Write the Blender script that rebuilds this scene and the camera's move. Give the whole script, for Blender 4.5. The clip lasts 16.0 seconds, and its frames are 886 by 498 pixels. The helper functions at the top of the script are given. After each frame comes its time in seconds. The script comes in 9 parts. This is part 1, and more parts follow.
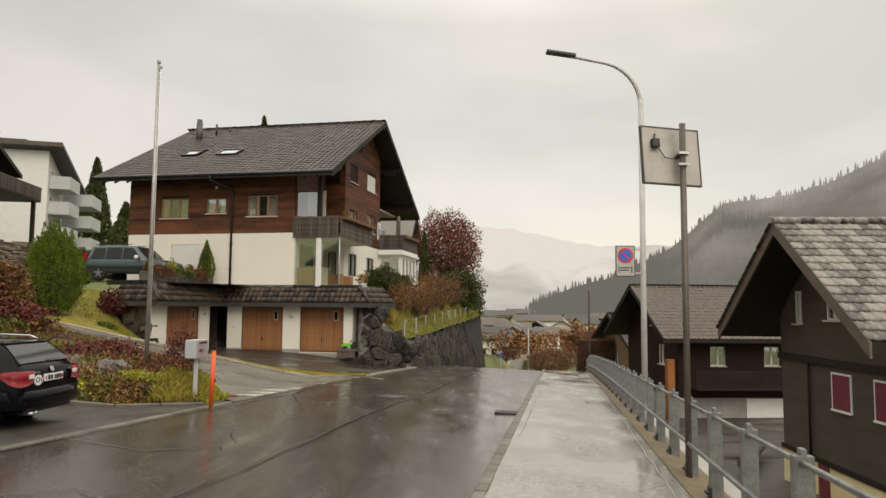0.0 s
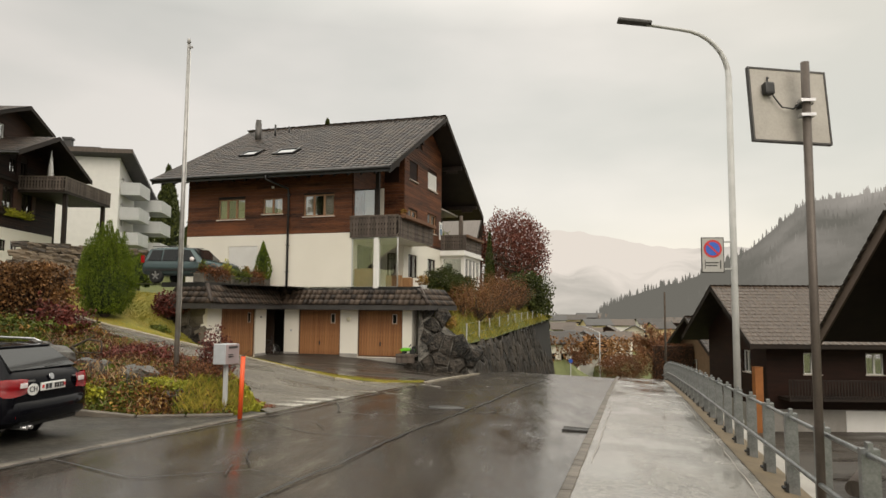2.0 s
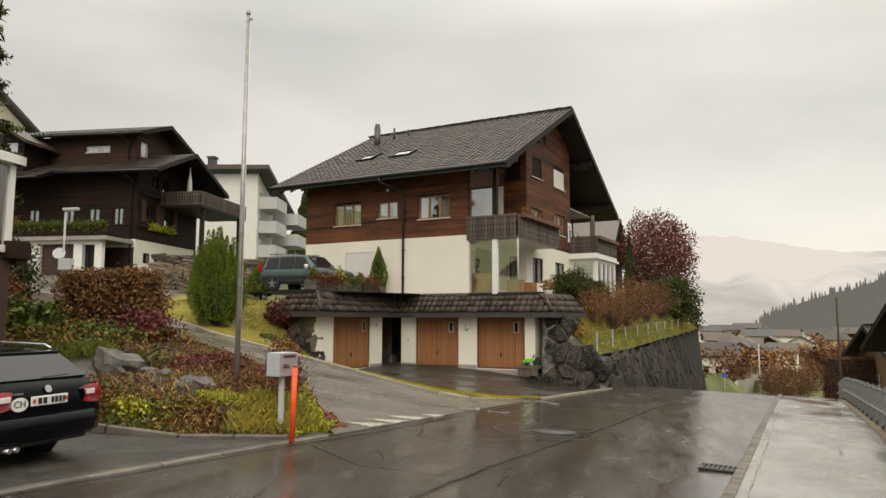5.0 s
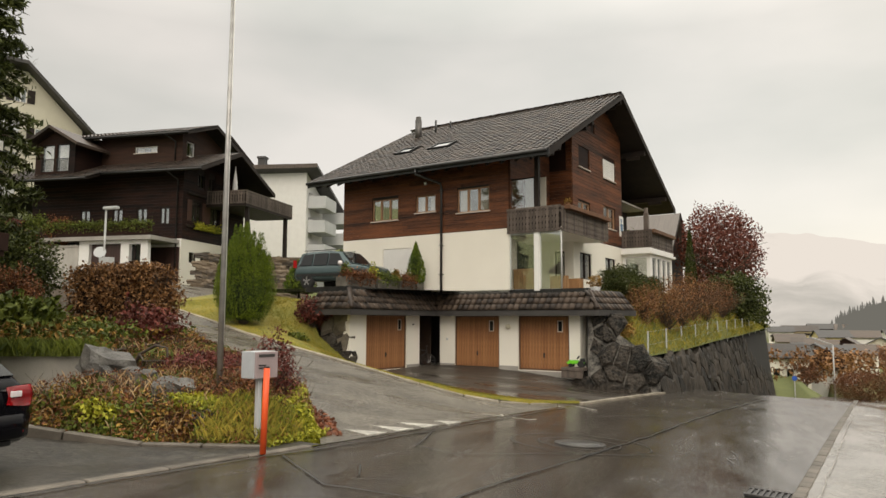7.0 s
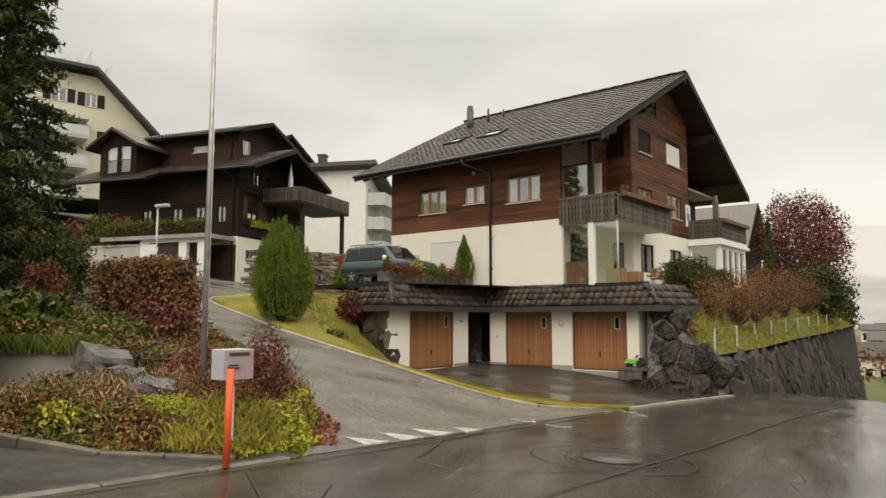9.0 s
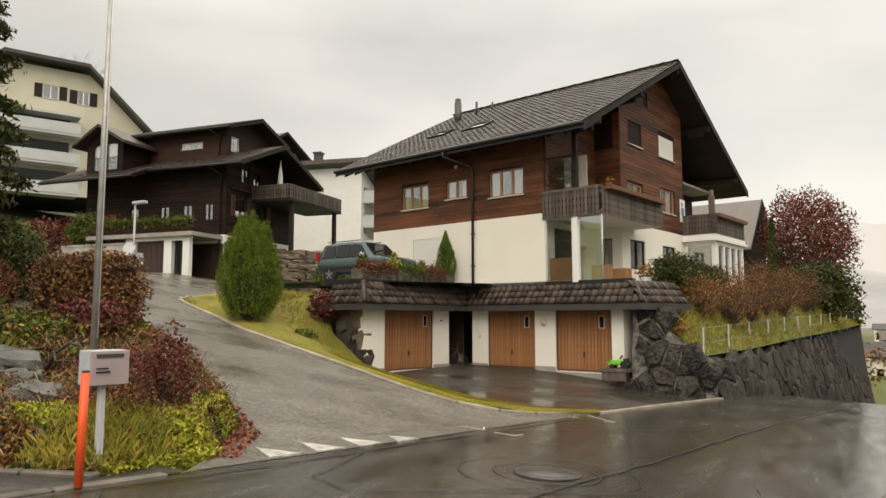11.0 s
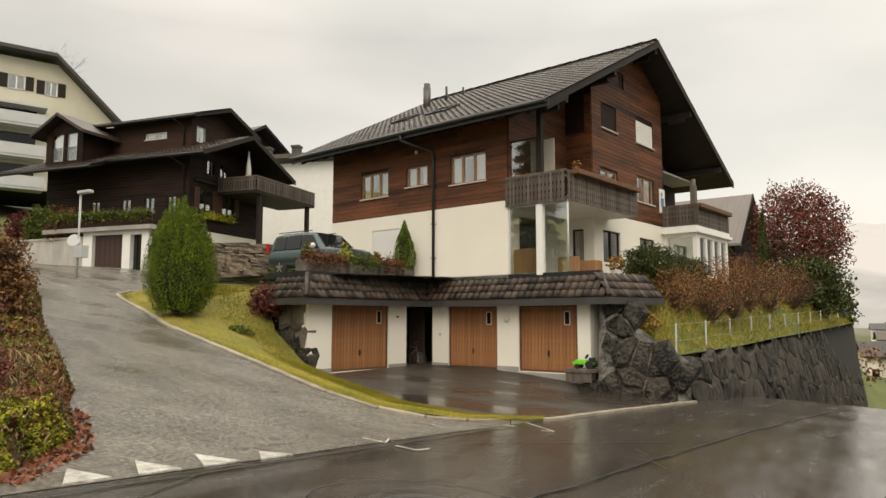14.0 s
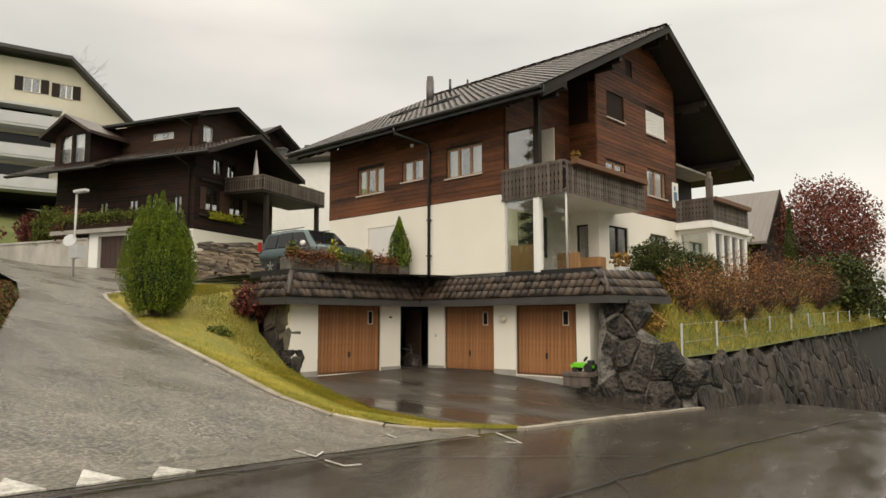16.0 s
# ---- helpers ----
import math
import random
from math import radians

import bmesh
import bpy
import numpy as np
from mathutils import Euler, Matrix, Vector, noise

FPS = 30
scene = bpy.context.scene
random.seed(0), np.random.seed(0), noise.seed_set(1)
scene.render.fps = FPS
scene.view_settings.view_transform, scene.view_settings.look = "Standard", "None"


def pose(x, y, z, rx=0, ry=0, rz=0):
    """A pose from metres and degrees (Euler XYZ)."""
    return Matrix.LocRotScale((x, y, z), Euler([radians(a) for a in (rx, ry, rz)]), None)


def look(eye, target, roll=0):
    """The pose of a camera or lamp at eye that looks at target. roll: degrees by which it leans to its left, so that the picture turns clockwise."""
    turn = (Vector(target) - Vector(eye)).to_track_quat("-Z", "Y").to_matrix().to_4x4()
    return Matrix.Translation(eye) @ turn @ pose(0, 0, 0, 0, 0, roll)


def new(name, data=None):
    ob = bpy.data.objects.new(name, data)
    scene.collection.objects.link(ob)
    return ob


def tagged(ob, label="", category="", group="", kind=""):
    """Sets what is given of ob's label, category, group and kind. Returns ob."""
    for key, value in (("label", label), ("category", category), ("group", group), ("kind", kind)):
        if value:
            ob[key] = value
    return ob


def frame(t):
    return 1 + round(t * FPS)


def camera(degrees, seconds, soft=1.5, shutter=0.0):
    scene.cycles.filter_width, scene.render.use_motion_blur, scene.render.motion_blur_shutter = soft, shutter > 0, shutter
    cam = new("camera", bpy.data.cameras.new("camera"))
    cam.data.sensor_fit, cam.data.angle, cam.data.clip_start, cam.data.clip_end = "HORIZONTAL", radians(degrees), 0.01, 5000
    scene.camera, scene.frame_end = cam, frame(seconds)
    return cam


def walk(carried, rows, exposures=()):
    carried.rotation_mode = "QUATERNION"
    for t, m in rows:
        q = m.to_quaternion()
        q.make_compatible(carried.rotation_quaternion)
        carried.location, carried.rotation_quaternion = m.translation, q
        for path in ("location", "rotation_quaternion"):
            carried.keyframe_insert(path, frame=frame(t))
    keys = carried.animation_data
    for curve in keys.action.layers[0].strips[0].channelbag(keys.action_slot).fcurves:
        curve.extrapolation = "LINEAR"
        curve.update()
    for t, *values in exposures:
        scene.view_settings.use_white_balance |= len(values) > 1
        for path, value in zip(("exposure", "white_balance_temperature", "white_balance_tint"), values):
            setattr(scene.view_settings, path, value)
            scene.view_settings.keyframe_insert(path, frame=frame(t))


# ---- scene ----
cam = camera(64.7, 16.0)
METRES, EYE, TILT, LEAN, TURN = 14.4, 1.65, 0.0, 0.0, 0.0
ROWS = [
    (0.0, 0.0, 0.0, 0.0, -0.04, 4.72, -0.47),
    (0.5, 0.0021, 0.0346, -0.0019, 0.19, 4.79, -0.47),
    (1.0, 0.0074, 0.0677, -0.0031, 1.31, 4.91, -0.44),
    (1.5, 0.0124, 0.1013, -0.0036, 3.26, 4.95, -0.39),
    (2.0, 0.0144, 0.1346, -0.0054, 5.55, 5.03, -0.4),
    (2.5, 0.0191, 0.1669, -0.0084, 7.86, 5.13, -0.35),
    (3.0, 0.0241, 0.1994, -0.0088, 10.47, 5.24, -0.24),
    (3.5, 0.0285, 0.2315, -0.0097, 13.16, 5.34, -0.26),
    (4.0, 0.0366, 0.2639, -0.0128, 14.96, 5.55, -0.2),
    (6.5, 0.0675, 0.4204, -0.0182, 20.53, 5.97, -0.22),
    (7.0, 0.0757, 0.4521, -0.0213, 22.18, 5.91, -0.17),
    (7.5, 0.0815, 0.4821, -0.0225, 23.88, 5.87, -0.07),
    (8.0, 0.0833, 0.515, -0.0228, 25.66, 5.8, -0.09),
    (10.5, 0.1261, 0.6581, -0.0284, 29.11, 5.77, 0.05),
    (11.0, 0.1338, 0.6862, -0.028, 28.94, 5.76, 0.02),
    (11.5, 0.1395, 0.7143, -0.0314, 28.51, 5.77, 0.0),
    (12.0, 0.1437, 0.7427, -0.0318, 28.19, 5.74, 0.02),
    (12.5, 0.1473, 0.7702, -0.0316, 27.99, 5.78, 0.01),
    (13.0, 0.1536, 0.7987, -0.0355, 27.93, 5.78, -0.01),
    (13.5, 0.1572, 0.829, -0.0367, 28.13, 5.8, 0.03),
    (14.0, 0.1574, 0.861, -0.0374, 28.78, 5.76, 0.01),
    (14.5, 0.1632, 0.8906, -0.0394, 29.4, 5.8, 0.01),
    (15.0, 0.1707, 0.9202, -0.0404, 30.31, 5.82, 0.08),
    (15.5, 0.1774, 0.9489, -0.0402, 31.03, 5.85, 0.1),
    (16.0, 0.1874, 0.9773, -0.0418, 31.17, 5.95, 0.09),
]
walk(cam, [(t, pose(0, 0, EYE, TILT, LEAN, TURN) @ pose(METRES * x, METRES * y, METRES * z, 90 + pitch, roll, yaw)) for t, x, y, z, yaw, pitch, roll in ROWS],
     exposures=[(0.0, 0.0, 7350, 14), (3.5, 0.02, 7350, 14), (7.0, 0.08, 7350, 14), (10.5, 0.19, 7400, 14), (16.0, 0.20, 7500, 14)])

# ---- sky and light ----
world = bpy.data.worlds.new("overcast")
scene.world = world
world.use_nodes = True
wn, wl = world.node_tree.nodes, world.node_tree.links
wn.clear()
w_out = wn.new("ShaderNodeOutputWorld")
w_bg = wn.new("ShaderNodeBackground")
w_sky = wn.new("ShaderNodeTexSky")
w_sky.sky_type = "NISHITA"
w_sky.sun_disc = False
w_sky.sun_elevation, w_sky.sun_rotation = radians(38), radians(25)
w_tc = wn.new("ShaderNodeTexCoord")
w_map = wn.new("ShaderNodeMapping")
w_map.inputs["Scale"].default_value = (1.0, 1.0, 2.6)
w_map.inputs["Location"].default_value = (0.35, 0.1, 0.2)
w_noise = wn.new("ShaderNodeTexNoise")
w_noise.inputs["Scale"].default_value = 1.7
w_noise.inputs["Detail"].default_value = 5.0
w_noise.inputs["Roughness"].default_value = 0.45
w_ramp = wn.new("ShaderNodeValToRGB")
w_ramp.color_ramp.elements[0].position = 0.33
w_ramp.color_ramp.elements[0].color = (0.455, 0.50, 0.475, 1)
w_ramp.color_ramp.elements[1].position = 0.66
w_ramp.color_ramp.elements[1].color = (0.735, 0.745, 0.725, 1)
w_sep = wn.new("ShaderNodeSeparateXYZ")
w_zen = wn.new("ShaderNodeMapRange")
for key, value in (("From Min", 0.38), ("From Max", 0.85), ("To Min", 1.0), ("To Max", 3.6)):
    w_zen.inputs[key].default_value = value
w_mul = wn.new("ShaderNodeVectorMath")
w_mul.operation = "SCALE"
w_mix = wn.new("ShaderNodeMix")
w_mix.data_type = "RGBA"
w_mix.blend_type = "ADD"
w_mix.inputs["Factor"].default_value = 0.02
wl.new(w_tc.outputs["Generated"], w_map.inputs["Vector"])
wl.new(w_map.outputs["Vector"], w_noise.inputs["Vector"])
wl.new(w_noise.outputs["Fac"], w_ramp.inputs["Fac"])
wl.new(w_tc.outputs["Generated"], w_sep.inputs["Vector"])
wl.new(w_sep.outputs["Z"], w_zen.inputs["Value"])
w_side = wn.new("ShaderNodeMapRange")
for key, value in (("From Min", -0.75), ("From Max", 0.15), ("To Min", 0.86), ("To Max", 1.0)):
    w_side.inputs[key].default_value = value
w_side.interpolation_type = "SMOOTHSTEP"
wl.new(w_sep.outputs["X"], w_side.inputs["Value"])
w_dim = wn.new("ShaderNodeMath")
w_dim.operation = "MULTIPLY"
wl.new(w_zen.outputs["Result"], w_dim.inputs[0])
wl.new(w_side.outputs["Result"], w_dim.inputs[1])
wl.new(w_ramp.outputs["Color"], w_mul.inputs[0])
wl.new(w_dim.outputs[0], w_mul.inputs["Scale"])
wl.new(w_mul.outputs["Vector"], w_mix.inputs[6])
wl.new(w_sky.outputs["Color"], w_mix.inputs[7])
wl.new(w_mix.outputs[2], w_bg.inputs["Color"])
w_bg.inputs["Strength"].default_value = 1.0
wl.new(w_bg.outputs["Background"], w_out.inputs["Surface"])

sun_data = bpy.data.lights.new("sun", "SUN")
sun_data.energy, sun_data.angle, sun_data.color = 1.2, radians(40), (1.0, 0.96, 0.9)
sun = new("sun", sun_data)
sun.matrix_world = look((20, -20, 40), (-4, 28, 2))


# ---- materials ----
def mat(name, base, second=None, scale=3.0, rough=0.7, metal=0.0, bump=0.15, fine=40.0, contrast=0.6, stretch=(1, 1, 1),
        rough2=None, island=0.0, random=0.0, spec=0.5, bump_dist=0.02, grain=0.45):
    """A surface with broad stains and fine grain in object space."""
    m = bpy.data.materials.new(name)
    m.use_nodes = True
    nt = m.node_tree
    b = nt.nodes["Principled BSDF"]
    second = second or tuple(c * 0.7 for c in base)
    tc = nt.nodes.new("ShaderNodeTexCoord")
    mp = nt.nodes.new("ShaderNodeMapping")
    mp.inputs["Scale"].default_value = stretch
    nt.links.new(tc.outputs["Object"], mp.inputs["Vector"])
    n1 = nt.nodes.new("ShaderNodeTexNoise")
    n1.inputs["Scale"].default_value, n1.inputs["Detail"].default_value = scale, 5.0
    n2 = nt.nodes.new("ShaderNodeTexNoise")
    n2.inputs["Scale"].default_value, n2.inputs["Detail"].default_value = fine, 3.0
    for n in (n1, n2):
        nt.links.new(mp.outputs["Vector"], n.inputs["Vector"])
    add = nt.nodes.new("ShaderNodeMath")
    add.operation = "MULTIPLY_ADD"
    add.inputs[1].default_value = grain
    nt.links.new(n2.outputs["Fac"], add.inputs[0])
    nt.links.new(n1.outputs["Fac"], add.inputs[2])
    last = add.outputs[0]
    if island or random:
        if island:
            src = nt.nodes.new("ShaderNodeNewGeometry").outputs["Random Per Island"]
        else:
            src = nt.nodes.new("ShaderNodeObjectInfo").outputs["Random"]
        a2 = nt.nodes.new("ShaderNodeMath")
        a2.operation = "MULTIPLY_ADD"
        a2.inputs[1].default_value = island or random
        nt.links.new(src, a2.inputs[0])
        nt.links.new(last, a2.inputs[2])
        a3 = nt.nodes.new("ShaderNodeMath")
        a3.operation = "SUBTRACT"
        a3.inputs[1].default_value = (island or random) / 2
        nt.links.new(a2.outputs[0], a3.inputs[0])
        last = a3.outputs[0]
    rp = nt.nodes.new("ShaderNodeMapRange")
    mid = 0.5 + grain / 2
    rp.inputs["From Min"].default_value = mid - contrast / 2
    rp.inputs["From Max"].default_value = mid + contrast / 2
    nt.links.new(last, rp.inputs["Value"])
    mx = nt.nodes.new("ShaderNodeMix")
    mx.data_type = "RGBA"
    mx.inputs[6].default_value, mx.inputs[7].default_value = (*second, 1), (*base, 1)
    nt.links.new(rp.outputs["Result"], mx.inputs["Factor"])
    nt.links.new(mx.outputs[2], b.inputs["Base Color"])
    b.inputs["Metallic"].default_value = metal
    b.inputs["Specular IOR Level"].default_value = spec
    b.inputs["Roughness"].default_value = rough
    if rough2 is not None:
        rr = nt.nodes.new("ShaderNodeMapRange")
        rr.inputs["From Min"].default_value, rr.inputs["From Max"].default_value = 0.35, 0.65
        rr.inputs["To Min"].default_value, rr.inputs["To Max"].default_value = rough2, rough
        nt.links.new(n1.outputs["Fac"], rr.inputs["Value"])
        nt.links.new(rr.outputs["Result"], b.inputs["Roughness"])
    if bump:
        bp = nt.nodes.new("ShaderNodeBump")
        bp.inputs["Strength"].default_value, bp.inputs["Distance"].default_value = bump, bump_dist
        nt.links.new(last, bp.inputs["Height"])
        nt.links.new(bp.outputs["Normal"], b.inputs["Normal"])
    return m


def wet_mat(name, dark, light, chips, dry, wet, bump, flow=(1.0, 1.0, 1.0), puddle=0.35, edge=(0.40, 0.62), spec=0.5, depth=0.006, patch=0.5, soak=0.55):
    """Wet asphalt: light chips in dark binder, under a film of water that comes and goes along the flow."""
    m = bpy.data.materials.new(name)
    m.use_nodes = True
    nt = m.node_tree
    b = nt.nodes["Principled BSDF"]
    tc = nt.nodes.new("ShaderNodeTexCoord")

    def grain(scale, detail, stretch=(1.0, 1.0, 1.0)):
        mp = nt.nodes.new("ShaderNodeMapping")
        mp.inputs["Scale"].default_value = stretch
        nt.links.new(tc.outputs["Object"], mp.inputs["Vector"])
        t = nt.nodes.new("ShaderNodeTexNoise")
        t.inputs["Scale"].default_value, t.inputs["Detail"].default_value = scale, detail
        nt.links.new(mp.outputs["Vector"], t.inputs["Vector"])
        return t.outputs["Fac"]

    def span(value, a, b_, c, d):
        r = nt.nodes.new("ShaderNodeMapRange")
        for i, v in enumerate((a, b_, c, d)):
            r.inputs[i + 1].default_value = v
        nt.links.new(value, r.inputs["Value"])
        return r.outputs["Result"]

    def calc(kind, a, c):
        k = nt.nodes.new("ShaderNodeMath")
        k.operation = kind
        for i, v in enumerate((a, c)):
            if isinstance(v, float):
                k.inputs[i].default_value = v
            else:
                nt.links.new(v, k.inputs[i])
        return k.outputs[0]

    film = span(grain(puddle, 6.0, flow), edge[0], edge[1], 0.0, 1.0)
    chip = span(grain(chips, 3.0), 0.44, 0.64, 0.0, 1.0)
    fine = span(grain(chips * 3.1, 2.0), 0.42, 0.62, 0.0, 1.0)
    stain = span(grain(1.4, 5.0, flow), 0.34, 0.66, 0.0, 1.0)
    tone = calc("ADD", calc("MULTIPLY", chip, 1.0 - patch), calc("MULTIPLY", stain, patch))
    tone = calc("MULTIPLY", tone, span(film, 0.0, 1.0, 1.0, soak))
    mx = nt.nodes.new("ShaderNodeMix")
    mx.data_type = "RGBA"
    mx.inputs[6].default_value, mx.inputs[7].default_value = (*dark, 1), (*light, 1)
    nt.links.new(tone, mx.inputs["Factor"])
    nt.links.new(mx.outputs[2], b.inputs["Base Color"])
    nt.links.new(calc("ADD", span(film, 0.0, 1.0, dry, wet), calc("MULTIPLY", fine, 0.06)), b.inputs["Roughness"])
    b.inputs["Specular IOR Level"].default_value = spec
    bp = nt.nodes.new("ShaderNodeBump")
    bp.inputs["Distance"].default_value = depth
    nt.links.new(span(film, 0.0, 1.0, bump, bump * 0.12), bp.inputs["Strength"])
    nt.links.new(calc("ADD", chip, calc("MULTIPLY", fine, 0.5)), bp.inputs["Height"])
    nt.links.new(bp.outputs["Normal"], b.inputs["Normal"])
    return m


def leaf_mat(name, base, second, rough=0.6):
    m = mat(name, base, second, scale=1.2, rough=rough, bump=0, contrast=0.9, island=0.7, fine=9.0, spec=0.2)
    return m


def glass_mat():
    m = bpy.data.materials.new("window_glass")
    m.use_nodes = True
    nt = m.node_tree
    b = nt.nodes["Principled BSDF"]
    gl_ = nt.nodes.new("ShaderNodeBsdfGlossy")
    gl_.inputs["Roughness"].default_value = 0.02
    mix = nt.nodes.new("ShaderNodeMixShader")
    mix.inputs[0].default_value = 0.28
    nt.links.new(b.outputs[0], mix.inputs[1])
    nt.links.new(gl_.outputs[0], mix.inputs[2])
    nt.links.new(mix.outputs[0], nt.nodes["Material Output"].inputs["Surface"])
    b.inputs["Base Color"].default_value = (0.93, 0.96, 0.95, 1)
    b.inputs["Transmission Weight"].default_value = 1.0
    b.inputs["Roughness"].default_value = 0.02
    b.inputs["IOR"].default_value = 1.5
    return m


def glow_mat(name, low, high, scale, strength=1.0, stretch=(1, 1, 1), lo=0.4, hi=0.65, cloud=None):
    """Distance seen through rain haze: the air light is painted in as the backdrop's own emission colour."""
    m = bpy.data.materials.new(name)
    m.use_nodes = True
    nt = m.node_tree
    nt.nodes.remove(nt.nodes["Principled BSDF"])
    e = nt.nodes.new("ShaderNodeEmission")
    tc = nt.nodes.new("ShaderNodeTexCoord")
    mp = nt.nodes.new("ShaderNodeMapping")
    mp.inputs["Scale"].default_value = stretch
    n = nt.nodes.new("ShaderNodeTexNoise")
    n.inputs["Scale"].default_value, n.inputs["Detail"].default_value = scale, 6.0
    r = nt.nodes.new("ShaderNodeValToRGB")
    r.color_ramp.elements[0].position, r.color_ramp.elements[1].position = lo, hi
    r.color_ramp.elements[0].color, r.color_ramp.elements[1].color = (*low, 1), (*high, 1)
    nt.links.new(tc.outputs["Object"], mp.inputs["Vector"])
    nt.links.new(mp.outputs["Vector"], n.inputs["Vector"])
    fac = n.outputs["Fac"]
    # glow shifts with height, so the upper slope is painted into pale cloud
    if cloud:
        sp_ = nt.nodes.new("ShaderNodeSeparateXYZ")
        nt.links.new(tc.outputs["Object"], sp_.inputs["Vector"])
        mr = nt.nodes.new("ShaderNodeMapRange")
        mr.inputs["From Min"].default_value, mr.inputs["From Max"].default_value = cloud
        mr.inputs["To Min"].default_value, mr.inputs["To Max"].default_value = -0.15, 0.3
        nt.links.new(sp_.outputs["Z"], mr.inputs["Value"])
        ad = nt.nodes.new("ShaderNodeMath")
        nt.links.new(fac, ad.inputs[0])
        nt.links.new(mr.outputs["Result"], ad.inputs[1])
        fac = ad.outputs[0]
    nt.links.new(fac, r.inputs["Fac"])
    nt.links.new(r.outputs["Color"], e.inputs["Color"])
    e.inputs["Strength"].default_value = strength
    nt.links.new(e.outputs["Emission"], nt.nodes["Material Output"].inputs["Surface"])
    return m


ASPHALT = wet_mat("wet_asphalt", (0.024, 0.019, 0.0155), (0.072, 0.060, 0.048), 15, 0.23, 0.12, 0.5, flow=(1.0, 0.22, 1), puddle=2.2, edge=(0.32, 0.66), depth=0.004, spec=0.8, patch=0.35, soak=0.9)
PARK = wet_mat("old_parking_asphalt", (0.020, 0.018, 0.015), (0.085, 0.076, 0.062), 9, 0.6, 0.34, 0.9, puddle=0.9, spec=0.35, depth=0.008)
DRIVE = wet_mat("rough_asphalt", (0.046, 0.040, 0.032), (0.275, 0.244, 0.200), 17, 0.34, 0.08, 1.0, flow=(0.55, 1.3, 1), puddle=0.7, edge=(0.44, 0.70), depth=0.008, patch=0.3)
YARDM = wet_mat("garage_yard_asphalt", (0.030, 0.024, 0.019), (0.070, 0.057, 0.045), 14, 0.5, 0.12, 0.6, flow=(0.4, 1.0, 1), puddle=0.5, edge=(0.45, 0.68), spec=0.4)
PAVE = wet_mat("pavement_asphalt", (0.13, 0.122, 0.110), (0.32, 0.30, 0.272), 14, 0.26, 0.05, 0.45, flow=(0.9, 0.5, 1), puddle=0.9, edge=(0.36, 0.58), depth=0.004)
KERB = mat("kerb_granite", (0.17, 0.145, 0.118), (0.06, 0.05, 0.04), scale=3, rough=0.55, fine=70, random=0.35)
KERB_PALE = mat("kerb_concrete", (0.36, 0.315, 0.25), (0.17, 0.145, 0.11), scale=3, rough=0.65, fine=50, random=0.3)
CRACK = mat("crack_sealant", (0.018, 0.018, 0.018), (0.03, 0.03, 0.03), rough=0.35)
PAINT = mat("road_paint", (0.60, 0.575, 0.52), (0.22, 0.205, 0.18), scale=6, rough=0.45, contrast=0.42, fine=30, grain=0.8)
GROUND = mat("grass_ground", (0.12, 0.13, 0.03), (0.07, 0.085, 0.022), scale=0.8, rough=0.9, fine=25, bump=0.6)
LAWN = mat("lawn", (0.30, 0.225, 0.045), (0.10, 0.125, 0.022), scale=0.9, rough=0.9, fine=30, bump=0.8, bump_dist=0.05)
SOIL = mat("garden_soil", (0.085, 0.055, 0.03), (0.03, 0.022, 0.014), scale=2, rough=0.95, fine=25, bump=0.9, bump_dist=0.05)
RENDERW = mat("white_render", (0.80, 0.765, 0.68), (0.70, 0.665, 0.585), scale=0.6, rough=0.85, fine=90, bump=0.08, contrast=0.9)
CONCRETE = mat("concrete", (0.36, 0.34, 0.31), (0.22, 0.205, 0.185), scale=1.3, rough=0.8, fine=50, bump=0.2)
BOARD = mat("stained_boards", (0.185, 0.066, 0.028), (0.022, 0.011, 0.008), spec=0.25, scale=0.9, rough=0.58, fine=9, island=0.28, stretch=(0.55, 0.55, 3), bump=0.35, contrast=0.62, grain=0.7)
DARKBOARD = mat("blackened_boards", (0.034, 0.015, 0.010), (0.008, 0.006, 0.006), spec=0.15, scale=1.1, rough=0.6, fine=14, island=0.5, stretch=(0.6, 0.6, 4), bump=0.25, contrast=0.8)
DARKWOOD = mat("dark_beam", (0.032, 0.022, 0.017), (0.014, 0.011, 0.010), spec=0.2, scale=2, rough=0.6, fine=30)
GREYWOOD = mat("weathered_wood", (0.150, 0.118, 0.096), (0.045, 0.033, 0.027), scale=2.5, rough=0.7, fine=30, random=0.4, stretch=(3, 3, 0.6))
GARAGE = mat("garage_boards", (0.40, 0.190, 0.082), (0.135, 0.052, 0.022), spec=0.3, scale=1.6, rough=0.5, fine=16, random=0.15, stretch=(4, 4, 0.5), bump=0.2, contrast=0.6, grain=0.7)
TILE = mat("roof_tile", (0.070, 0.050, 0.039), (0.014, 0.011, 0.010), spec=0.3, scale=1.5, rough=0.42, fine=25, island=0.8, bump=0.3, contrast=0.7)
TILE_OB = mat("roof_tile_single", (0.085, 0.060, 0.044), (0.015, 0.011, 0.009), spec=0.3, scale=6, rough=0.36, fine=25, random=0.6, bump=0.4, contrast=0.55)
TILE_PALE = mat("pale_roof_tile", (0.24, 0.215, 0.19), (0.035, 0.027, 0.023), scale=5, rough=0.28, fine=25, random=0.5, bump=0.3, contrast=0.45)
FASCIA = mat("grey_fascia", (0.060, 0.055, 0.052), (0.032, 0.03, 0.029), scale=2, rough=0.5, fine=30)
GUTTER = mat("dark_gutter", (0.055, 0.055, 0.055), (0.03, 0.03, 0.03), scale=3, rough=0.35, metal=0.6, bump=0)
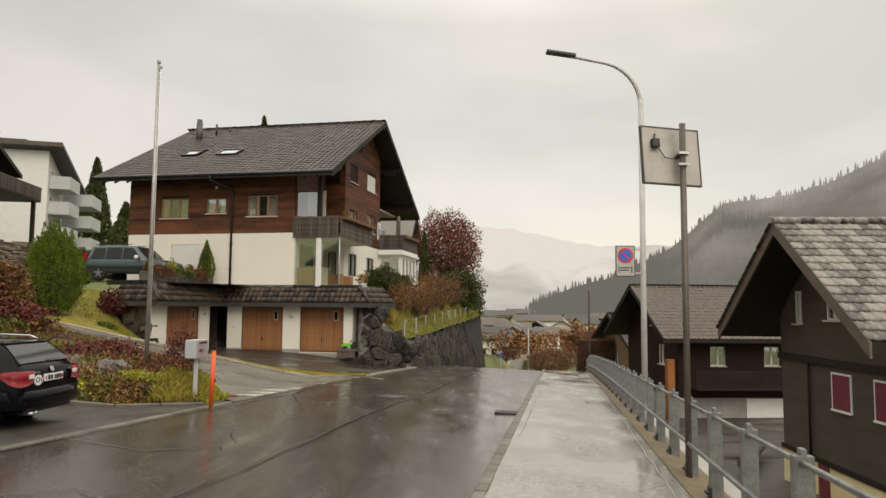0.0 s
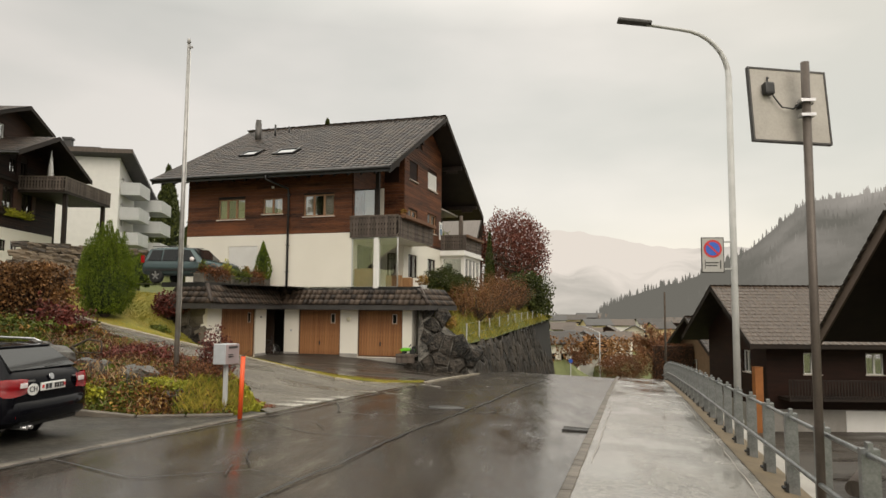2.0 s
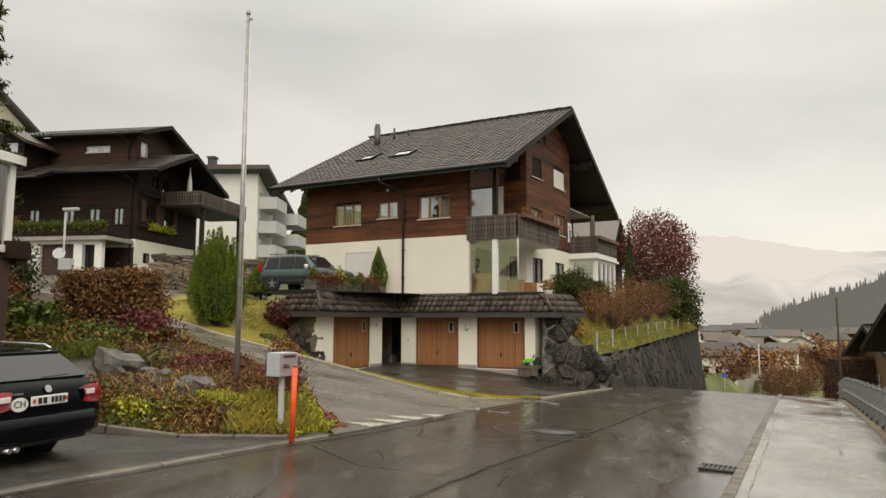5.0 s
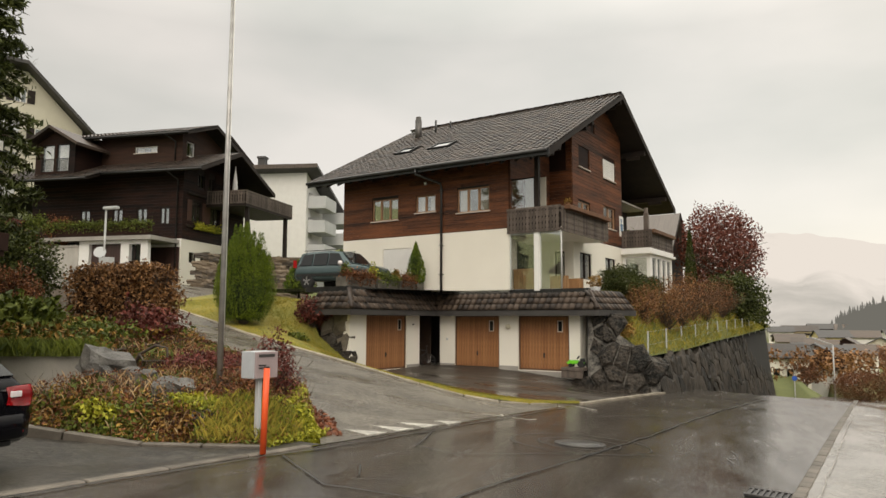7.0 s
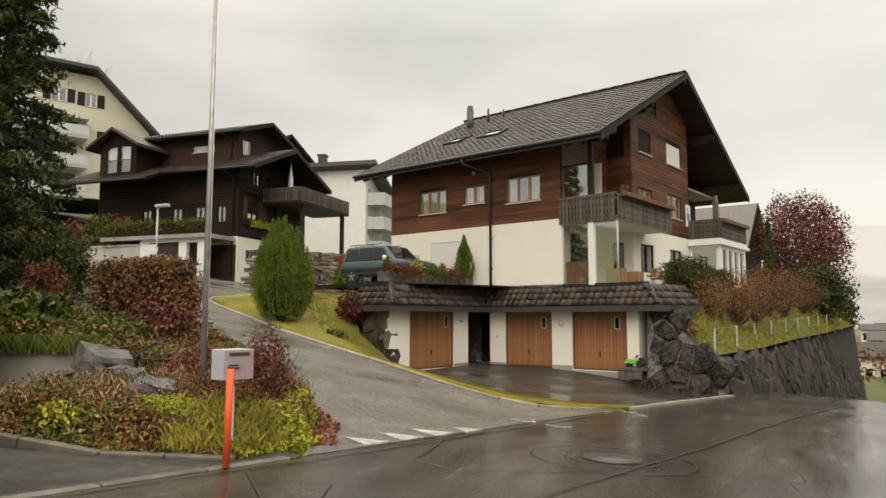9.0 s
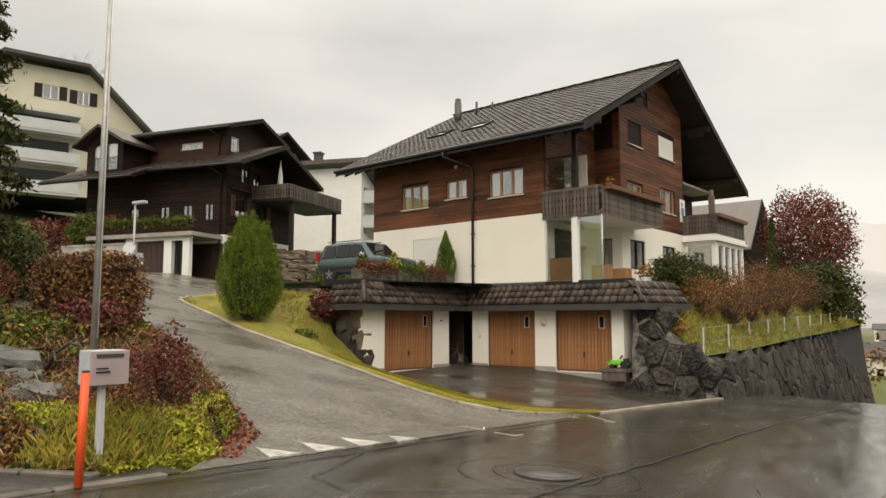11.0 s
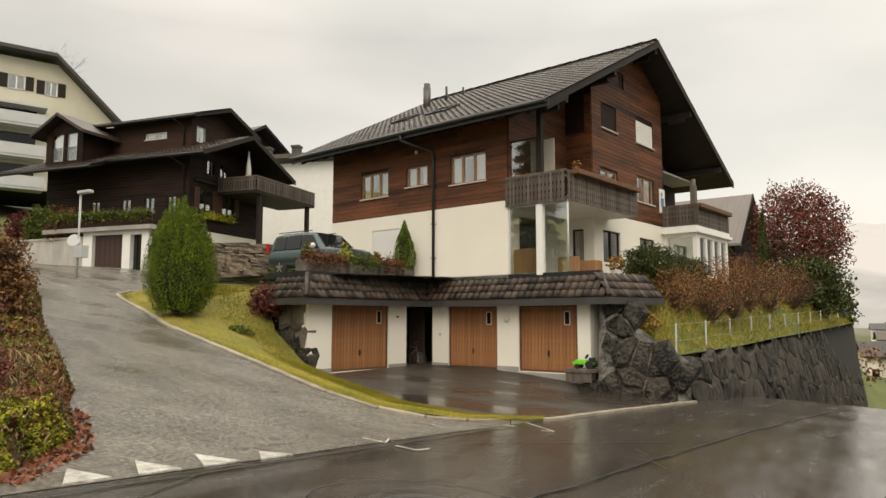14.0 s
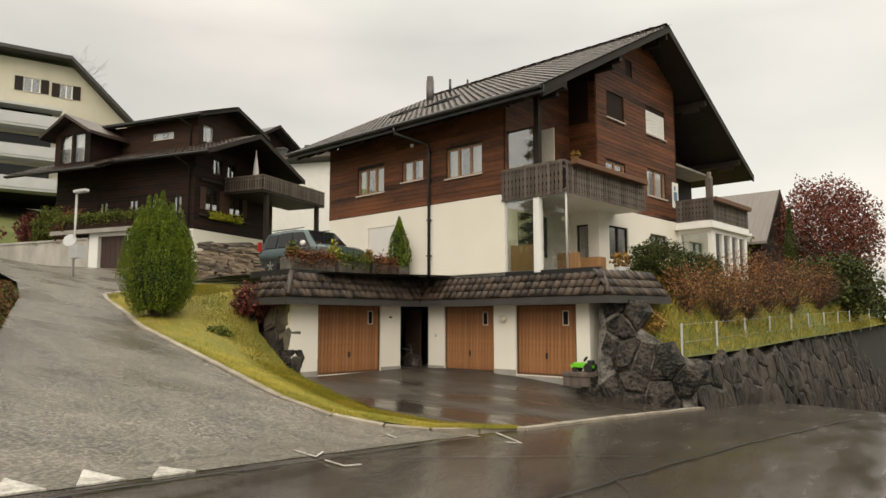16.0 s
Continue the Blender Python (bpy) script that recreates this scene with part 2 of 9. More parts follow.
STEEL = mat("galvanised_steel", (0.30, 0.31, 0.31), (0.15, 0.16, 0.16), scale=5, contrast=0.4, rough=0.38, metal=0.75, fine=40, bump=0.06)
POLE = mat("pole_paint", (0.50, 0.50, 0.49), (0.36, 0.36, 0.35), scale=3, rough=0.5, metal=0.0, bump=0)
ALU = mat("flagpole_metal", (0.42, 0.41, 0.40), (0.24, 0.23, 0.22), scale=6, rough=0.4, metal=0.5, bump=0)
ROCK = mat("dark_rock", (0.070, 0.058, 0.047), (0.004, 0.004, 0.003), spec=0.25, scale=3.0, rough=0.7, rough2=0.5, fine=11, bump=1.0, random=0.2, contrast=0.36, bump_dist=0.12, grain=0.9)
SLAB = mat("wet_wall_rock", (0.072, 0.060, 0.048), (0.004, 0.004, 0.003), spec=0.25, scale=1.8, rough=0.65, rough2=0.42, fine=8, bump=1.0, random=0.25, contrast=0.36, bump_dist=0.13, stretch=(1, 1, 0.42), grain=0.8)
PALEJOINT = mat("pale_rock_joint", (0.20, 0.185, 0.16), (0.012, 0.011, 0.010), scale=2.2, rough=0.8, fine=16, contrast=0.3, bump=0.8, bump_dist=0.03)
ROCKB = mat("garden_rock", (0.15, 0.14, 0.125), (0.025, 0.023, 0.021), scale=2.4, rough=0.6, fine=18, bump=0.9, random=0.3, bump_dist=0.05)
MORTAR = mat("rock_joint", (0.028, 0.026, 0.023), (0.012, 0.011, 0.010), scale=3, rough=0.8, fine=30)
FRAMEW = mat("oak_frame", (0.34, 0.19, 0.10), (0.22, 0.11, 0.055), scale=4, rough=0.5, bump=0.05)
WHITE = mat("white_paint", (0.80, 0.79, 0.76), (0.68, 0.67, 0.64), scale=2, rough=0.5, bump=0.03, contrast=0.9)
GREYPALE = mat("pale_grey_panel", (0.50, 0.51, 0.51), (0.42, 0.43, 0.43), scale=1, rough=0.6, bump=0.03)
SILL = mat("stone_sill", (0.58, 0.50, 0.44), (0.44, 0.38, 0.33), scale=3, rough=0.6)
CURTAIN = mat("curtain", (0.62, 0.58, 0.50), (0.44, 0.41, 0.35), scale=8, rough=0.9, stretch=(6, 6, 0.4), bump=0)
CURTAIN_GREEN = mat("green_curtain", (0.42, 0.43, 0.24), (0.26, 0.28, 0.16), scale=8, rough=0.9, stretch=(6, 6, 0.4), bump=0)
# near-black colour stands in for the unlit depth of rooms
ROOMSHADE = mat("room_shade", (0.05, 0.045, 0.04), (0.03, 0.028, 0.025), scale=2, rough=0.9, bump=0)
GLASS = glass_mat()
BLACK = mat("black_plastic", (0.018, 0.018, 0.018), (0.012, 0.012, 0.012), scale=4, rough=0.45, bump=0)
RUBBER = mat("tyre_rubber", (0.02, 0.02, 0.02), (0.012, 0.012, 0.012), scale=8, rough=0.8, bump=0.2)
CARBLACK = mat("car_paint_black", (0.004, 0.004, 0.006), (0.003, 0.003, 0.004), spec=0.13, scale=2, rough=0.1, bump=0)
CARTEAL = mat("car_paint_teal", (0.055, 0.085, 0.088), (0.045, 0.07, 0.073), scale=2, rough=0.16, metal=0.3, bump=0)
CARGLASS = mat("tinted_glass", (0.012, 0.014, 0.015), (0.010, 0.011, 0.012), spec=0.4, scale=2, rough=0.05, bump=0)
RIM = mat("alloy", (0.55, 0.55, 0.56), (0.40, 0.40, 0.41), scale=6, rough=0.3, metal=0.9, bump=0)
REDLENS = mat("red_lens", (0.42, 0.012, 0.016), (0.24, 0.006, 0.008), scale=6, rough=0.12, bump=0)
CLEARLENS = mat("clear_lens", (0.75, 0.70, 0.70), (0.6, 0.5, 0.5), scale=6, rough=0.1, bump=0)
ORANGE = mat("orange_plastic", (0.85, 0.11, 0.02), (0.70, 0.08, 0.02), scale=5, rough=0.45, bump=0)
MAILGREY = mat("mailbox_grey", (0.46, 0.48, 0.50), (0.38, 0.40, 0.42), scale=5, rough=0.45, bump=0)
MAILROSE = mat("mailbox_rose", (0.38, 0.30, 0.30), (0.30, 0.24, 0.24), scale=5, rough=0.45, bump=0)
GREENTOY = mat("green_toy", (0.16, 0.62, 0.03), (0.11, 0.48, 0.02), scale=5, rough=0.4, bump=0)
BLUE = mat("sign_blue", (0.03, 0.12, 0.55), (0.025, 0.10, 0.45), scale=3, rough=0.4, bump=0)
RED = mat("sign_red", (0.62, 0.04, 0.04), (0.5, 0.03, 0.03), scale=3, rough=0.4, bump=0)
MAROON = mat("maroon_shutter", (0.19, 0.025, 0.045), (0.13, 0.018, 0.03), scale=3, rough=0.55, bump=0.1)
YELLOWW = mat("yellow_render", (0.74, 0.62, 0.36), (0.64, 0.52, 0.29), scale=0.8, rough=0.85, bump=0.05)
CREAM = mat("cream_render", (0.60, 0.57, 0.46), (0.50, 0.47, 0.37), scale=0.7, rough=0.85, bump=0.05)
SMOKEW = mat("smoked_boards", (0.090, 0.064, 0.052), (0.045, 0.033, 0.027), scale=0.8, rough=0.7, fine=14, stretch=(0.6, 0.6, 4), bump=0.3)
LF_THUJA = leaf_mat("thuja_leaf", (0.165, 0.215, 0.014), (0.016, 0.042, 0.005))
LF_DARK = leaf_mat("evergreen_leaf", (0.075, 0.088, 0.018), (0.018, 0.026, 0.008))
LF_BEECH = leaf_mat("beech_leaf", (0.31, 0.155, 0.060), (0.035, 0.018, 0.010))
LF_RED = leaf_mat("copper_leaf", (0.25, 0.078, 0.052), (0.085, 0.032, 0.024))
LF_RUSSET = leaf_mat("russet_leaf", (0.34, 0.165, 0.065), (0.085, 0.042, 0.020))
LF_BURG = leaf_mat("burgundy_leaf", (0.185, 0.046, 0.034), (0.045, 0.015, 0.012))
LF_BROWN = leaf_mat("brown_leaf", (0.23, 0.088, 0.034), (0.045, 0.02, 0.011))
LF_OCHRE = leaf_mat("ochre_leaf", (0.36, 0.21, 0.05), (0.15, 0.075, 0.02))
LF_GREEN = leaf_mat("green_leaf", (0.14, 0.165, 0.024), (0.03, 0.045, 0.010))
LF_LIME = leaf_mat("lime_leaf", (0.43, 0.40, 0.04), (0.17, 0.19, 0.026))
LF_GRASS = leaf_mat("grass_blade", (0.44, 0.33, 0.060), (0.085, 0.125, 0.016))
TROUGH = mat("mossy_trough", (0.15, 0.135, 0.11), (0.035, 0.03, 0.025), scale=3, rough=0.8, fine=30, bump=0.4, contrast=0.5)
BAMBOO = mat("bamboo_screen", (0.42, 0.24, 0.11), (0.20, 0.10, 0.045), scale=2, rough=0.6, stretch=(14, 14, 0.4), contrast=0.5)
BARK = mat("bark", (0.085, 0.062, 0.045), (0.04, 0.03, 0.022), scale=5, rough=0.9, fine=40, bump=0.5)


# ---- mesh helpers ----
def part(name, bm, material, parent=None, label=""):
    """Links a bmesh (or mesh) as one mesh object under a thing or a part."""
    if isinstance(bm, bmesh.types.BMesh):
        me = bpy.data.meshes.new(name)
        if "wall" in name or "window" in name or "storey" in name or "garden" in name:
            bmesh.ops.remove_doubles(bm, verts=bm.verts, dist=0.0005)
        bmesh.ops.recalc_face_normals(bm, faces=bm.faces)
        bm.to_mesh(me)
        bm.free()
    else:
        me = bm
    if material is not None and not me.materials:
        me.materials.append(material)
    ob = new(name, me)
    ob.parent = parent
    return tagged(ob, label) if label else ob


def thing(name, label, category, m=None, group="", kind=""):
    ob = new(name)
    ob.empty_display_size = 0.2
    if m is not None:
        ob.matrix_world = m
    return tagged(ob, label, category, group, kind)


ID = Matrix.Identity(4)


def box(bm, x0, x1, y0, y1, z0, z1, m=ID):
    vs = [bm.verts.new(m @ Vector((x, y, z))) for x in (x0, x1) for y in (y0, y1) for z in (z0, z1)]
    for f in ((0, 1, 3, 2), (4, 6, 7, 5), (0, 4, 5, 1), (2, 3, 7, 6), (0, 2, 6, 4), (1, 5, 7, 3)):
        bm.faces.new([vs[i] for i in f])
    return vs


def prism(bm, pts, vec):
    """A solid from a flat polygon swept along vec."""
    v = Vector(vec)
    a = [bm.verts.new(Vector(p)) for p in pts]
    b = [bm.verts.new(Vector(p) + v) for p in pts]
    bm.faces.new(a)
    bm.faces.new(b[::-1])
    for i in range(len(pts)):
        j = (i + 1) % len(pts)
        bm.faces.new((a[i], b[i], b[j], a[j]))


def tube(bm, pts, r, n=10, r1=None, cap=True):
    """A round bar along a polyline, tapering from r to r1."""
    pts = [Vector(p) for p in pts]
    r1 = r if r1 is None else r1
    rings = []
    last, turn = None, None
    for i, p in enumerate(pts):
        d = (pts[min(i + 1, len(pts) - 1)] - pts[max(i - 1, 0)]).normalized()
        turn = last.rotation_difference(d) @ turn if last is not None else d.to_track_quat("Z", "Y")
        last = d
        q = turn.to_matrix()
        rr = r + (r1 - r) * i / max(1, len(pts) - 1)
        rings.append([bm.verts.new(p + q @ Vector((rr * math.cos(2 * math.pi * k / n), rr * math.sin(2 * math.pi * k / n), 0))) for k in range(n)])
    for a, b in zip(rings, rings[1:]):
        for k in range(n):
            f = bm.faces.new((a[k], a[(k + 1) % n], b[(k + 1) % n], b[k]))
            f.smooth = True
    if cap:
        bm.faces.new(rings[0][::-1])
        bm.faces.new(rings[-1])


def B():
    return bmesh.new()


def boxes(*dims):
    bm = B()
    for d in dims:
        box(bm, *d)
    return bm


def bar(p0, p1, r, n=10, r1=None):
    bm = B()
    tube(bm, [p0, p1], r, n, r1)
    return bm


def bevel(bm, w, seg=2):
    bmesh.ops.remove_doubles(bm, verts=bm.verts, dist=1e-5)
    bmesh.ops.bevel(bm, geom=list(bm.edges), offset=w, segments=seg, affect="EDGES", profile=0.6)
    return bm


def wall_cells(bm, x0, x1, z0, z1, y0, y1, holes, m=ID):
    """A wall slab with openings cut through; x along it, y its thickness."""
    xs = sorted({x0, x1, *[min(max(h[k], x0), x1) for h in holes for k in (0, 1)]})
    zs = sorted({z0, z1, *[min(max(h[k], z0), z1) for h in holes for k in (2, 3)]})
    for a, b in zip(xs, xs[1:]):
        for c, d in zip(zs, zs[1:]):
            mx, mz = (a + b) / 2, (c + d) / 2
            if not any(h[0] < mx < h[1] and h[2] < mz < h[3] for h in holes):
                box(bm, a, b, y0, y1, c, d, m)


def siding(bm, x0, x1, z0, z1, holes, m=ID, h=0.165, y=-0.03, rng=None, lim=None):
    """Horizontal boards laid on a wall; lim(z) gives the span under a roof line."""
    rng = rng or random.Random(3)
    z = z0
    while z < z1 - 0.03:
        top = min(z + h, z1)
        a, b = (max(x0, lim(top)[0]), min(x1, lim(top)[1])) if lim else (x0, x1)
        spans = [(a, b)]
        for c, d, e, g in holes:
            if e < top - 0.02 and g > z + 0.02:
                spans = [s for p, q in spans for s in ((p, min(q, c)), (max(p, d), q)) if s[1] - s[0] > 0.02]
        for p, q in spans:
            cut = p
            while cut < q - 0.01:
                end = min(q, cut + rng.uniform(2.2, 4.5))
                if q - end < 0.5:
                    end = q
                o = rng.uniform(0, 0.007)
                vs = box(bm, cut + 0.002, end - 0.002, y - o, y + 0.03, z + 0.003, top - 0.003, m)
                for i in (0, 4):
                    vs[i].co += m.to_3x3() @ Vector((0, -0.008, 0))
                cut = end
        z += h


def lathe(bm, prof, n=20, m=ID):
    rings = [[bm.verts.new(m @ Vector((r * math.cos(2 * math.pi * k / n), r * math.sin(2 * math.pi * k / n), z))) for k in range(n)] for r, z in prof]
    for a, b in zip(rings, rings[1:]):
        for k in range(n):
            bm.faces.new((a[k], a[(k + 1) % n], b[(k + 1) % n], b[k])).smooth = True
    bm.faces.new(rings[0][::-1])
    bm.faces.new(rings[-1])


def leaves(name, pts, size, seed=1, aspect=0.6, flat=0.35, rise=0.0):
    """A mesh of many small bent leaves at the given places."""
    rng = np.random.default_rng(seed)
    pts = np.asarray(pts, dtype=float)
    n = len(pts)
    d = rng.normal(size=(n, 3))
    d[:, 2] += rise
    d /= np.linalg.norm(d, axis=1)[:, None]
    e = rng.normal(size=(n, 3))
    e[:, 2] *= flat
    e -= d * (d * e).sum(1)[:, None]
    e /= np.linalg.norm(e, axis=1)[:, None] + 1e-9
    s = size * rng.uniform(0.6, 1.4, n)[:, None]
    nrm = np.cross(d, e)
    v = np.stack([pts - d * s, pts + e * s * aspect + nrm * s * 0.15, pts + d * s, pts - e * s * aspect + nrm * s * 0.15], 1).reshape(-1, 3)
    me = bpy.data.meshes.new(name)
    me.from_pydata(v.tolist(), [], np.arange(4 * n).reshape(-1, 4).tolist())
    return me


def blob_points(n, centre, radii, seed=1, shell=0.55, rough=0.25, freq=1.2):
    """Places for leaves in an uneven crown: mostly near its outside, with gaps."""
    rng = np.random.default_rng(seed)
    out = []
    while len(out) < n:
        d = rng.normal(size=3)
        d /= np.linalg.norm(d)
        k = 1 + rough * noise.noise(Vector(d * freq * 2) + Vector((seed * 3.1, 0, 0))) * 1.6 + rough * 0.6 * noise.noise(Vector(d * freq * 6) + Vector((0, seed, 0)))
        r = k * (shell + (1 - shell) * rng.random() ** 0.5)
        out.append([centre[i] + d[i] * radii[i] * r for i in range(3)])
    return out

# ---- lie of the land ----
DX, DY = 0.164, 0.986  # the road's direction


def along(x, y):
    return x * DX + y * DY, x * DY - y * DX


def place(p, q):
    return p * DX + q * DY, p * DY - q * DX


def road_fall(p):
    return float(np.interp(p, [-60, 0, 24, 34, 40, 45, 60, 80, 110, 160, 260, 400], [2.4, -0.1, -1.05, -1.55, -1.9, -2.45, -4.3, -6.6, -8.3, -9.4, -10.6, -12.0]))


def road_z(p, q):
    return road_fall(p) + (-0.82 - max(q, -7.0)) * 0.035


def hill(x, y):
    return -0.5 - 0.159 * (x + 5.7) + 0.0065 * (y - 18)


def smooth(a, b, t):
    t = min(max((t - a) / (b - a), 0.0), 1.0)
    return t * t * (3 - 2 * t)


def sheet(name, left, right, material, across=8, lift=0.0, parent=None, zf=None, jitter=0.0, wobble=0.0):
    """A surface lofted between two edges with the same number of corners."""
    def fine(e):
        out = []
        for a, b in zip(e, e[1:]):
            n = max(1, int((Vector(b) - Vector(a)).length / 0.6))
            out.append((a, b, n))
        return out
    rows = []
    for i in range(len(left) - 1):
        n = max(1, int(max((Vector(left[i + 1]) - Vector(left[i])).length, (Vector(right[i + 1]) - Vector(right[i])).length) / 0.7))
        for k in range(n + (i == len(left) - 2)):
            t = k / n
            rows.append((Vector(left[i]).lerp(Vector(left[i + 1]), t), Vector(right[i]).lerp(Vector(right[i + 1]), t)))
    verts, faces = [], []
    for a, b in rows:
        for k in range(across + 1):
            p = a.lerp(b, k / across)
            z = zf(p.x, p.y) if zf else p.z
            edge = min(k, across - k) > 0
            z += jitter * noise.noise(Vector((p.x * 1.7, p.y * 1.7, 3.0))) * edge + wobble * noise.noise(Vector((p.x * 0.35, p.y * 0.35, 8.0))) * edge
            verts.append((p.x, p.y, z + lift))
    w = across + 1
    for i in range(len(rows) - 1):
        for k in range(across):
            faces.append((i * w + k, i * w + k + 1, (i + 1) * w + k + 1, (i + 1) * w + k))
    me = bpy.data.meshes.new(name)
    me.from_pydata(verts, [], faces)
    for f in me.polygons:
        f.use_smooth = True
    return part(name, me, material, parent)


def base_ground(x, y):
    p, q = along(x, y)
    r = road_z(p, q) - 0.25
    if q > 1.9:
        low = min(-3.9, r - 2.5)
        far = smooth(60, 260, math.hypot(x, y - 20))
        return r + (low - r) * smooth(1.9, 2.6, q) - 14 * far * smooth(10, 60, q)
    if q < -7:
        h = max(hill(x, y), road_z(p, -7.0)) - 0.35
        # the cut for the garages and the terrace of the house
        yard = smooth(21.5, 25.5, y) * smooth(-14.5, -12.0, x) * (1 - smooth(44, 50, y))
        h = h + (-1.2 - h) * yard * (h > -1.2)
        foot = smooth(32, 35, y) * smooth(-12.5, -9.0, q)
        h += (min(h, road_z(p, -7.0) - 0.5) - h) * foot
        dip = smooth(-33.5, -36.5, x) * smooth(-66, -58, x) * smooth(28.5, 31.5, y) * (1 - smooth(39.0, 40.0, y))
        h += (min(h, 3.9) - h) * dip
        climb = 0.10 * max(0.0, -x - 36)
        fall = -0.06 * max(0.0, y - 60)
        h += climb * (1 - dip) + fall * smooth(-60, -10, x)
        return min(h, 60.0)
    return r


def ground_sheet():
    xs = np.concatenate([np.linspace(-900, -80, 18), np.linspace(-76, 40, 117), np.linspace(48, 900, 22)])
    ys = np.concatenate([np.linspace(-300, -24, 12), np.linspace(-20, 90, 111), np.linspace(100, 1500, 34)])
    verts = [(float(x), float(y), base_ground(float(x), float(y))) for y in ys for x in xs]
    w = len(xs)
    faces = [(j * w + i, j * w + i + 1, (j + 1) * w + i + 1, (j + 1) * w + i) for j in range(len(ys) - 1) for i in range(w - 1)]
    me = bpy.data.meshes.new("ground")
    me.from_pydata(verts, [], faces)
    for f in me.polygons:
        f.use_smooth = True
    tagged(part("ground", me, GROUND), "grassy hillside falling from the houses to the valley", "ground", kind="structure")


ground_sheet()

# road, pavement and parking strip
PS = [-14, -8, -3, 2, 7, 12, 17, 21, 24, 28, 31, 34, 37, 40, 42.5, 45, 50, 55, 60, 70, 80, 95, 110]


def line(q, lift=0.0, ps=PS):
    return [(*place(p, q), road_z(p, q) + lift) for p in ps]


road = sheet("road", line(-7.0), line(-0.95), ASPHALT, 12, zf=lambda x, y: road_z(*along(x, y)), wobble=0.015)
tagged(road, "wet dark asphalt village road with sealed cracks", "road", kind="structure")
pavement = sheet("pavement", line(-0.775, 0.09), line(1.42, 0.09), PAVE, 6, wobble=0.02)
tagged(pavement, "wet grey asphalt pavement beside the road", "pavement", kind="structure")
strip = sheet("verge_strip", line(1.42, 0.10), line(1.95, 0.02), mat("mossy_edge", (0.17, 0.125, 0.075), (0.08, 0.06, 0.035), scale=2, rough=0.8, fine=20, bump=0.6), 2, jitter=0.03)
tagged(strip, "sandy mossy strip of earth under the railing", "verge", kind="structure")
edge_wall = B()
for a, b in zip(PS[:-6], PS[1:-6]):
    (x0, y0), (x1, y1) = place(a, 1.95), place(b, 1.95)
    (u0, v0), (u1, v1) = place(a, 2.25), place(b, 2.25)
    z0, z1 = road_z(a, 1.95) + 0.02, road_z(b, 1.95) + 0.02
    prism(edge_wall, [(x0, y0, z0 - 5), (x0, y0, z0), (u0, v0, z0), (u0, v0, z0 - 5)], Vector((x1 - x0, y1 - y0, z1 - z0)))
tagged(part("wall_east", edge_wall, CONCRETE), "concrete retaining wall carrying the road above the lower yard", "retaining wall", kind="structure")
parking_ps = [-14, -8, -3, 2, 7, 12, 14.6]
parking = sheet("parking_area", [(*place(p, -11.5), 0) for p in parking_ps], [(*place(p, -7.0), 0) for p in parking_ps], PARK, 8,
                zf=lambda x, y: max(road_z(*along(x, y)), hill(x, y) * 0.5 + road_z(along(x, y)[0], -7) * 0.5) + 0.012)
tagged(parking, "rough asphalt parking strip beside the road", "parking area", kind="structure")

# side road up to the garages behind
KERB_R = [(-3.82, 24.4), (-4.47, 23.97), (-5.3, 23.62), (-6.53, 23.62), (-7.99, 24.1), (-10.9, 25.1), (-14.2, 26.2), (-17.3, 27.7), (-19.6, 28.7), (-21.2, 29.6), (-22.3, 31.0), (-23.2, 33.5), (-24.0, 36.5)]
EDGE_L = [(-5.2, 16.6), (-5.75, 17.3), (-6.35, 18.2), (-7.6, 18.9), (-8.5, 19.6), (-11.0, 20.9), (-13.6, 22.2), (-17.2, 24.3), (-20.4, 26.2), (-24.5, 28.2), (-28.5, 29.4), (-33.5, 30.2), (-41.0, 31.5)]


def drive_z(x, y):
    p, q = along(x, y)
    t = smooth(-7.0, -10.0, q)
    return road_z(p, -7.0) * (1 - t) + max(hill(x, y), -9) * t


driveway = sheet("side_road", [(x, y, 0) for x, y in EDGE_L], [(x, y, 0) for x, y in KERB_R], DRIVE, 12, zf=lambda x, y: drive_z(x, y) + 0.01, wobble=0.012)
tagged(driveway, "wet rough grey asphalt side road climbing the hill", "road", kind="structure")
mouth_l = [(*place(p, -7.02), 0) for p in (14.6, 16, 18, 20, 22, 23.4)]
mouth_r = [(-5.2, 16.6, 0), (-5.2, 16.8, 0), (-5.0, 18.8, 0), (-4.6, 20.9, 0), (-4.1, 22.9, 0), (-3.82, 24.4, 0)]
tagged(sheet("junction", mouth_l, mouth_r, DRIVE, 4, zf=lambda x, y: drive_z(x, y) + 0.006), "patched asphalt where the side road meets the road", "road", kind="structure")
inner = sheet("side_road_mouth", [(-5.2, 16.6, 0), (-5.0, 18.8, 0), (-4.6, 20.9, 0), (-4.1, 22.9, 0), (-3.82, 24.4, 0)],
              [(-5.2, 16.6, 0), (-5.75, 17.3, 0), (-6.35, 18.2, 0), (-7.6, 18.9, 0), (-8.5, 19.6, 0)], DRIVE, 6, zf=lambda x, y: drive_z(x, y) + 0.002)
tagged(inner, "rough asphalt mouth of the side road", "road", kind="structure")
YARD_ROAD = [(-3.6, 24.9, -0.80), (-2.75, 25.9, -0.87), (-2.35, 28.3, -1.0), (-1.95, 30.8, -1.17), (-1.55, 33.2, -1.33), (-1.3, 34.9, -1.43)]
YARD_IN = [(-5.5, 25.3, -0.68), (-8.6, 27.4, -0.60), (-11.6, 29.6, -0.58), (-11.3, 35.4, -0.57), (-7.5, 35.0, -0.54), (-3.6, 34.2, -0.47)]
yard = sheet("garage_yard", YARD_IN, YARD_ROAD, YARDM, 12, wobble=0.03)
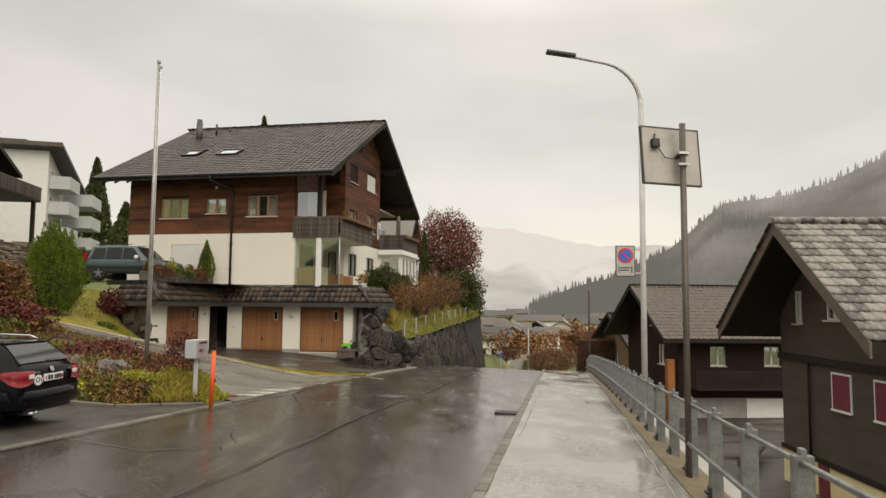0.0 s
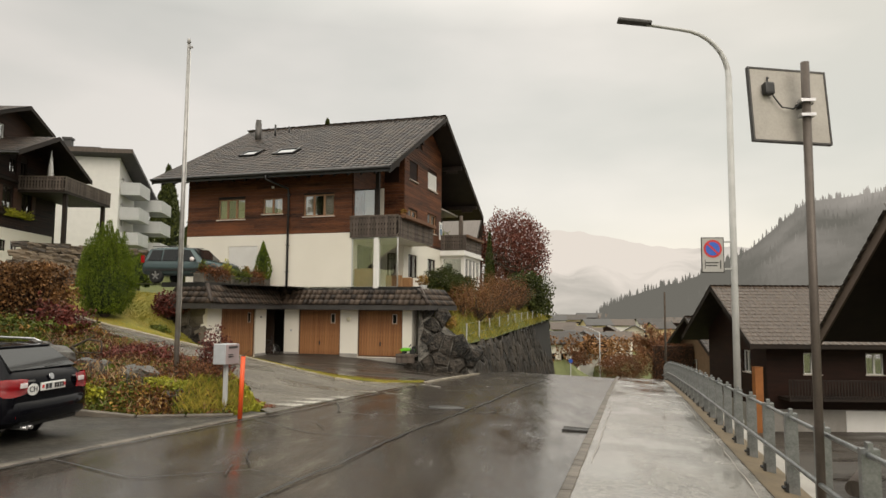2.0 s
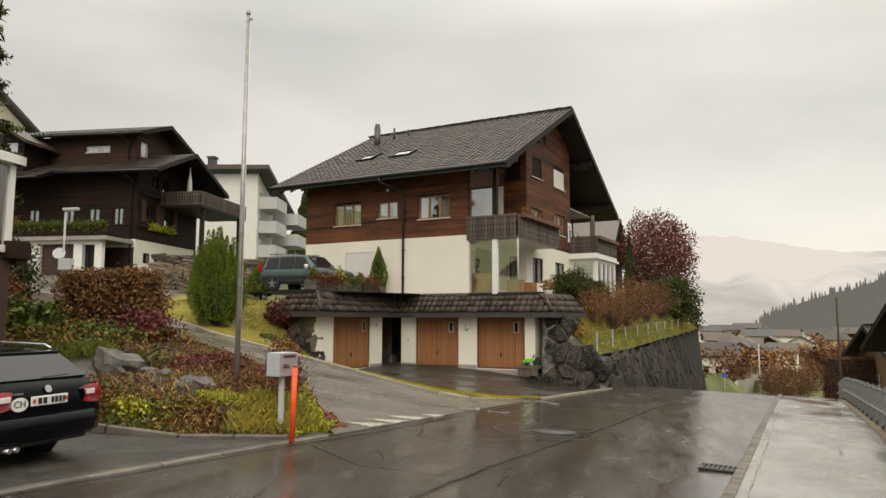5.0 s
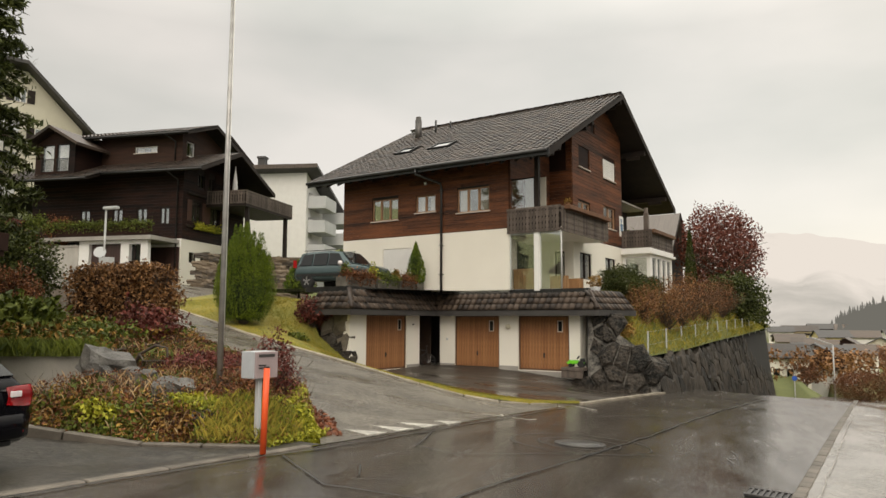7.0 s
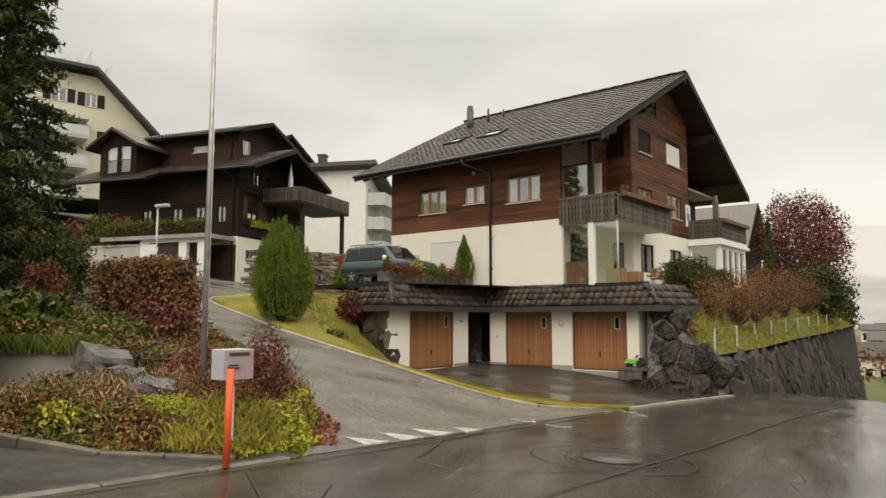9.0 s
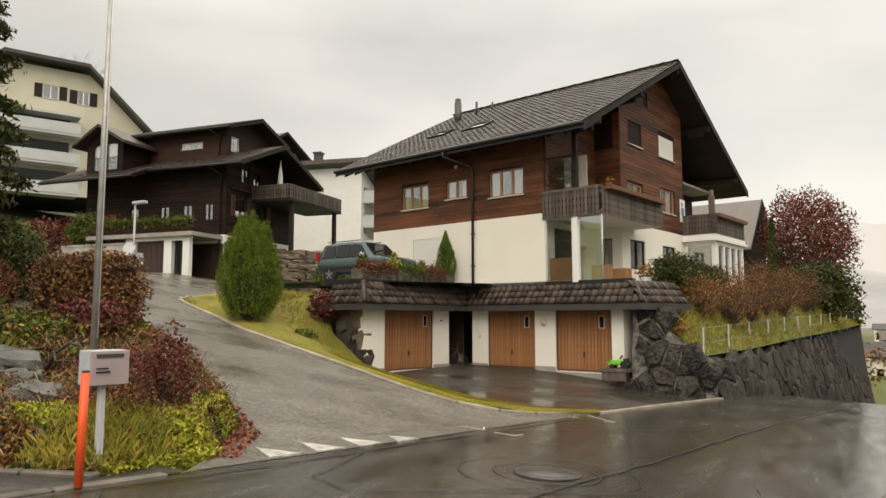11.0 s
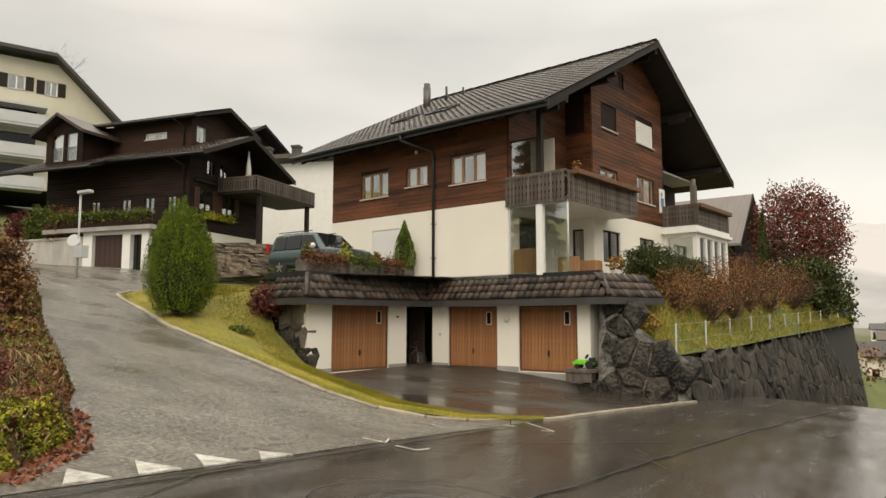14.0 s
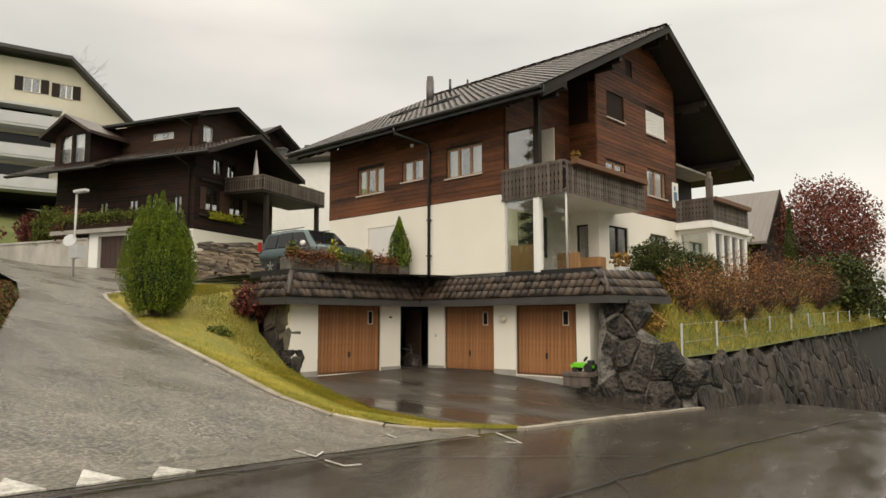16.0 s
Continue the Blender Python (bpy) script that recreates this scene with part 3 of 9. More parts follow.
tagged(yard, "wet dark asphalt yard in front of the garages", "yard", kind="structure")
LAWN_LOW = [(x, y, (drive_z(x, y) if x < -3.5 else road_z(*along(x, y))) + 0.045) for x, y in ((-2.72, 25.55), (-3.8, 24.38), (-5.3, 23.62), (-6.53, 23.62), (-7.99, 24.1), (-10.9, 25.12), (-14.2, 26.22), (-17.3, 27.8), (-19.6, 28.8), (-21.1, 29.7), (-22.2, 31.2), (-23.1, 33.6))]
LAWN_UP = [(-2.8, 25.75, -0.88), (-3.9, 25.0, -0.78), (-5.6, 25.1, -0.64), (-7.3, 26.1, -0.52), (-9.2, 27.5, -0.46), (-11.9, 29.45, -0.30), (-13.6, 29.9, 0.75), (-15.0, 30.9, 2.2), (-16.6, 31.4, 2.36), (-18.5, 32.0, 2.48), (-20.5, 33.0, 2.6), (-22.5, 34.4, 2.7)]
lawn = sheet("lawn", LAWN_UP, LAWN_LOW, LAWN, 10, jitter=0.03, wobble=0.04)
tagged(lawn, "yellowing wet lawn bank along the side road", "lawn", kind="structure")
terrace = sheet("terrace_ground", [(-24.5, 40, 2.95), (-17.0, 38.5, 2.80), (-9, 37, 2.70)], [(-22.5, 34.2, 2.78), (-17.0, 31.6, 2.72), (-11.8, 31.0, 2.62)], DRIVE, 6, zf=None)
tagged(terrace, "asphalt parking terrace beside the house", "terrace", kind="structure")

# bank above the stone wall
BANK_UP = [(-3.9, 35.2, 2.45), (-3.2, 38.0, 2.6), (-2.4, 41.5, 2.7), (-1.2, 47, 2.6), (0.2, 54, 2.4), (1.6, 61, 2.1), (2.6, 69.2, 1.6)]
BANK_LOW = [(-3.3, 34.7, 0.95), (-1.85, 35.0, 0.02), (-0.75, 39.5, 0.14), (0.3, 46, 0.34), (1.6, 54, 0.52), (2.8, 61, 0.72), (4.05, 69.0, 0.98)]
bank = sheet("bank", BANK_UP, BANK_LOW, GROUND, 8, jitter=0.08, wobble=0.1)
tagged(bank, "steep grass bank above the dry stone wall", "bank", kind="structure")
garden_back = sheet("garden_terrace", [(-14, 50, 2.6), (-13, 58, 2.6), (-12, 66, 2.0), (-12, 80, 0.5)], [(-2.4, 41.5, 2.68), (0.2, 54, 2.38), (1.7, 62, 1.9), (2.0, 78, 0.2)], LAWN, 6)
tagged(garden_back, "garden lawn behind the house", "lawn", kind="structure")

fore = sheet("chalet_forecourt", [(-60, 35.2, 4.5), (-41.5, 37.9, 4.2), (-37, 38.4, 4.1), (-33, 39.2, 4.05), (-28.5, 39.4, 3.4), (-24.0, 39.0, 2.9)],
             [(-58, 31.5, 4.6), (-41.0, 31.3, 4.5), (-36.5, 30.4, 4.3), (-32.5, 30.0, 3.82), (-28.2, 32.5, 3.18), (-23.8, 34.5, 2.48)], DRIVE, 8)
tagged(fore, "wet asphalt forecourt before the chalet garages", "forecourt", kind="structure")

# ---- the house with three garages ----
HOUSE = pose(-7.42, 34.75, 0, 0, 0, -11.5)
SLOPE, EAVE_V, EAVE_Z, RIDGE_V = 0.523, -1.15, 8.16, 7.90


def roof_z(v):
    return EAVE_Z + SLOPE * (RIDGE_V - EAVE_V - abs(v - RIDGE_V))


def window(parent, m, w, h, split=2, frame_mat=None, depth=0.10, sill=True, curtain=None, blind=False, room=True, lead=False, name="window"):
    """A casement in a wall: x along the wall, y inward, z up from the sill's height; m is its lower left corner."""
    fm = frame_mat or FRAMEW
    bm = B()
    t = 0.055
    wall_cells(bm, 0, w, 0, h, depth - 0.04, depth + 0.04, [(w * k / split + (t if k == 0 else 0.05), w * (k + 1) / split - (t if k == split - 1 else 0.05), t, h - t) for k in range(split)], m)
    win = part(name, bm, fm, parent)
    bm = B()
    for k in range(split):
        box(bm, w * k / split + 0.05, w * (k + 1) / split - 0.05, depth + 0.0, depth + 0.012, t, h - t, m)
    pane = part("pane", bm, GLASS, win)
    pane.visible_shadow = False
    if sill:
        bm = B()
        box(bm, -0.05, w + 0.05, -0.07, depth, -0.05, 0.0, m)
        part("sill", bm, SILL, win)
    if curtain is not None:
        bm = B()
        n = max(6, int(w * 14))
        for a0, a1 in ((0.03, 0.36), (0.64, 0.97)) if not lead else ((0.03, 0.97),):
            top, bot = [], []
            for i in range(n + 1):
                x = w * (a0 + (a1 - a0) * i / n)
                y = depth + 0.12 + 0.03 * math.sin(i * 1.9)
                top.append(bm.verts.new(m @ Vector((x, y, h - 0.05))))
                bot.append(bm.verts.new(m @ Vector((x, y, 0.05))))
            for i in range(n):
                bm.faces.new((bot[i], bot[i + 1], top[i + 1], top[i]))
        part("curtain", bm, curtain, win)
    # added dark panel paints in the room's shade behind the pane
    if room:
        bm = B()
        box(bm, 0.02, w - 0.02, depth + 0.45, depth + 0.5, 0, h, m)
        part("room_shade_panel", bm, ROOMSHADE, win)
    if blind:
        bm = B()
        box(bm, 0.03, w - 0.03, 0.046, 0.052, 0.03, h - 0.02, m)
        bl = part("blind", bm, WHITE, win, "closed white slatted blind")
        z = 0.03
        while z < h - 0.07:
            bm = B()
            box(bm, 0.03, w - 0.03, 0.02, 0.045, z, z + 0.055, m)
            part("slat", bm, WHITE, bl)
            z += 0.065
    return win


def tile_mesh(name, w=0.29, l=0.40):
    """One curved interlocking tile; x across, y up the slope, z out of the roof."""
    bm = B()
    prof = [(-0.5, 0.006), (-0.36, 0.028), (-0.18, 0.034), (-0.02, 0.014), (0.16, 0.008), (0.34, 0.010), (0.5, 0.026)]
    rows = []
    for y, dz in ((0.0, 0.028), (l, 0.004)):
        rows.append([bm.verts.new((px * w, y, pz + dz)) for px, pz in prof])
    low = [bm.verts.new((px * w, 0.0, pz - 0.006)) for px, pz in prof]
    for i in range(len(prof) - 1):
        bm.faces.new((rows[0][i], rows[0][i + 1], rows[1][i + 1], rows[1][i])).smooth = True
        bm.faces.new((low[i], low[i + 1], rows[0][i + 1], rows[0][i]))
    me = bpy.data.meshes.new(name)
    bm.to_mesh(me)
    bm.free()
    return me


def tiled(name, m, width, length, material, parent, label="", w=0.29, pitch=0.345, skip=None, end_taper=None):
    """Rows of tiles joined to one mesh; m: x along the eave, y up the slope."""
    src = tile_mesh("tile_source", w, pitch + 0.05)
    sv = np.array([v.co[:] for v in src.vertices])
    sf = [tuple(p.vertices) for p in src.polygons]
    bpy.data.meshes.remove(src)
    rng = random.Random(11)
    verts, faces = [], []
    rot = np.array(m.to_3x3())
    off = np.array(m.translation)
    for r in range(int(length / pitch + 0.5)):
        for c in range(int(width / w + 0.5)):
            x, y = (c + 0.5) * w, r * pitch
            if skip and skip(x, y):
                continue
            if end_taper and not (end_taper[0] * y <= x <= width - end_taper[1] * y):
                continue
            p = sv + np.array([x + rng.uniform(-0.004, 0.004), y + rng.uniform(-0.006, 0.006), rng.uniform(0, 0.006)])
            p = p @ rot.T + off
            base = len(verts)
            verts += p.tolist()
            faces += [tuple(i + base for i in f) for f in sf]
    me = bpy.data.meshes.new(name)
    me.from_pydata(verts, [], faces)
    ob = part(name, me, material, parent, label)
    return tagged(ob, kind="stuff")


house = thing("house", "brown timber and white rendered chalet house above three garages", "house", HOUSE)
U0, U1, GAB = -9.3, 0.0, 1.2
FRONT = pose(0, 0, 0)                        # x = u, y = v inward
SIDE = pose(GAB, 0, 0, 0, 0, 90)             # x = v, y = inward from the gable wall
fw = [(-7.48, -5.9, 6.11, 7.15), (-4.88, -3.77, 6.32, 7.12), (-2.6, -0.95, 6.13, 7.20)]
shut = (-6.8, -5.1, 3.45, 4.73)
gw = [(4.76, 6.1, 8.72, 9.72), (7.95, 9.7, 8.72, 9.78), (7.9, 9.6, 6.15, 7.28), (4.62, 6.1, 6.2, 7.05), (6.35, 6.85, 10.75, 11.35)]
gl = [(4.74, 6.2, 3.35, 4.61), (8.05, 9.55, 3.7, 4.6)]

bm = B()
wall_cells(bm, U0, U1, 2.55, 5.28, 0, 0.3, [shut], FRONT)
box(bm, U0, U0 + 0.3, 0.3, 15.8, 2.4, 5.28)
box(bm, U1 - 0.3, U1, 0.3, 4.0, 2.4, 5.28)
wall_cells(bm, 4.0, 10.6, 2.3, 5.28, 0, 0.3, gl, SIDE)
wall_cells(bm, -0.3, 0.9, 2.4, 5.28, 0, 0.3, [(0.25, 0.75, 2.75, 4.6)], pose(0, 4.0, 0))
box(bm, U0 + 0.3, GAB - 0.3, 15.5, 15.8, 2.3, 5.28)
box(bm, 0.6, 0.9, 10.6, 15.5, 2.3, 5.28)
part("white_wall", bm, RENDERW, house, "white rendered lower wall")
bm = B()
wall_cells(bm, U0, U1, 5.28, 8.3, 0.03, 0.3, fw, FRONT)
box(bm, U0, U0 + 0.3, 0.3, 15.8, 5.28, 8.4)
box(bm, U1 - 0.3, U1, 0.3, 4.0, 5.28, 8.4)
wall_cells(bm, 4.03, 10.6, 5.28, 8.45, 0.03, 0.3, gw, SIDE)
box(bm, -0.3, GAB - 0.3, 4.03, 4.3, 5.28, 8.4)
box(bm, -0.6, -0.3, 10.6, 15.8, 5.28, 8.4)
part("core_wall", bm, DARKWOOD, house)
bm = B()
siding(bm, U0, U1, 5.3, 8.3, fw, FRONT @ pose(0, 0.03, 0), rng=random.Random(1))
siding(bm, 4.0, 10.6, 5.3, 12.7, gw, SIDE @ pose(0, 0.03, 0), rng=random.Random(2),
       lim=lambda z: (RIDGE_V - (12.72 - z) / SLOPE, RIDGE_V + (12.72 - z) / SLOPE))
siding(bm, 0.02, GAB - 0.02, 5.3, 9.9, [], pose(0, 4.0, 0), rng=random.Random(4))
siding(bm, 0.02, 3.98, 5.3, 9.9, [], pose(0.03, 0, 0, 0, 0, 90), rng=random.Random(5), lim=lambda z: ((z + 0.45 - EAVE_Z) / SLOPE + EAVE_V, 99))
part("timber_cladding", bm, BOARD, house, "weathered brown horizontal boards")
# gable wall behind the boards under the roof
bm = B()
prism(bm, [(GAB - 0.3, 4.0, 8.4), (GAB - 0.3, 10.6, 8.4), (GAB - 0.3, 10.6, roof_z(10.6) - 0.32), (GAB - 0.3, RIDGE_V, roof_z(RIDGE_V) - 0.32), (GAB - 0.3, 4.0, roof_z(4.0) - 0.32)], (0.26, 0, 0))
prism(bm, [(U0 + 0.02, 0, 8.2), (U0 + 0.02, 15.8, 8.2), (U0 + 0.02, RIDGE_V, roof_z(RIDGE_V) - 0.32)], (0.2, 0, 0))
prism(bm, [(-0.6, 10.6, 8.2), (-0.6, 15.8, 8.2), (-0.6, 15.8, roof_z(15.8) - 0.32), (-0.6, 10.6, roof_z(10.6) - 0.32)], (0.2, 0, 0))
box(bm, -0.6, GAB - 0.02, 10.58, 10.75, 5.28, roof_z(10.6) - 0.35)
box(bm, -0.3, GAB - 0.3, 3.95, 4.0, 8.4, 10.4)
part("gable_wall", bm, DARKBOARD, house)
bm = boxes((U0 + 0.3, GAB - 0.3, 0.3, 15.5, 5.1, 5.3), (U0 + 0.3, GAB - 0.3, 4.0, 15.5, 8.0, 8.1), (U0 + 0.3, -0.3, 0.3, 4.0, 8.0, 8.1), (U0, 3.2, 0.0, 15.8, 2.3, 2.52))
part("floor_slab", bm, CONCRETE, house)

# roof
bm = B()
for sgn in (-1, 1):
    va, vb = (EAVE_V, RIDGE_V) if sgn < 0 else (2 * RIDGE_V - EAVE_V, RIDGE_V)
    za, zb = EAVE_Z, roof_z(RIDGE_V)
    prism(bm, [(-10.6, va, za - 0.02), (-10.6, vb, zb - 0.02), (-10.6, vb, zb - 0.24), (-10.6, va, za - 0.22)], (12.95, 0, 0))
roof = part("roof", bm, DARKWOOD, house, "dark tiled gable roof")
ang = math.degrees(math.atan(SLOPE))
SKY = [(-7.7, 3.55, 0.95, 0.95), (-5.55, 3.45, 1.2, 1.0)]   # u, distance up the slope, width, length


def in_skylight(x, y):
    return any(a - 0.1 < x - 10.6 < a + w + 0.1 and b - 0.2 < y < b + l for a, b, w, l in SKY)


tiled("roof_tiles", pose(-10.6, EAVE_V - 0.06, EAVE_Z - 0.02, ang, 0, 0), 12.95, 10.25, TILE, roof, skip=in_skylight)
tiled("roof_tiles", pose(2.35, 2 * RIDGE_V - EAVE_V, EAVE_Z, ang, 0, 180), 13.1, 10.2, TILE, roof, w=0.58, pitch=0.69)
for i in range(32):
    bm = B()
    tube(bm, [(-10.6 + i * 0.4, RIDGE_V, roof_z(RIDGE_V) + 0.0), (-10.19 + i * 0.4, RIDGE_V, roof_z(RIDGE_V) + 0.015)], 0.11, 8)
    part("ridge_tile", bm, TILE, roof)
for va in (EAVE_V - 0.05, 2 * RIDGE_V - EAVE_V + 0.05):
    for u in (2.30, -10.66):
        bm = B()
        prism(bm, [(u, va, EAVE_Z + 0.03), (u, RIDGE_V, roof_z(RIDGE_V) + 0.06), (u, RIDGE_V, roof_z(RIDGE_V) - 0.26), (u, va, EAVE_Z - 0.28)], (0.06, 0, 0))
        part("bargeboard", bm, DARKWOOD, roof)
for i in range(19):
    u = -10.2 + i * 0.69
    bm = B()
    prism(bm, [(u, EAVE_V + 0.1, EAVE_Z - 0.20), (u, 0.3, roof_z(0.3) - 0.24), (u, 0.3, roof_z(0.3) - 0.38), (u, EAVE_V + 0.1, EAVE_Z - 0.32)], (0.10, 0, 0))
    part("rafter", bm, DARKWOOD, roof)
for v, drop in ((0.3, 0.24), (4.0, 0.24), (RIDGE_V, 0.27), (11.6, 0.24), (15.4, 0.24)):
    z = roof_z(v) - drop
    bm = boxes((-1.0, 2.26, v - 0.1, v + 0.1, z - 0.26, z), (GAB, 1.95, v - 0.09, v + 0.09, z - 0.44, z - 0.26))
    part("purlin", bevel(bm, 0.012, 1), DARKWOOD, house)
bm = B()
tube(bm, [(-10.65, EAVE_V - 0.13, EAVE_Z - 0.06), (2.4, EAVE_V - 0.13, EAVE_Z - 0.06)], 0.075, 10)
box(bm, -10.6, 2.45, EAVE_V - 0.06, EAVE_V - 0.02, EAVE_Z - 0.24, EAVE_Z - 0.0)
part("gutter", bm, GUTTER, roof)
bm = B()
tube(bm, [(-4.0, EAVE_V - 0.13, EAVE_Z - 0.1), (-4.0, EAVE_V - 0.13, EAVE_Z - 0.32), (-3.42, -0.12, EAVE_Z - 0.62), (-3.39, -0.09, 7.3), (-3.39, -0.09, 2.6)], 0.055, 10)
for z in (3.4, 4.7, 6.2, 7.2):
    box(bm, -3.47, -3.31, -0.16, 0.0, z, z + 0.04)
part("downpipe", bm, GUTTER, house, "dark metal downpipe on the front wall")
for a, b, w, l in SKY:
    m = pose(-10.6, EAVE_V, EAVE_Z, ang, 0, 0) @ Matrix.Translation((a + 10.6, b, 0.03))
    bm = B()
    for d in ((0, w, 0, 0.07, 0, 0.1), (0, w, l - 0.07, l, 0, 0.1), (0, 0.07, 0.07, l - 0.07, 0, 0.1), (w - 0.07, w, 0.07, l - 0.07, 0, 0.1)):
        box(bm, *d, m)
    sk = part("skylight", bm, GUTTER, roof)
    bm = B()
    box(bm, 0.07, w - 0.07, 0.07, l - 0.07, 0.03, 0.06, m)
    part("pane", bm, mat("skylight_glass", (0.5, 0.52, 0.53), (0.45, 0.47, 0.48), rough=0.03, metal=0.85, bump=0), sk)
bm = B()
lathe(bm, [(0.19, 11.4), (0.19, 12.75), (0.16, 12.75), (0.16, 12.95), (0.10, 12.95)], 16, pose(-8.86, 5.7, 0))
part("chimney", bm, mat("chimney_metal", (0.11, 0.10, 0.095), (0.07, 0.065, 0.06), rough=0.45, metal=0.5), roof, "round grey metal chimney")
part("vent_pipe", bar((-8.0, 6.2, 11.9), (-8.0, 6.2, 12.75), 0.06), GUTTER, roof)
part("vent_pipe", bar((-7.4, 6.8, 12.2), (-7.4, 6.8, 12.75), 0.05), GUTTER, roof)

# windows
for i, (a, b, c, d) in enumerate(fw):
    window(house, FRONT @ pose(a, 0.0, c), b - a, d - c, 3 if i != 1 else 2, curtain=CURTAIN_GREEN if i == 0 else CURTAIN)
for i, (a, b, c, d) in enumerate(gw):
    window(house, SIDE @ pose(a, 0.0, c), b - a, d - c, 2, blind=(i == 1), curtain=CURTAIN if i in (0, 2) else None, sill=i < 4)
for a, b, c, d in gl:
    window(house, SIDE @ pose(a, 0.0, c), b - a, d - c, 2, frame_mat=DARKWOOD, sill=False)
window(house, FRONT @ pose(shut[0], 0.0, shut[2]), shut[1] - shut[0], shut[3] - shut[2], 2, blind=True, frame_mat=WHITE)
window(house, pose(0.25, 4.0, 2.75), 0.5, 1.85, 1, frame_mat=DARKWOOD, sill=False)
bm = B()
box(bm, -4.38, -4.26, -0.06, 0.0, 7.6, 7.72)
part("wall_box", bm, WHITE, house)

# balcony with sawn boards, glazing below
bm = boxes((0.0, 2.36, 0.04, 5.16, 5.03, 5.2))
part("balcony_floor", bm, RENDERW, house, "pale balcony slab")


def slat_mesh(h, w=0.135):
    """A balcony board with a sawn wavy outline and a pierced waist."""
    bm = B()
    pts = []
    for i in range(17):
        t = i / 16
        wv = w * (0.54 - 0.25 * abs(math.sin(t * math.pi * 4)) ** 3)
        pts.append((wv, t * h))
    poly = [(x, 0.0, z) for x, z in pts] + [(-x, 0.0, z) for x, z in reversed(pts)]
    prism(bm, poly, (0, 0.028, 0))
    me = bpy.data.meshes.new("slat")
    bmesh.ops.recalc_face_normals(bm, faces=bm.faces)
    bm.to_mesh(me)
    bm.free()
    me.materials.append(GREYWOOD)
    return me


def balcony_front(parent, m, width, h, step=0.15):
    bm = B()
    box(bm, 0, width, -0.03, 0.07, h - 0.07, h, m)
    box(bm, 0, width, 0.0, 0.05, 0.08, 0.15, m)
    box(bm, 0, width, 0.0, 0.05, h - 0.25, h - 0.18, m)
    rail = part("balustrade", bm, GREYWOOD, parent, "weathered wooden balustrade with sawn boards")
    # added dark board makes the sawn gaps read as shaded holes
    bm = B()
    box(bm, 0.02, width - 0.02, 0.052, 0.06, 0.06, h - 0.08, m)
    part("backing", bm, DARKWOOD, rail)
    me = slat_mesh(h - 0.09)
    x = step / 2
    while x < width:
        s = part("slat", me, None, rail)
        s.matrix_local = m @ pose(x, -0.03, 0.02)
        x += step
    return rail


balcony_front(house, pose(-0.08, -0.03, 5.0), 2.46, 1.08)
balcony_front(house, pose(2.40, -0.02, 5.0, 0, 0, 90), 5.2, 1.04)
bm = boxes((2.42, 2.68, 0.25, 5.0, 5.93, 6.10))
part("flower_box", bevel(bm, 0.015, 1), mat("terracotta_brown_box", (0.17, 0.075, 0.035), (0.10, 0.045, 0.02), scale=3, rough=0.7), house, "brown flower box along the balcony rail")
bm = B()
lathe(bm, [(0.07, 6.08), (0.10, 6.2)], 12, pose(2.5, 0.4, 0))
pot = part("flower_pot", bm, mat("terracotta", (0.33, 0.16, 0.07), (0.22, 0.10, 0.045), rough=0.8), house)
part("plant", leaves("plant", blob_points(160, (2.5, 0.4, 6.27), (0.16, 0.16, 0.12), 5), 0.045, 3), LF_OCHRE, pot)
part("corner_post", boxes((1.18, 1.36, 0.06, 0.24, 5.2, 8.35)), DARKWOOD, house)
bm = boxes((0.06, 1.16, 0.09, 0.13, 6.02, 6.08), (0.06, 1.16, 0.09, 0.13, 7.32, 7.38), (0.02, 0.07, 0.09, 0.13, 5.3, 7.38), (1.13, 1.18, 0.09, 0.13, 5.3, 7.38))
ws = part("wind_screen", bm, DARKWOOD, house)
sp = part("pane", boxes((0.07, 1.13, 0.105, 0.115, 5.3, 7.32)), GLASS, ws)
sp.visible_shadow = False
part("curtain", boxes((0.1, 1.1, 1.35, 1.38, 5.25, 7.6)), CURTAIN, ws)
part("column", bevel(boxes((1.16, 1.40, -0.02, 0.22, 2.6, 5.02)), 0.015), WHITE, house, "white square column")
part("steel_post", bar((2.36, 0.05, 2.6), (2.36, 0.05, 5.02), 0.035), POLE, house)
bm = boxes((0.0, 1.16, 0.06, 0.11, 2.62, 2.68), (1.40, 2.34, 0.06, 0.11, 2.62, 2.68), (0.0, 1.16, 0.06, 0.11, 4.97, 5.02), (1.40, 2.34, 0.06, 0.11, 4.97, 5.02), (0.0, 0.05, 0.06, 0.11, 2.68, 4.97))
gz = part("glazing", bm, GREYPALE, house)
sp = part("pane", boxes((0.05, 1.16, 0.08, 0.09, 2.68, 4.97), (1.40, 2.33, 0.08, 0.09, 2.68, 4.97)), GLASS, gz)
sp.visible_shadow = False
part("bamboo_screen", boxes((0.08, 1.12, 0.22, 0.25, 2.54, 3.55)), BAMBOO, house, "brown bamboo screen behind the glazing")
part("bamboo_screen", boxes((1.44, 2.28, 0.9, 0.93, 2.54, 3.25)), BAMBOO, house)
part("cabinet", bevel(boxes((1.5, 2.2, 2.2, 2.7, 2.52, 3.2)), 0.02), mat("pine_panel", (0.36, 0.19, 0.085), (0.24, 0.12, 0.05), scale=2, rough=0.5, stretch=(3, 3, 0.4)), house, "brown wooden chest behind the glazing")
part("inner_window", boxes((0.01, 0.05, 0.7, 2.4, 3.3, 4.75)), CARGLASS, house)
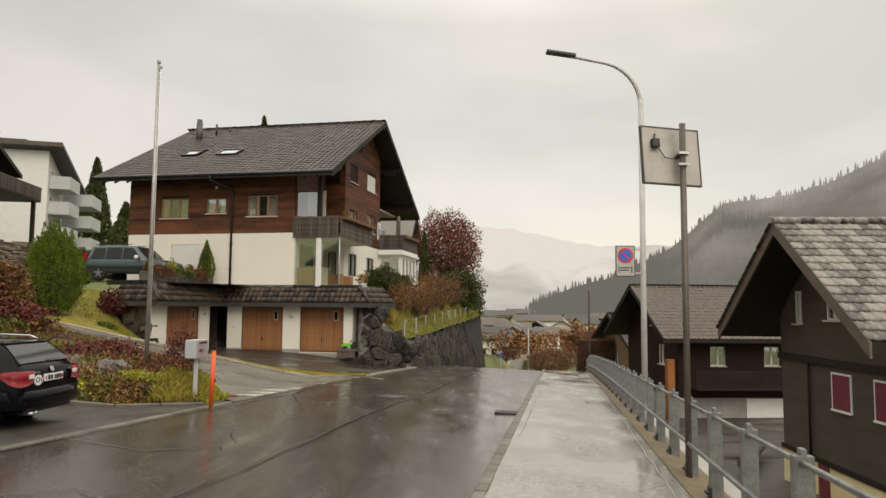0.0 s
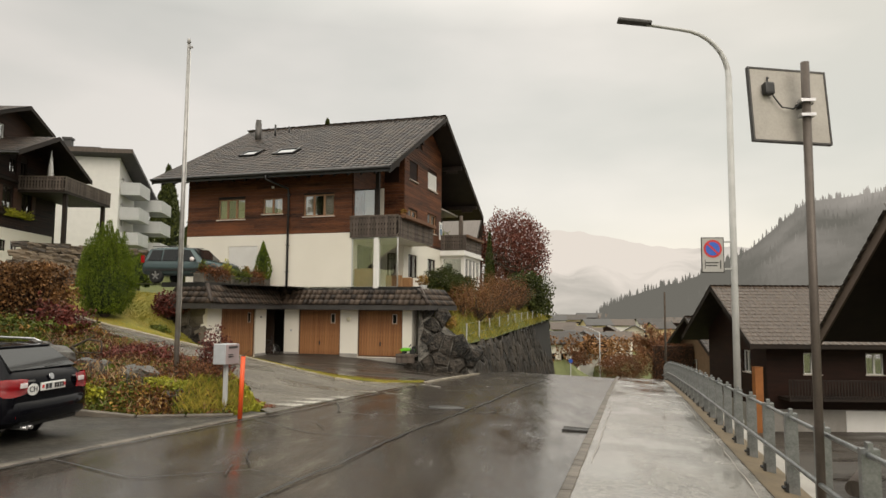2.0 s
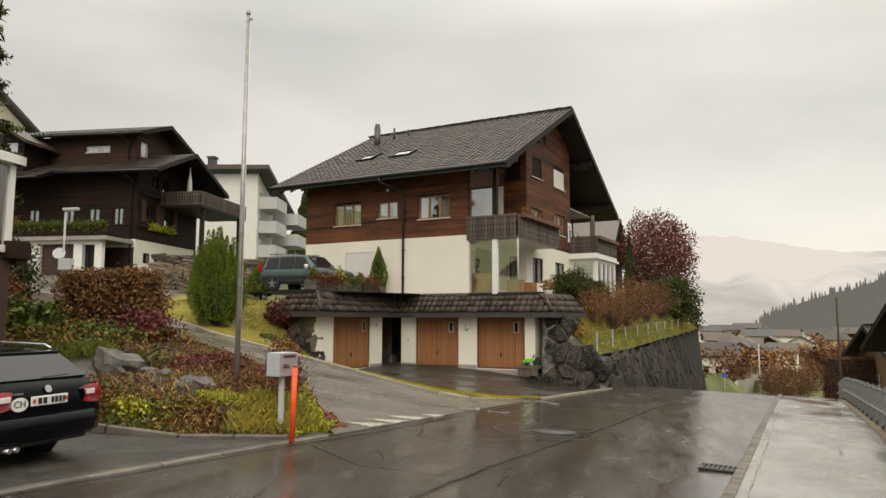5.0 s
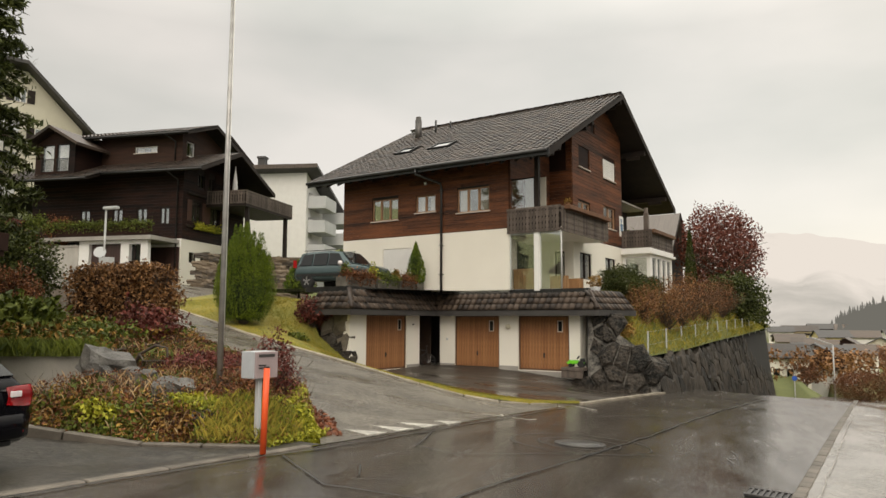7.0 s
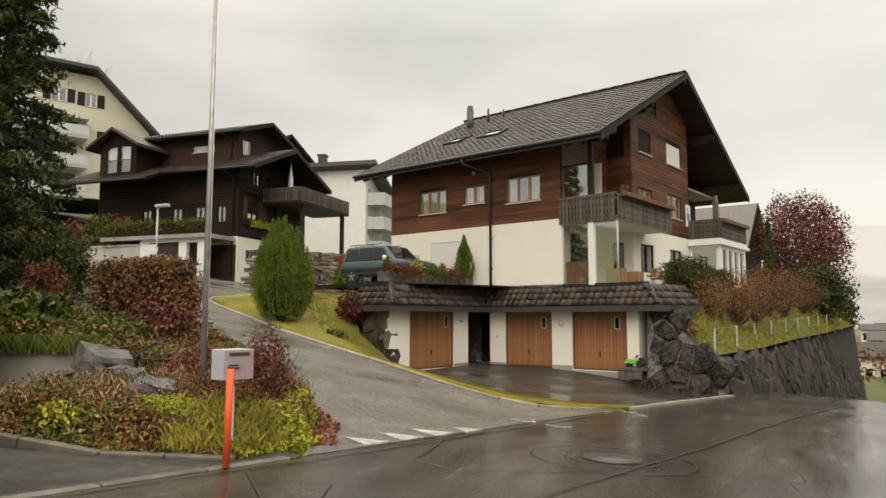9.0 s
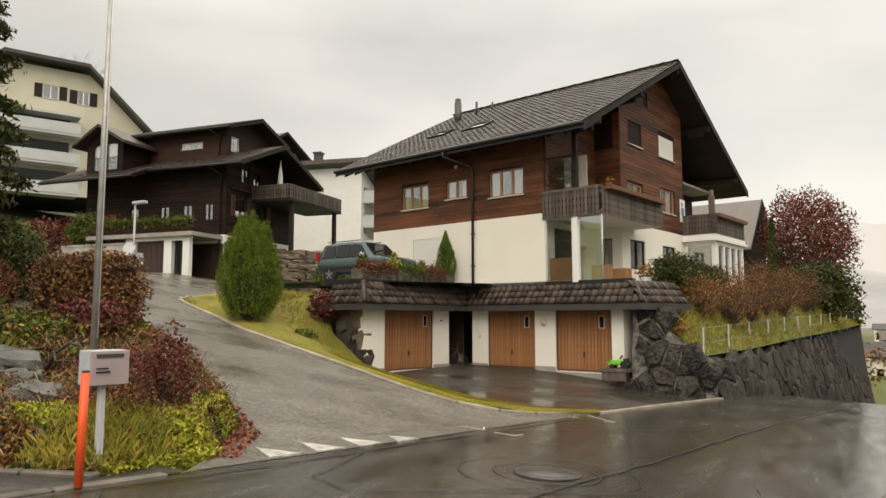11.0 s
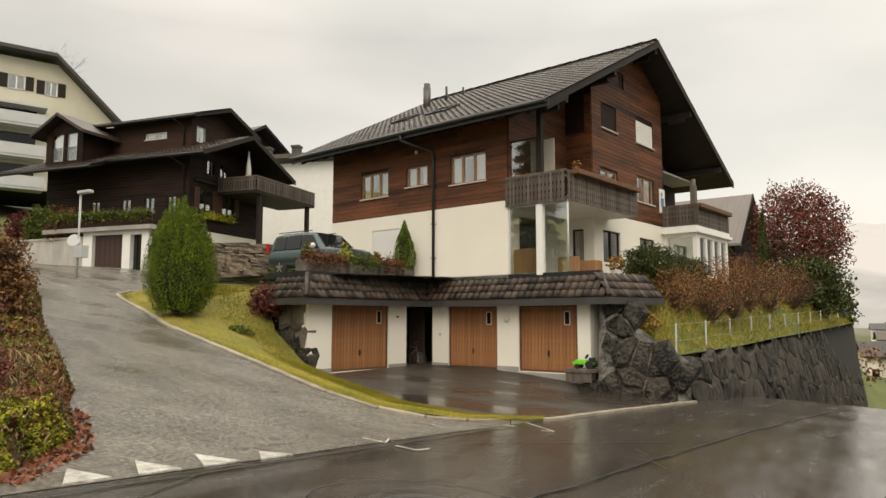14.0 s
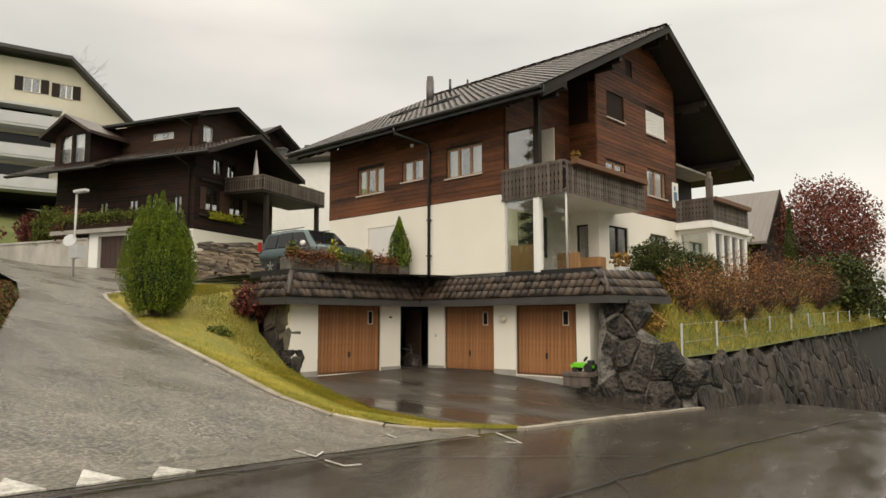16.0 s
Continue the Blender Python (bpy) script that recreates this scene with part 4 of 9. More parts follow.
for v in (1.2, 2.9):
    bm = B()
    lathe(bm, [(0.17, 2.5), (0.22, 2.85), (0.2, 2.85)], 12, pose(2.7, v + 1.6, 0))
    p = part("plant_pot", bm, GREYPALE, house)
    part("plant", leaves("plant", blob_points(260, (2.7, v + 1.6, 3.05), (0.3, 0.3, 0.3), int(v * 7)), 0.06, 4), LF_OCHRE, p)

# rear balcony over a winter garden
bm = boxes((GAB + 0.02, 2.75, 10.4, 14.8, 5.05, 5.25), (GAB + 0.02, 2.85, 10.3, 14.9, 4.93, 5.05))
part("balcony_floor", bm, WHITE, house)
balcony_front(house, pose(GAB + 0.05, 10.4, 5.25), 1.6, 0.95)
balcony_front(house, pose(2.72, 10.4, 5.25, 0, 0, 90), 4.4, 0.95)
part("flower_box", boxes((2.74, 2.98, 10.5, 14.6, 6.05, 6.22)), mat("brown_box", (0.15, 0.075, 0.04), (0.10, 0.05, 0.025), rough=0.7), house)
bm = B()
wall_cells(bm, GAB - 0.3, 2.7, 2.4, 4.95, 0, 0.14, [(GAB + 0.15, 2.5, 3.75, 4.75)], pose(0, 10.6, 0))
wall_cells(bm, 10.74, 14.6, 2.4, 4.95, 0, 0.14, [(10.95 + k * 0.9, 11.68 + k * 0.9, 3.2, 4.75) for k in range(4)], pose(2.7, 0, 0, 0, 0, 90))
wg = part("winter_garden", bm, WHITE, house, "white framed winter garden")
bm = boxes((GAB + 0.15, 2.5, 10.65, 10.66, 3.75, 4.75))
for k in range(4):
    box(bm, 2.62, 2.63, 10.95 + k * 0.9, 11.68 + k * 0.9, 3.2, 4.75)
sp = part("pane", bm, GLASS, wg)
part("blind", boxes((GAB + 0.2, 2.5, 10.75, 10.78, 3.5, 4.75)), mat("pale_green_blind", (0.45, 0.52, 0.36), (0.38, 0.45, 0.3), rough=0.8, stretch=(0.3, 1, 6)), wg)
# dark block in place of the winter garden's unlit inside
part("shade_filling", boxes((0.9, 2.3, 11.0, 14.4, 2.5, 4.9)), ROOMSHADE, wg)
bm = boxes((GAB + 0.02, GAB + 0.05, 10.15, 10.72, 5.9, 7.0))
bn = part("banner", bm, WHITE, house, "small white hanging banner")
bm = boxes((GAB + 0.052, GAB + 0.056, 10.25, 10.6, 6.2, 6.6), (GAB + 0.052, GAB + 0.056, 10.3, 10.45, 6.65, 6.85))
part("banner_print", bm, mat("banner_blue", (0.12, 0.22, 0.34), (0.08, 0.15, 0.25), rough=0.6), bn)
bm = B()
tube(bm, [(2.1, 12.0, 5.25), (2.1, 12.0, 7.6)], 0.11, 8)
box(bm, 1.98, 2.22, 11.88, 12.12, 6.2, 7.3)
part("carved_post", bm, GREYWOOD, house)

# garages below, in two wings
GF = -0.62
doors = [(-2.72, -0.5, GF, 1.58), (0.40, 2.66, GF, 1.58)]
bm = B()
wall_cells(bm, -3.50, 3.12, GF - 0.4, 2.0, 0, 0.3, doors, FRONT)
box(bm, 2.9, 3.12, 0.3, 3.0, GF - 0.4, 2.0)
LEFTW = pose(-3.9, 0, 0, 0, 0, 90)
wall_cells(bm, -5.6, 0.1, GF - 0.4, 2.0, 0, 0.3, [(-4.6, -1.93, GF, 1.62), (-1.0, 0.3, GF - 0.01, 1.62)], LEFTW)
garage = part("garage_wall", bm, RENDERW, house, "white rendered garage front")
for d in ((-3.48, -2.72, -0.014, -0.002, GF - 0.3, GF + 0.14), (-0.5, 0.4, -0.014, -0.002, GF - 0.3, GF + 0.14), (2.66, 3.12, -0.014, -0.002, GF - 0.3, GF + 0.14), (-3.898, -3.886, -5.6, -4.6, GF - 0.3, GF + 0.14), (-3.898, -3.886, -1.93, -1.0, GF - 0.3, GF + 0.14)):
    part("plinth", boxes(d), CONCRETE, garage)
# added lining, coloured dark to stand for shade in the open passage
part("garage_back", boxes((-6.6, -6.5, -1.6, 2.5, GF - 0.2, 1.9), (-6.5, -3.5, 2.4, 2.5, GF - 0.2, 1.9), (-3.62, -3.5, 0.3, 2.4, GF - 0.2, 1.9), (-6.5, -4.21, -1.6, -1.5, GF - 0.2, 1.9), (-6.6, -3.5, -1.6, 2.5, 1.9, 2.0)), ROOMSHADE, garage)
part("garage_floor", boxes((-6.5, 3.0, -0.05, 3.0, GF - 0.3, GF - 0.02), (-6.5, -3.95, -5.5, -0.06, GF - 0.3, GF - 0.02)), CONCRETE, garage)


def garage_door(m, w, h, n=16):
    """Up-and-over door of upright boards in a dark frame, with a small pane and a handle."""
    bm = B()
    for d in ((0, 0.05, 0.06, 0.16, 0, h), (w - 0.05, w, 0.06, 0.16, 0, h), (0.05, w - 0.05, 0.06, 0.16, h - 0.05, h), (0.05, w - 0.05, 0.10, 0.16, 0, 0.10)):
        box(bm, *d, m)
    door = part("garage_door", bm, mat_frame, house, "brown wooden garage door with upright boards")
    rng = random.Random(int(w * 100))
    bw = (w - 0.1) / n
    me = bpy.data.meshes.new("board")
    bb = B()
    box(bb, 0.002, bw - 0.003, 0.09, 0.125, 0.07, h - 0.05)
    bevel(bb, 0.005, 1)
    bb.to_mesh(me)
    bb.free()
    me.materials.append(GARAGE)
    for i in range(n):
        o = part("board", me, None, door)
        o.matrix_local = m @ pose(0.05 + i * bw, rng.uniform(-0.003, 0.003), 0)
    bm = B()
    a, b, c, d = w - 0.50, w - 0.33, h - 0.62, h - 0.22
    for q in ((a - 0.03, a, 0.075, 0.13, c - 0.03, d + 0.03), (b, b + 0.03, 0.075, 0.13, c - 0.03, d + 0.03), (a, b, 0.075, 0.13, d, d + 0.03), (a, b, 0.075, 0.13, c - 0.03, c)):
        box(bm, *q, m)
    pf = part("light_frame", bm, SILL, door)
    bm = B()
    box(bm, a, b, 0.08, 0.1, c, d, m)
    part("pane", bm, CARGLASS, pf)
    bm = B()
    box(bm, w * 0.5 - 0.03, w * 0.5 + 0.03, 0.06, 0.09, 0.52, 0.70, m)
    tube(bm, [m @ Vector((w * 0.5, 0.03, 0.6)), m @ Vector((w * 0.5, 0.07, 0.6))], 0.02, 8)
    part("handle", bm, BLACK, door)
    return door


mat_frame = mat("door_frame_brown", (0.12, 0.06, 0.03), (0.07, 0.035, 0.02), scale=3, rough=0.6)
for a, b, c, d in doors:
    garage_door(FRONT @ pose(a, 0.0, c), b - a, d - c)
garage_door(LEFTW @ pose(-4.6, 0, GF), 2.67, 2.24, 18)
part("open_door", bevel(boxes((-5.1, -4.3, 0.42, 0.46, GF, 1.55)), 0.006, 1), mat("inner_door_brown", (0.06, 0.034, 0.021), (0.04, 0.022, 0.014), rough=0.6), house, "brown side door standing open")
bm = B()
lathe(bm, [(0.02, 0.0), (0.10, 0.01), (0.12, 0.05), (0.11, 0.09), (0.05, 0.12)], 16, pose(-0.05, 0.0, 1.14, 90, 0, 0))
part("wall_lamp", bm, mat("lamp_glass", (0.62, 0.58, 0.45), (0.5, 0.46, 0.35), rough=0.3, bump=0), house, "round frosted wall lamp")
part("switch_box", boxes((-3.15, -3.08, -0.04, 0.0, 0.52, 0.62)), GREYPALE, house)
part("nameplate", boxes((-3.895, -3.885, -1.55, -1.42, 1.18, 1.24)), BLACK, house)

# tiled apron roofs over the garages
EZ, TZ = 1.78, 2.55
bm = B()
prism(bm, [(-3.35, -0.52, EZ), (4.05, -0.52, EZ), (3.45, 0.12, TZ), (-3.95, 0.12, TZ)], (0, 0.02, -0.10))
prism(bm, [(4.05, -0.52, EZ), (4.6, 2.2, EZ), (4.0, 2.2, TZ), (3.45, 0.12, TZ)], (-0.02, 0.01, -0.10))
prism(bm, [(-3.35, -6.15, EZ), (-3.35, -0.52, EZ), (-3.95, 0.12, TZ), (-3.95, -5.6, TZ)], (-0.02, 0, -0.10))
prism(bm, [(-5.5, -6.15, EZ), (-3.35, -6.15, EZ), (-3.95, -5.6, TZ), (-5.5, -5.6, TZ)], (0, 0.02, -0.10))
apron = part("apron_roof", bm, DARKWOOD, house, "dark tiled apron roof over the garages")
bm = boxes((-3.35, 4.05, -0.56, -0.50, 1.58, EZ + 0.02), (-3.39, -3.33, -6.15, -0.56, 1.58, EZ + 0.02), (-5.6, -3.33, -6.2, -6.15, 1.58, EZ + 0.02))
prism(bm, [(4.05, -0.56, 1.58), (4.6, 2.2, 1.58), (4.6, 2.2, EZ + 0.02), (4.05, -0.56, EZ + 0.02)], (0.05, 0, 0))
part("fascia", bm, FASCIA, apron)
part("soffit", boxes((-3.3, 4.05, -0.5, 0.0, 1.60, 1.63), (-3.9, -3.34, -6.1, 0.0, 1.601, 1.631), (-5.5, -3.9, -6.12, -5.6, 1.601, 1.631), (3.12, 4.1, 0.0, 2.0, 1.60, 1.63)), mat("pale_soffit", (0.33, 0.29, 0.25), (0.24, 0.21, 0.18), rough=0.8), apron)
bm = boxes((-4.3, 3.5, 0.0, 0.14, TZ - 0.06, TZ + 0.12), (-4.18, -3.98, -5.65, 0.0, TZ - 0.06, TZ + 0.14), (-6.2, -4.18, -5.65, -5.45, TZ - 0.06, TZ + 0.14))
part("parapet", bm, GUTTER, apron)
APRON_TILES = []
slope_len = math.hypot(0.64, TZ - EZ)
a_ang = math.degrees(math.atan2(TZ - EZ, 0.64))
tile_me = tile_mesh("tile", 0.27, 0.37)
tile_me.materials.append(TILE_OB)
rng = random.Random(5)
for m, width, lead, tail in ((pose(-3.35, -0.56, EZ + 0.02, a_ang, 0, 0), 7.4, -0.94, 0.94), (pose(-3.31, -6.15, EZ + 0.02, a_ang, 0, 90), 5.6, 0.86, -0.95),
                             (pose(-5.5, -6.19, EZ + 0.02, a_ang, 0, 0), 2.15, 0.0, 0.9), (pose(4.09, -0.5, EZ + 0.02, a_ang, 0, 79), 2.7, 0.2, 0.0)):
    for r in range(3):
        y = r * 0.315
        for c in range(-4, int(width / 0.27) + 5):
            x = (c + 0.5) * 0.27
            if lead * y <= x <= width - tail * y:
                o = part("tile", tile_me, None, apron)
                o.matrix_local = m @ pose(x + rng.uniform(-0.004, 0.004), y + rng.uniform(-0.006, 0.006), rng.uniform(0, 0.005))
bm = B()
tube(bm, [(4.07, -0.52, EZ + 0.06), (3.47, 0.12, TZ + 0.05)], 0.09, 8)
part("hip_tile", bm, TILE, apron)
bm = B()
tube(bm, [(-3.33, -6.15, EZ + 0.06), (-3.95, -5.6, TZ + 0.05)], 0.09, 8)
part("hip_tile", bm, TILE, apron)

# ---- other buildings ----
def gable_house(name, label, m, w, d, h, rise, over, wall_mat, roof_mat, base=0.0, base_mat=None, windows=(), tile=True, category="house", ridge_x=True, group=""):
    """A house with its ridge along x; local origin at the middle of its front wall's foot."""
    hs = thing(name, label, category, m, group)
    bm = B()
    fh = [(x - ww / 2, x + ww / 2, z, z + hh) for f, x, z, ww, hh in windows if f == "front"]
    sh = [(x - ww / 2, x + ww / 2, z, z + hh) for f, x, z, ww, hh in windows if f == "side"]
    lh = [(x - ww / 2, x + ww / 2, z, z + hh) for f, x, z, ww, hh in windows if f == "left"]
    wall_cells(bm, -w / 2, w / 2, base, h, 0, 0.25, fh)
    wall_cells(bm, 0.25, d - 0.25, base, h, 0, 0.25, sh, pose(w / 2, 0, 0, 0, 0, 90))
    wall_cells(bm, -d + 0.25, -0.25, base, h, 0, 0.25, lh, pose(-w / 2, 0, 0, 0, 0, -90))
    box(bm, -w / 2, w / 2, d - 0.25, d, base, h)
    for x in (-w / 2, w / 2 - 0.25):
        prism(bm, [(x, 0, h), (x, d, h), (x, d / 2, h + rise * 0.96)], (0.25, 0, 0))
    part("wall", bm, wall_mat, hs)
    if base_mat:
        part("plinth_wall", boxes((-w / 2 - 0.03, w / 2 + 0.03, -0.03, d + 0.03, -1.5, base)), base_mat, hs)
    # dark block fills the house and stands for its unlit rooms
    part("dark_inside", boxes((-w / 2 + 0.5, w / 2 - 0.5, 0.6, d - 0.6, base, h)), ROOMSHADE, hs)
    sl = rise / (d / 2)
    ez = h - over * sl
    bm = B()
    for sgn in (0, 1):
        va = -over if sgn == 0 else d + over
        prism(bm, [(-w / 2 - over, va, ez), (-w / 2 - over, d / 2, h + rise), (-w / 2 - over, d / 2, h + rise + 0.2), (-w / 2 - over, va, ez + 0.2)], (w + 2 * over, 0, 0))
    rf = part("roof", bm, DARKWOOD if tile else roof_mat, hs)
    if tile:
        a = math.degrees(math.atan(sl))
        ln = math.hypot(d / 2 + over, rise + over * sl)
        tiled("roof_tiles", pose(-w / 2 - over, -over, ez + 0.2, a, 0, 0), w + 2 * over, ln, roof_mat, rf, w=0.32, pitch=0.38)
        tiled("roof_tiles", pose(w / 2 + over, d + over, ez + 0.2, a, 0, 180), w + 2 * over, ln, roof_mat, rf, w=0.32, pitch=0.38)
    for x in (-w / 2 - over - 0.04, w / 2 + over - 0.02):
        for va in (-over, d + over):
            bm = B()
            prism(bm, [(x, va, ez - 0.06), (x, d / 2, h + rise - 0.06), (x, d / 2, h + rise + 0.24), (x, va, ez + 0.24)], (0.06, 0, 0))
            part("bargeboard", bm, DARKWOOD, rf)
    for f, x, z, ww, hh in windows:
        mm = {"front": pose(x - ww / 2, 0, z), "side": pose(w / 2, 0, 0, 0, 0, 90) @ pose(x - ww / 2, 0, z), "left": pose(-w / 2, 0, 0, 0, 0, -90) @ pose(x - ww / 2, 0, z)}[f]
        window(hs, mm, ww, hh, 2 if ww > 0.6 else 1, frame_mat=WHITE, curtain=CURTAIN if ww > 0.9 else None)
    return hs


# dark chalet up the side road
CH = pose(-32.0, 42.2, 0, 0, 0, 8)
chalet = thing("chalet", "blackened timber chalet with garages and a wide balcony", "house", CH)
cw = [(-1.7, -1.0, 7.7, 8.8), (-3.5, -2.7, 7.7, 8.8), (-5.4, -4.6, 7.7, 8.8), (-8.0, -7.2, 7.7, 8.8)]
cs = [(1.0, 2.2, 8.0, 9.4), (3.2, 4.4, 8.0, 9.4), (1.6, 2.4, 10.4, 11.7), (2.9, 3.7, 10.4, 11.7)]
cwhite = [(0.9, 1.7, 5.2, 5.9), (2.2, 3.0, 5.2, 5.9)]
CS = pose(0, 0, 0, 0, 0, 90)
bm = B()
wall_cells(bm, -12, 0, 6.7, 11.3, 0.03, 0.3, cw)
wall_cells(bm, 0.3, 7.4, 6.7, 11.3, 0.03, 0.3, cs, CS)
box(bm, -12, -11.7, 0.3, 7.4, 6.7, 11.3)
prism(bm, [(-0.3, 0.0, 11.3), (-0.3, 7.4, 11.3), (-0.3, 3.4, 12.85)], (0.26, 0, 0))
box(bm, -12, 0, 7.4, 7.7, 4, 11.3)
part("core_wall", bm, DARKWOOD, chalet)
bm = B()
siding(bm, -12, 0, 6.7, 11.2, cw, pose(0, 0.03, 0), rng=random.Random(21), h=0.2)
siding(bm, 0.0, 7.4, 6.7, 12.7, cs, CS @ pose(0, 0.03, 0), rng=random.Random(22), h=0.2, lim=lambda z: (3.4 - (13.0 - z) / 0.42, 3.4 + (13.0 - z) / 0.42))
part("timber_cladding", bm, DARKBOARD, chalet, "nearly black weathered boards")
bm = B()
wall_cells(bm, 0.0, 7.4, 3.6, 6.7, 0, 0.3, cwhite, CS)
part("white_wall", bm, RENDERW, chalet)
for a, b, c, d in cw:
    window(chalet, pose(a, 0, c), b - a, d - c, 2, frame_mat=DARKWOOD, sill=False)
for a, b, c, d in cs + cwhite:
    window(chalet, CS @ pose(a, 0, c), b - a, d - c, 2, frame_mat=DARKWOOD, sill=False)
CR = 0.42
bm = B()
prism(bm, [(-13.6, -1.3, 11.1), (-13.6, 3.4, 13.1), (-13.6, 3.4, 12.88), (-13.6, -1.3, 10.9)], (15.8, 0, 0))
prism(bm, [(-13.6, -2.5, 10.6), (-13.6, -1.3, 11.09), (-13.6, -1.3, 10.89), (-13.6, -2.5, 10.4)], (8.2, 0, 0))
prism(bm, [(-13.6, 8.4, 11.0), (-13.6, 3.4, 13.1), (-13.6, 3.4, 12.88), (-13.6, 8.4, 10.8)], (15.8, 0, 0))
croof = part("roof", bm, DARKWOOD, chalet, "low dark tiled roof")
tiled("roof_tiles", pose(-13.6, -1.3, 11.11, math.degrees(math.atan(0.4255)), 0, 0), 15.8, 5.1, TILE, croof, w=0.32, pitch=0.38)
tiled("roof_tiles", pose(-13.6, -2.5, 10.61, math.degrees(math.atan(0.41)), 0, 0), 8.2, 1.3, TILE, croof, w=0.32, pitch=0.38)
bm = B()
tube(bm, [(-13.6, -2.6, 10.5), (-5.4, -2.6, 10.5)], 0.08, 8)
tube(bm, [(-5.3, -1.4, 11.0), (2.2, -1.4, 11.0)], 0.08, 8)
tube(bm, [(-0.35, -1.4, 10.95), (-0.35, -0.1, 10.6), (-0.35, -0.1, 4.0)], 0.05, 8)
part("gutter", bm, GUTTER, croof)
bm = B()
prism(bm, [(2.16, -1.35, 10.85), (2.16, 3.4, 12.85), (2.16, 3.4, 13.15), (2.16, -1.35, 11.15)], (0.06, 0, 0))
part("bargeboard", bm, DARKWOOD, croof)
bm = B()
prism(bm, [(2.16, 8.45, 10.75), (2.16, 3.4, 12.85), (2.16, 3.4, 13.15), (2.16, 8.45, 11.05)], (0.06, 0, 0))
part("bargeboard", bm, DARKWOOD, croof)
for z in (7.55, 9.75):
    part("cornice", bevel(boxes((0.0, 0.14, 0.4, 5.2, z, z + 0.16)), 0.02, 1), DARKWOOD, chalet)
shutter_red = mat("old_shutter", (0.075, 0.030, 0.018), (0.040, 0.017, 0.011), scale=3, rough=0.6)
for a, b, c, d in cs[:2]:
    for x in (a - 0.5, b + 0.04):
        part("shutter", bevel(boxes((0.0, 0.05, x, x + 0.46, c, d)), 0.01, 1), shutter_red, chalet)
# raised upper storey
bm = B()
wall_cells(bm, -9.3, -1.1, 11.9, 14.1, 0, 0.2, [(-4.9, -3.1, 12.95, 13.4)], pose(0, 1.3, 0))
wall_cells(bm, 1.5, 6.2, 12.4, 14.1, 0, 0.2, [(1.8, 2.7, 12.7, 13.75)], pose(-1.1, 0, 0, 0, 0, 90))
box(bm, -9.3, -9.1, 1.5, 6.2, 12, 14.1)
prism(bm, [(-1.3, 1.3, 14.1), (-1.3, 6.4, 14.1), (-1.3, 3.9, 15.0)], (0.2, 0, 0))
part("upper_storey", bm, mat("brown_dark_boards", (0.060, 0.029, 0.019), (0.022, 0.012, 0.009), scale=1, rough=0.65, spec=0.2, stretch=(0.6, 0.6, 5), fine=14), chalet, "dark timber upper storey")
for va in (0.45, 7.35):
    bm = B()
    prism(bm, [(-0.14, va, 13.86), (-0.14, 3.9, 15.12), (-0.14, 3.9, 15.4), (-0.14, va, 14.14)], (0.06, 0, 0))
    part("bargeboard", bm, DARKWOOD, chalet)
window(chalet, pose(-4.9, 1.3, 12.95), 1.8, 0.45, 1, frame_mat=WHITE, sill=True, room=False, curtain=CURTAIN)
window(chalet, pose(-1.1, 0, 0, 0, 0, 90) @ pose(1.8, 0, 12.7), 0.9, 1.05, 1, frame_mat=WHITE, sill=False, curtain=CURTAIN)
bm = B()
prism(bm, [(-10.2, 0.5, 14.1), (-10.2, 3.9, 15.35), (-10.2, 3.9, 15.15), (-10.2, 0.5, 13.9)], (10.1, 0, 0))
prism(bm, [(-10.2, 7.3, 14.1), (-10.2, 3.9, 15.35), (-10.2, 3.9, 15.15), (-10.2, 7.3, 13.9)], (10.1, 0, 0))
r2 = part("upper_roof", bm, DARKWOOD, chalet)
tiled("roof_tiles", pose(-10.2, 0.45, 14.1, math.degrees(math.atan(0.368)), 0, 0), 10.1, 3.6, TILE, r2, w=0.32, pitch=0.38)
bm = B()
tube(bm, [(-10.2, 0.4, 14.0), (-0.1, 0.4, 14.0)], 0.07, 8)
tube(bm, [(-1.9, 0.4, 13.95), (-1.6, 1.2, 13.6), (-1.6, 1.2, 12.3)], 0.05, 8)
part("gutter", bm, GUTTER, r2)
# gabled dormer with tall windows
bm = B()
wall_cells(bm, -10.8, -7.6, 10.9, 13.3, 0, 0.15, [(-10.3, -9.3, 11.35, 13.25), (-9.1, -8.1, 11.35, 13.25)], pose(0, -1.2, 0))
box(bm, -10.8, -10.65, -1.05, 3, 11, 13.3)
box(bm, -7.75, -7.6, -1.05, 3, 11, 13.3)
prism(bm, [(-10.8, -1.2, 13.3), (-7.6, -1.2, 13.3), (-9.2, -1.2, 14.2)], (0, 0.15, 0))
part("dormer", bm, DARKBOARD, chalet)
for x in (-10.3, -9.1):
    w_ = window(chalet, pose(x, -1.2, 11.35), 1.0, 1.9, 1, frame_mat=DARKWOOD, sill=False, room=False)
    bm = B()
    box(bm, x + 0.08, x + 0.92, -0.95, -0.93, 11.4, 13.2)
    part("curtain", bm, WHITE, w_)
    bm = B()
    for k in range(9):
        box(bm, x + 0.04 + k * 0.11, x + 0.06 + k * 0.11, -1.26, -1.24, 11.4, 12.2)
    box(bm, x, x + 1.0, -1.27, -1.23, 12.2, 12.24)
    part("guard_rail", bm, BLACK, w_)
bm = B()
prism(bm, [(-11.5, -1.9, 12.95), (-9.2, -1.9, 14.25), (-9.2, -1.9, 14.45), (-11.5, -1.9, 13.15)], (0, 6, 0))
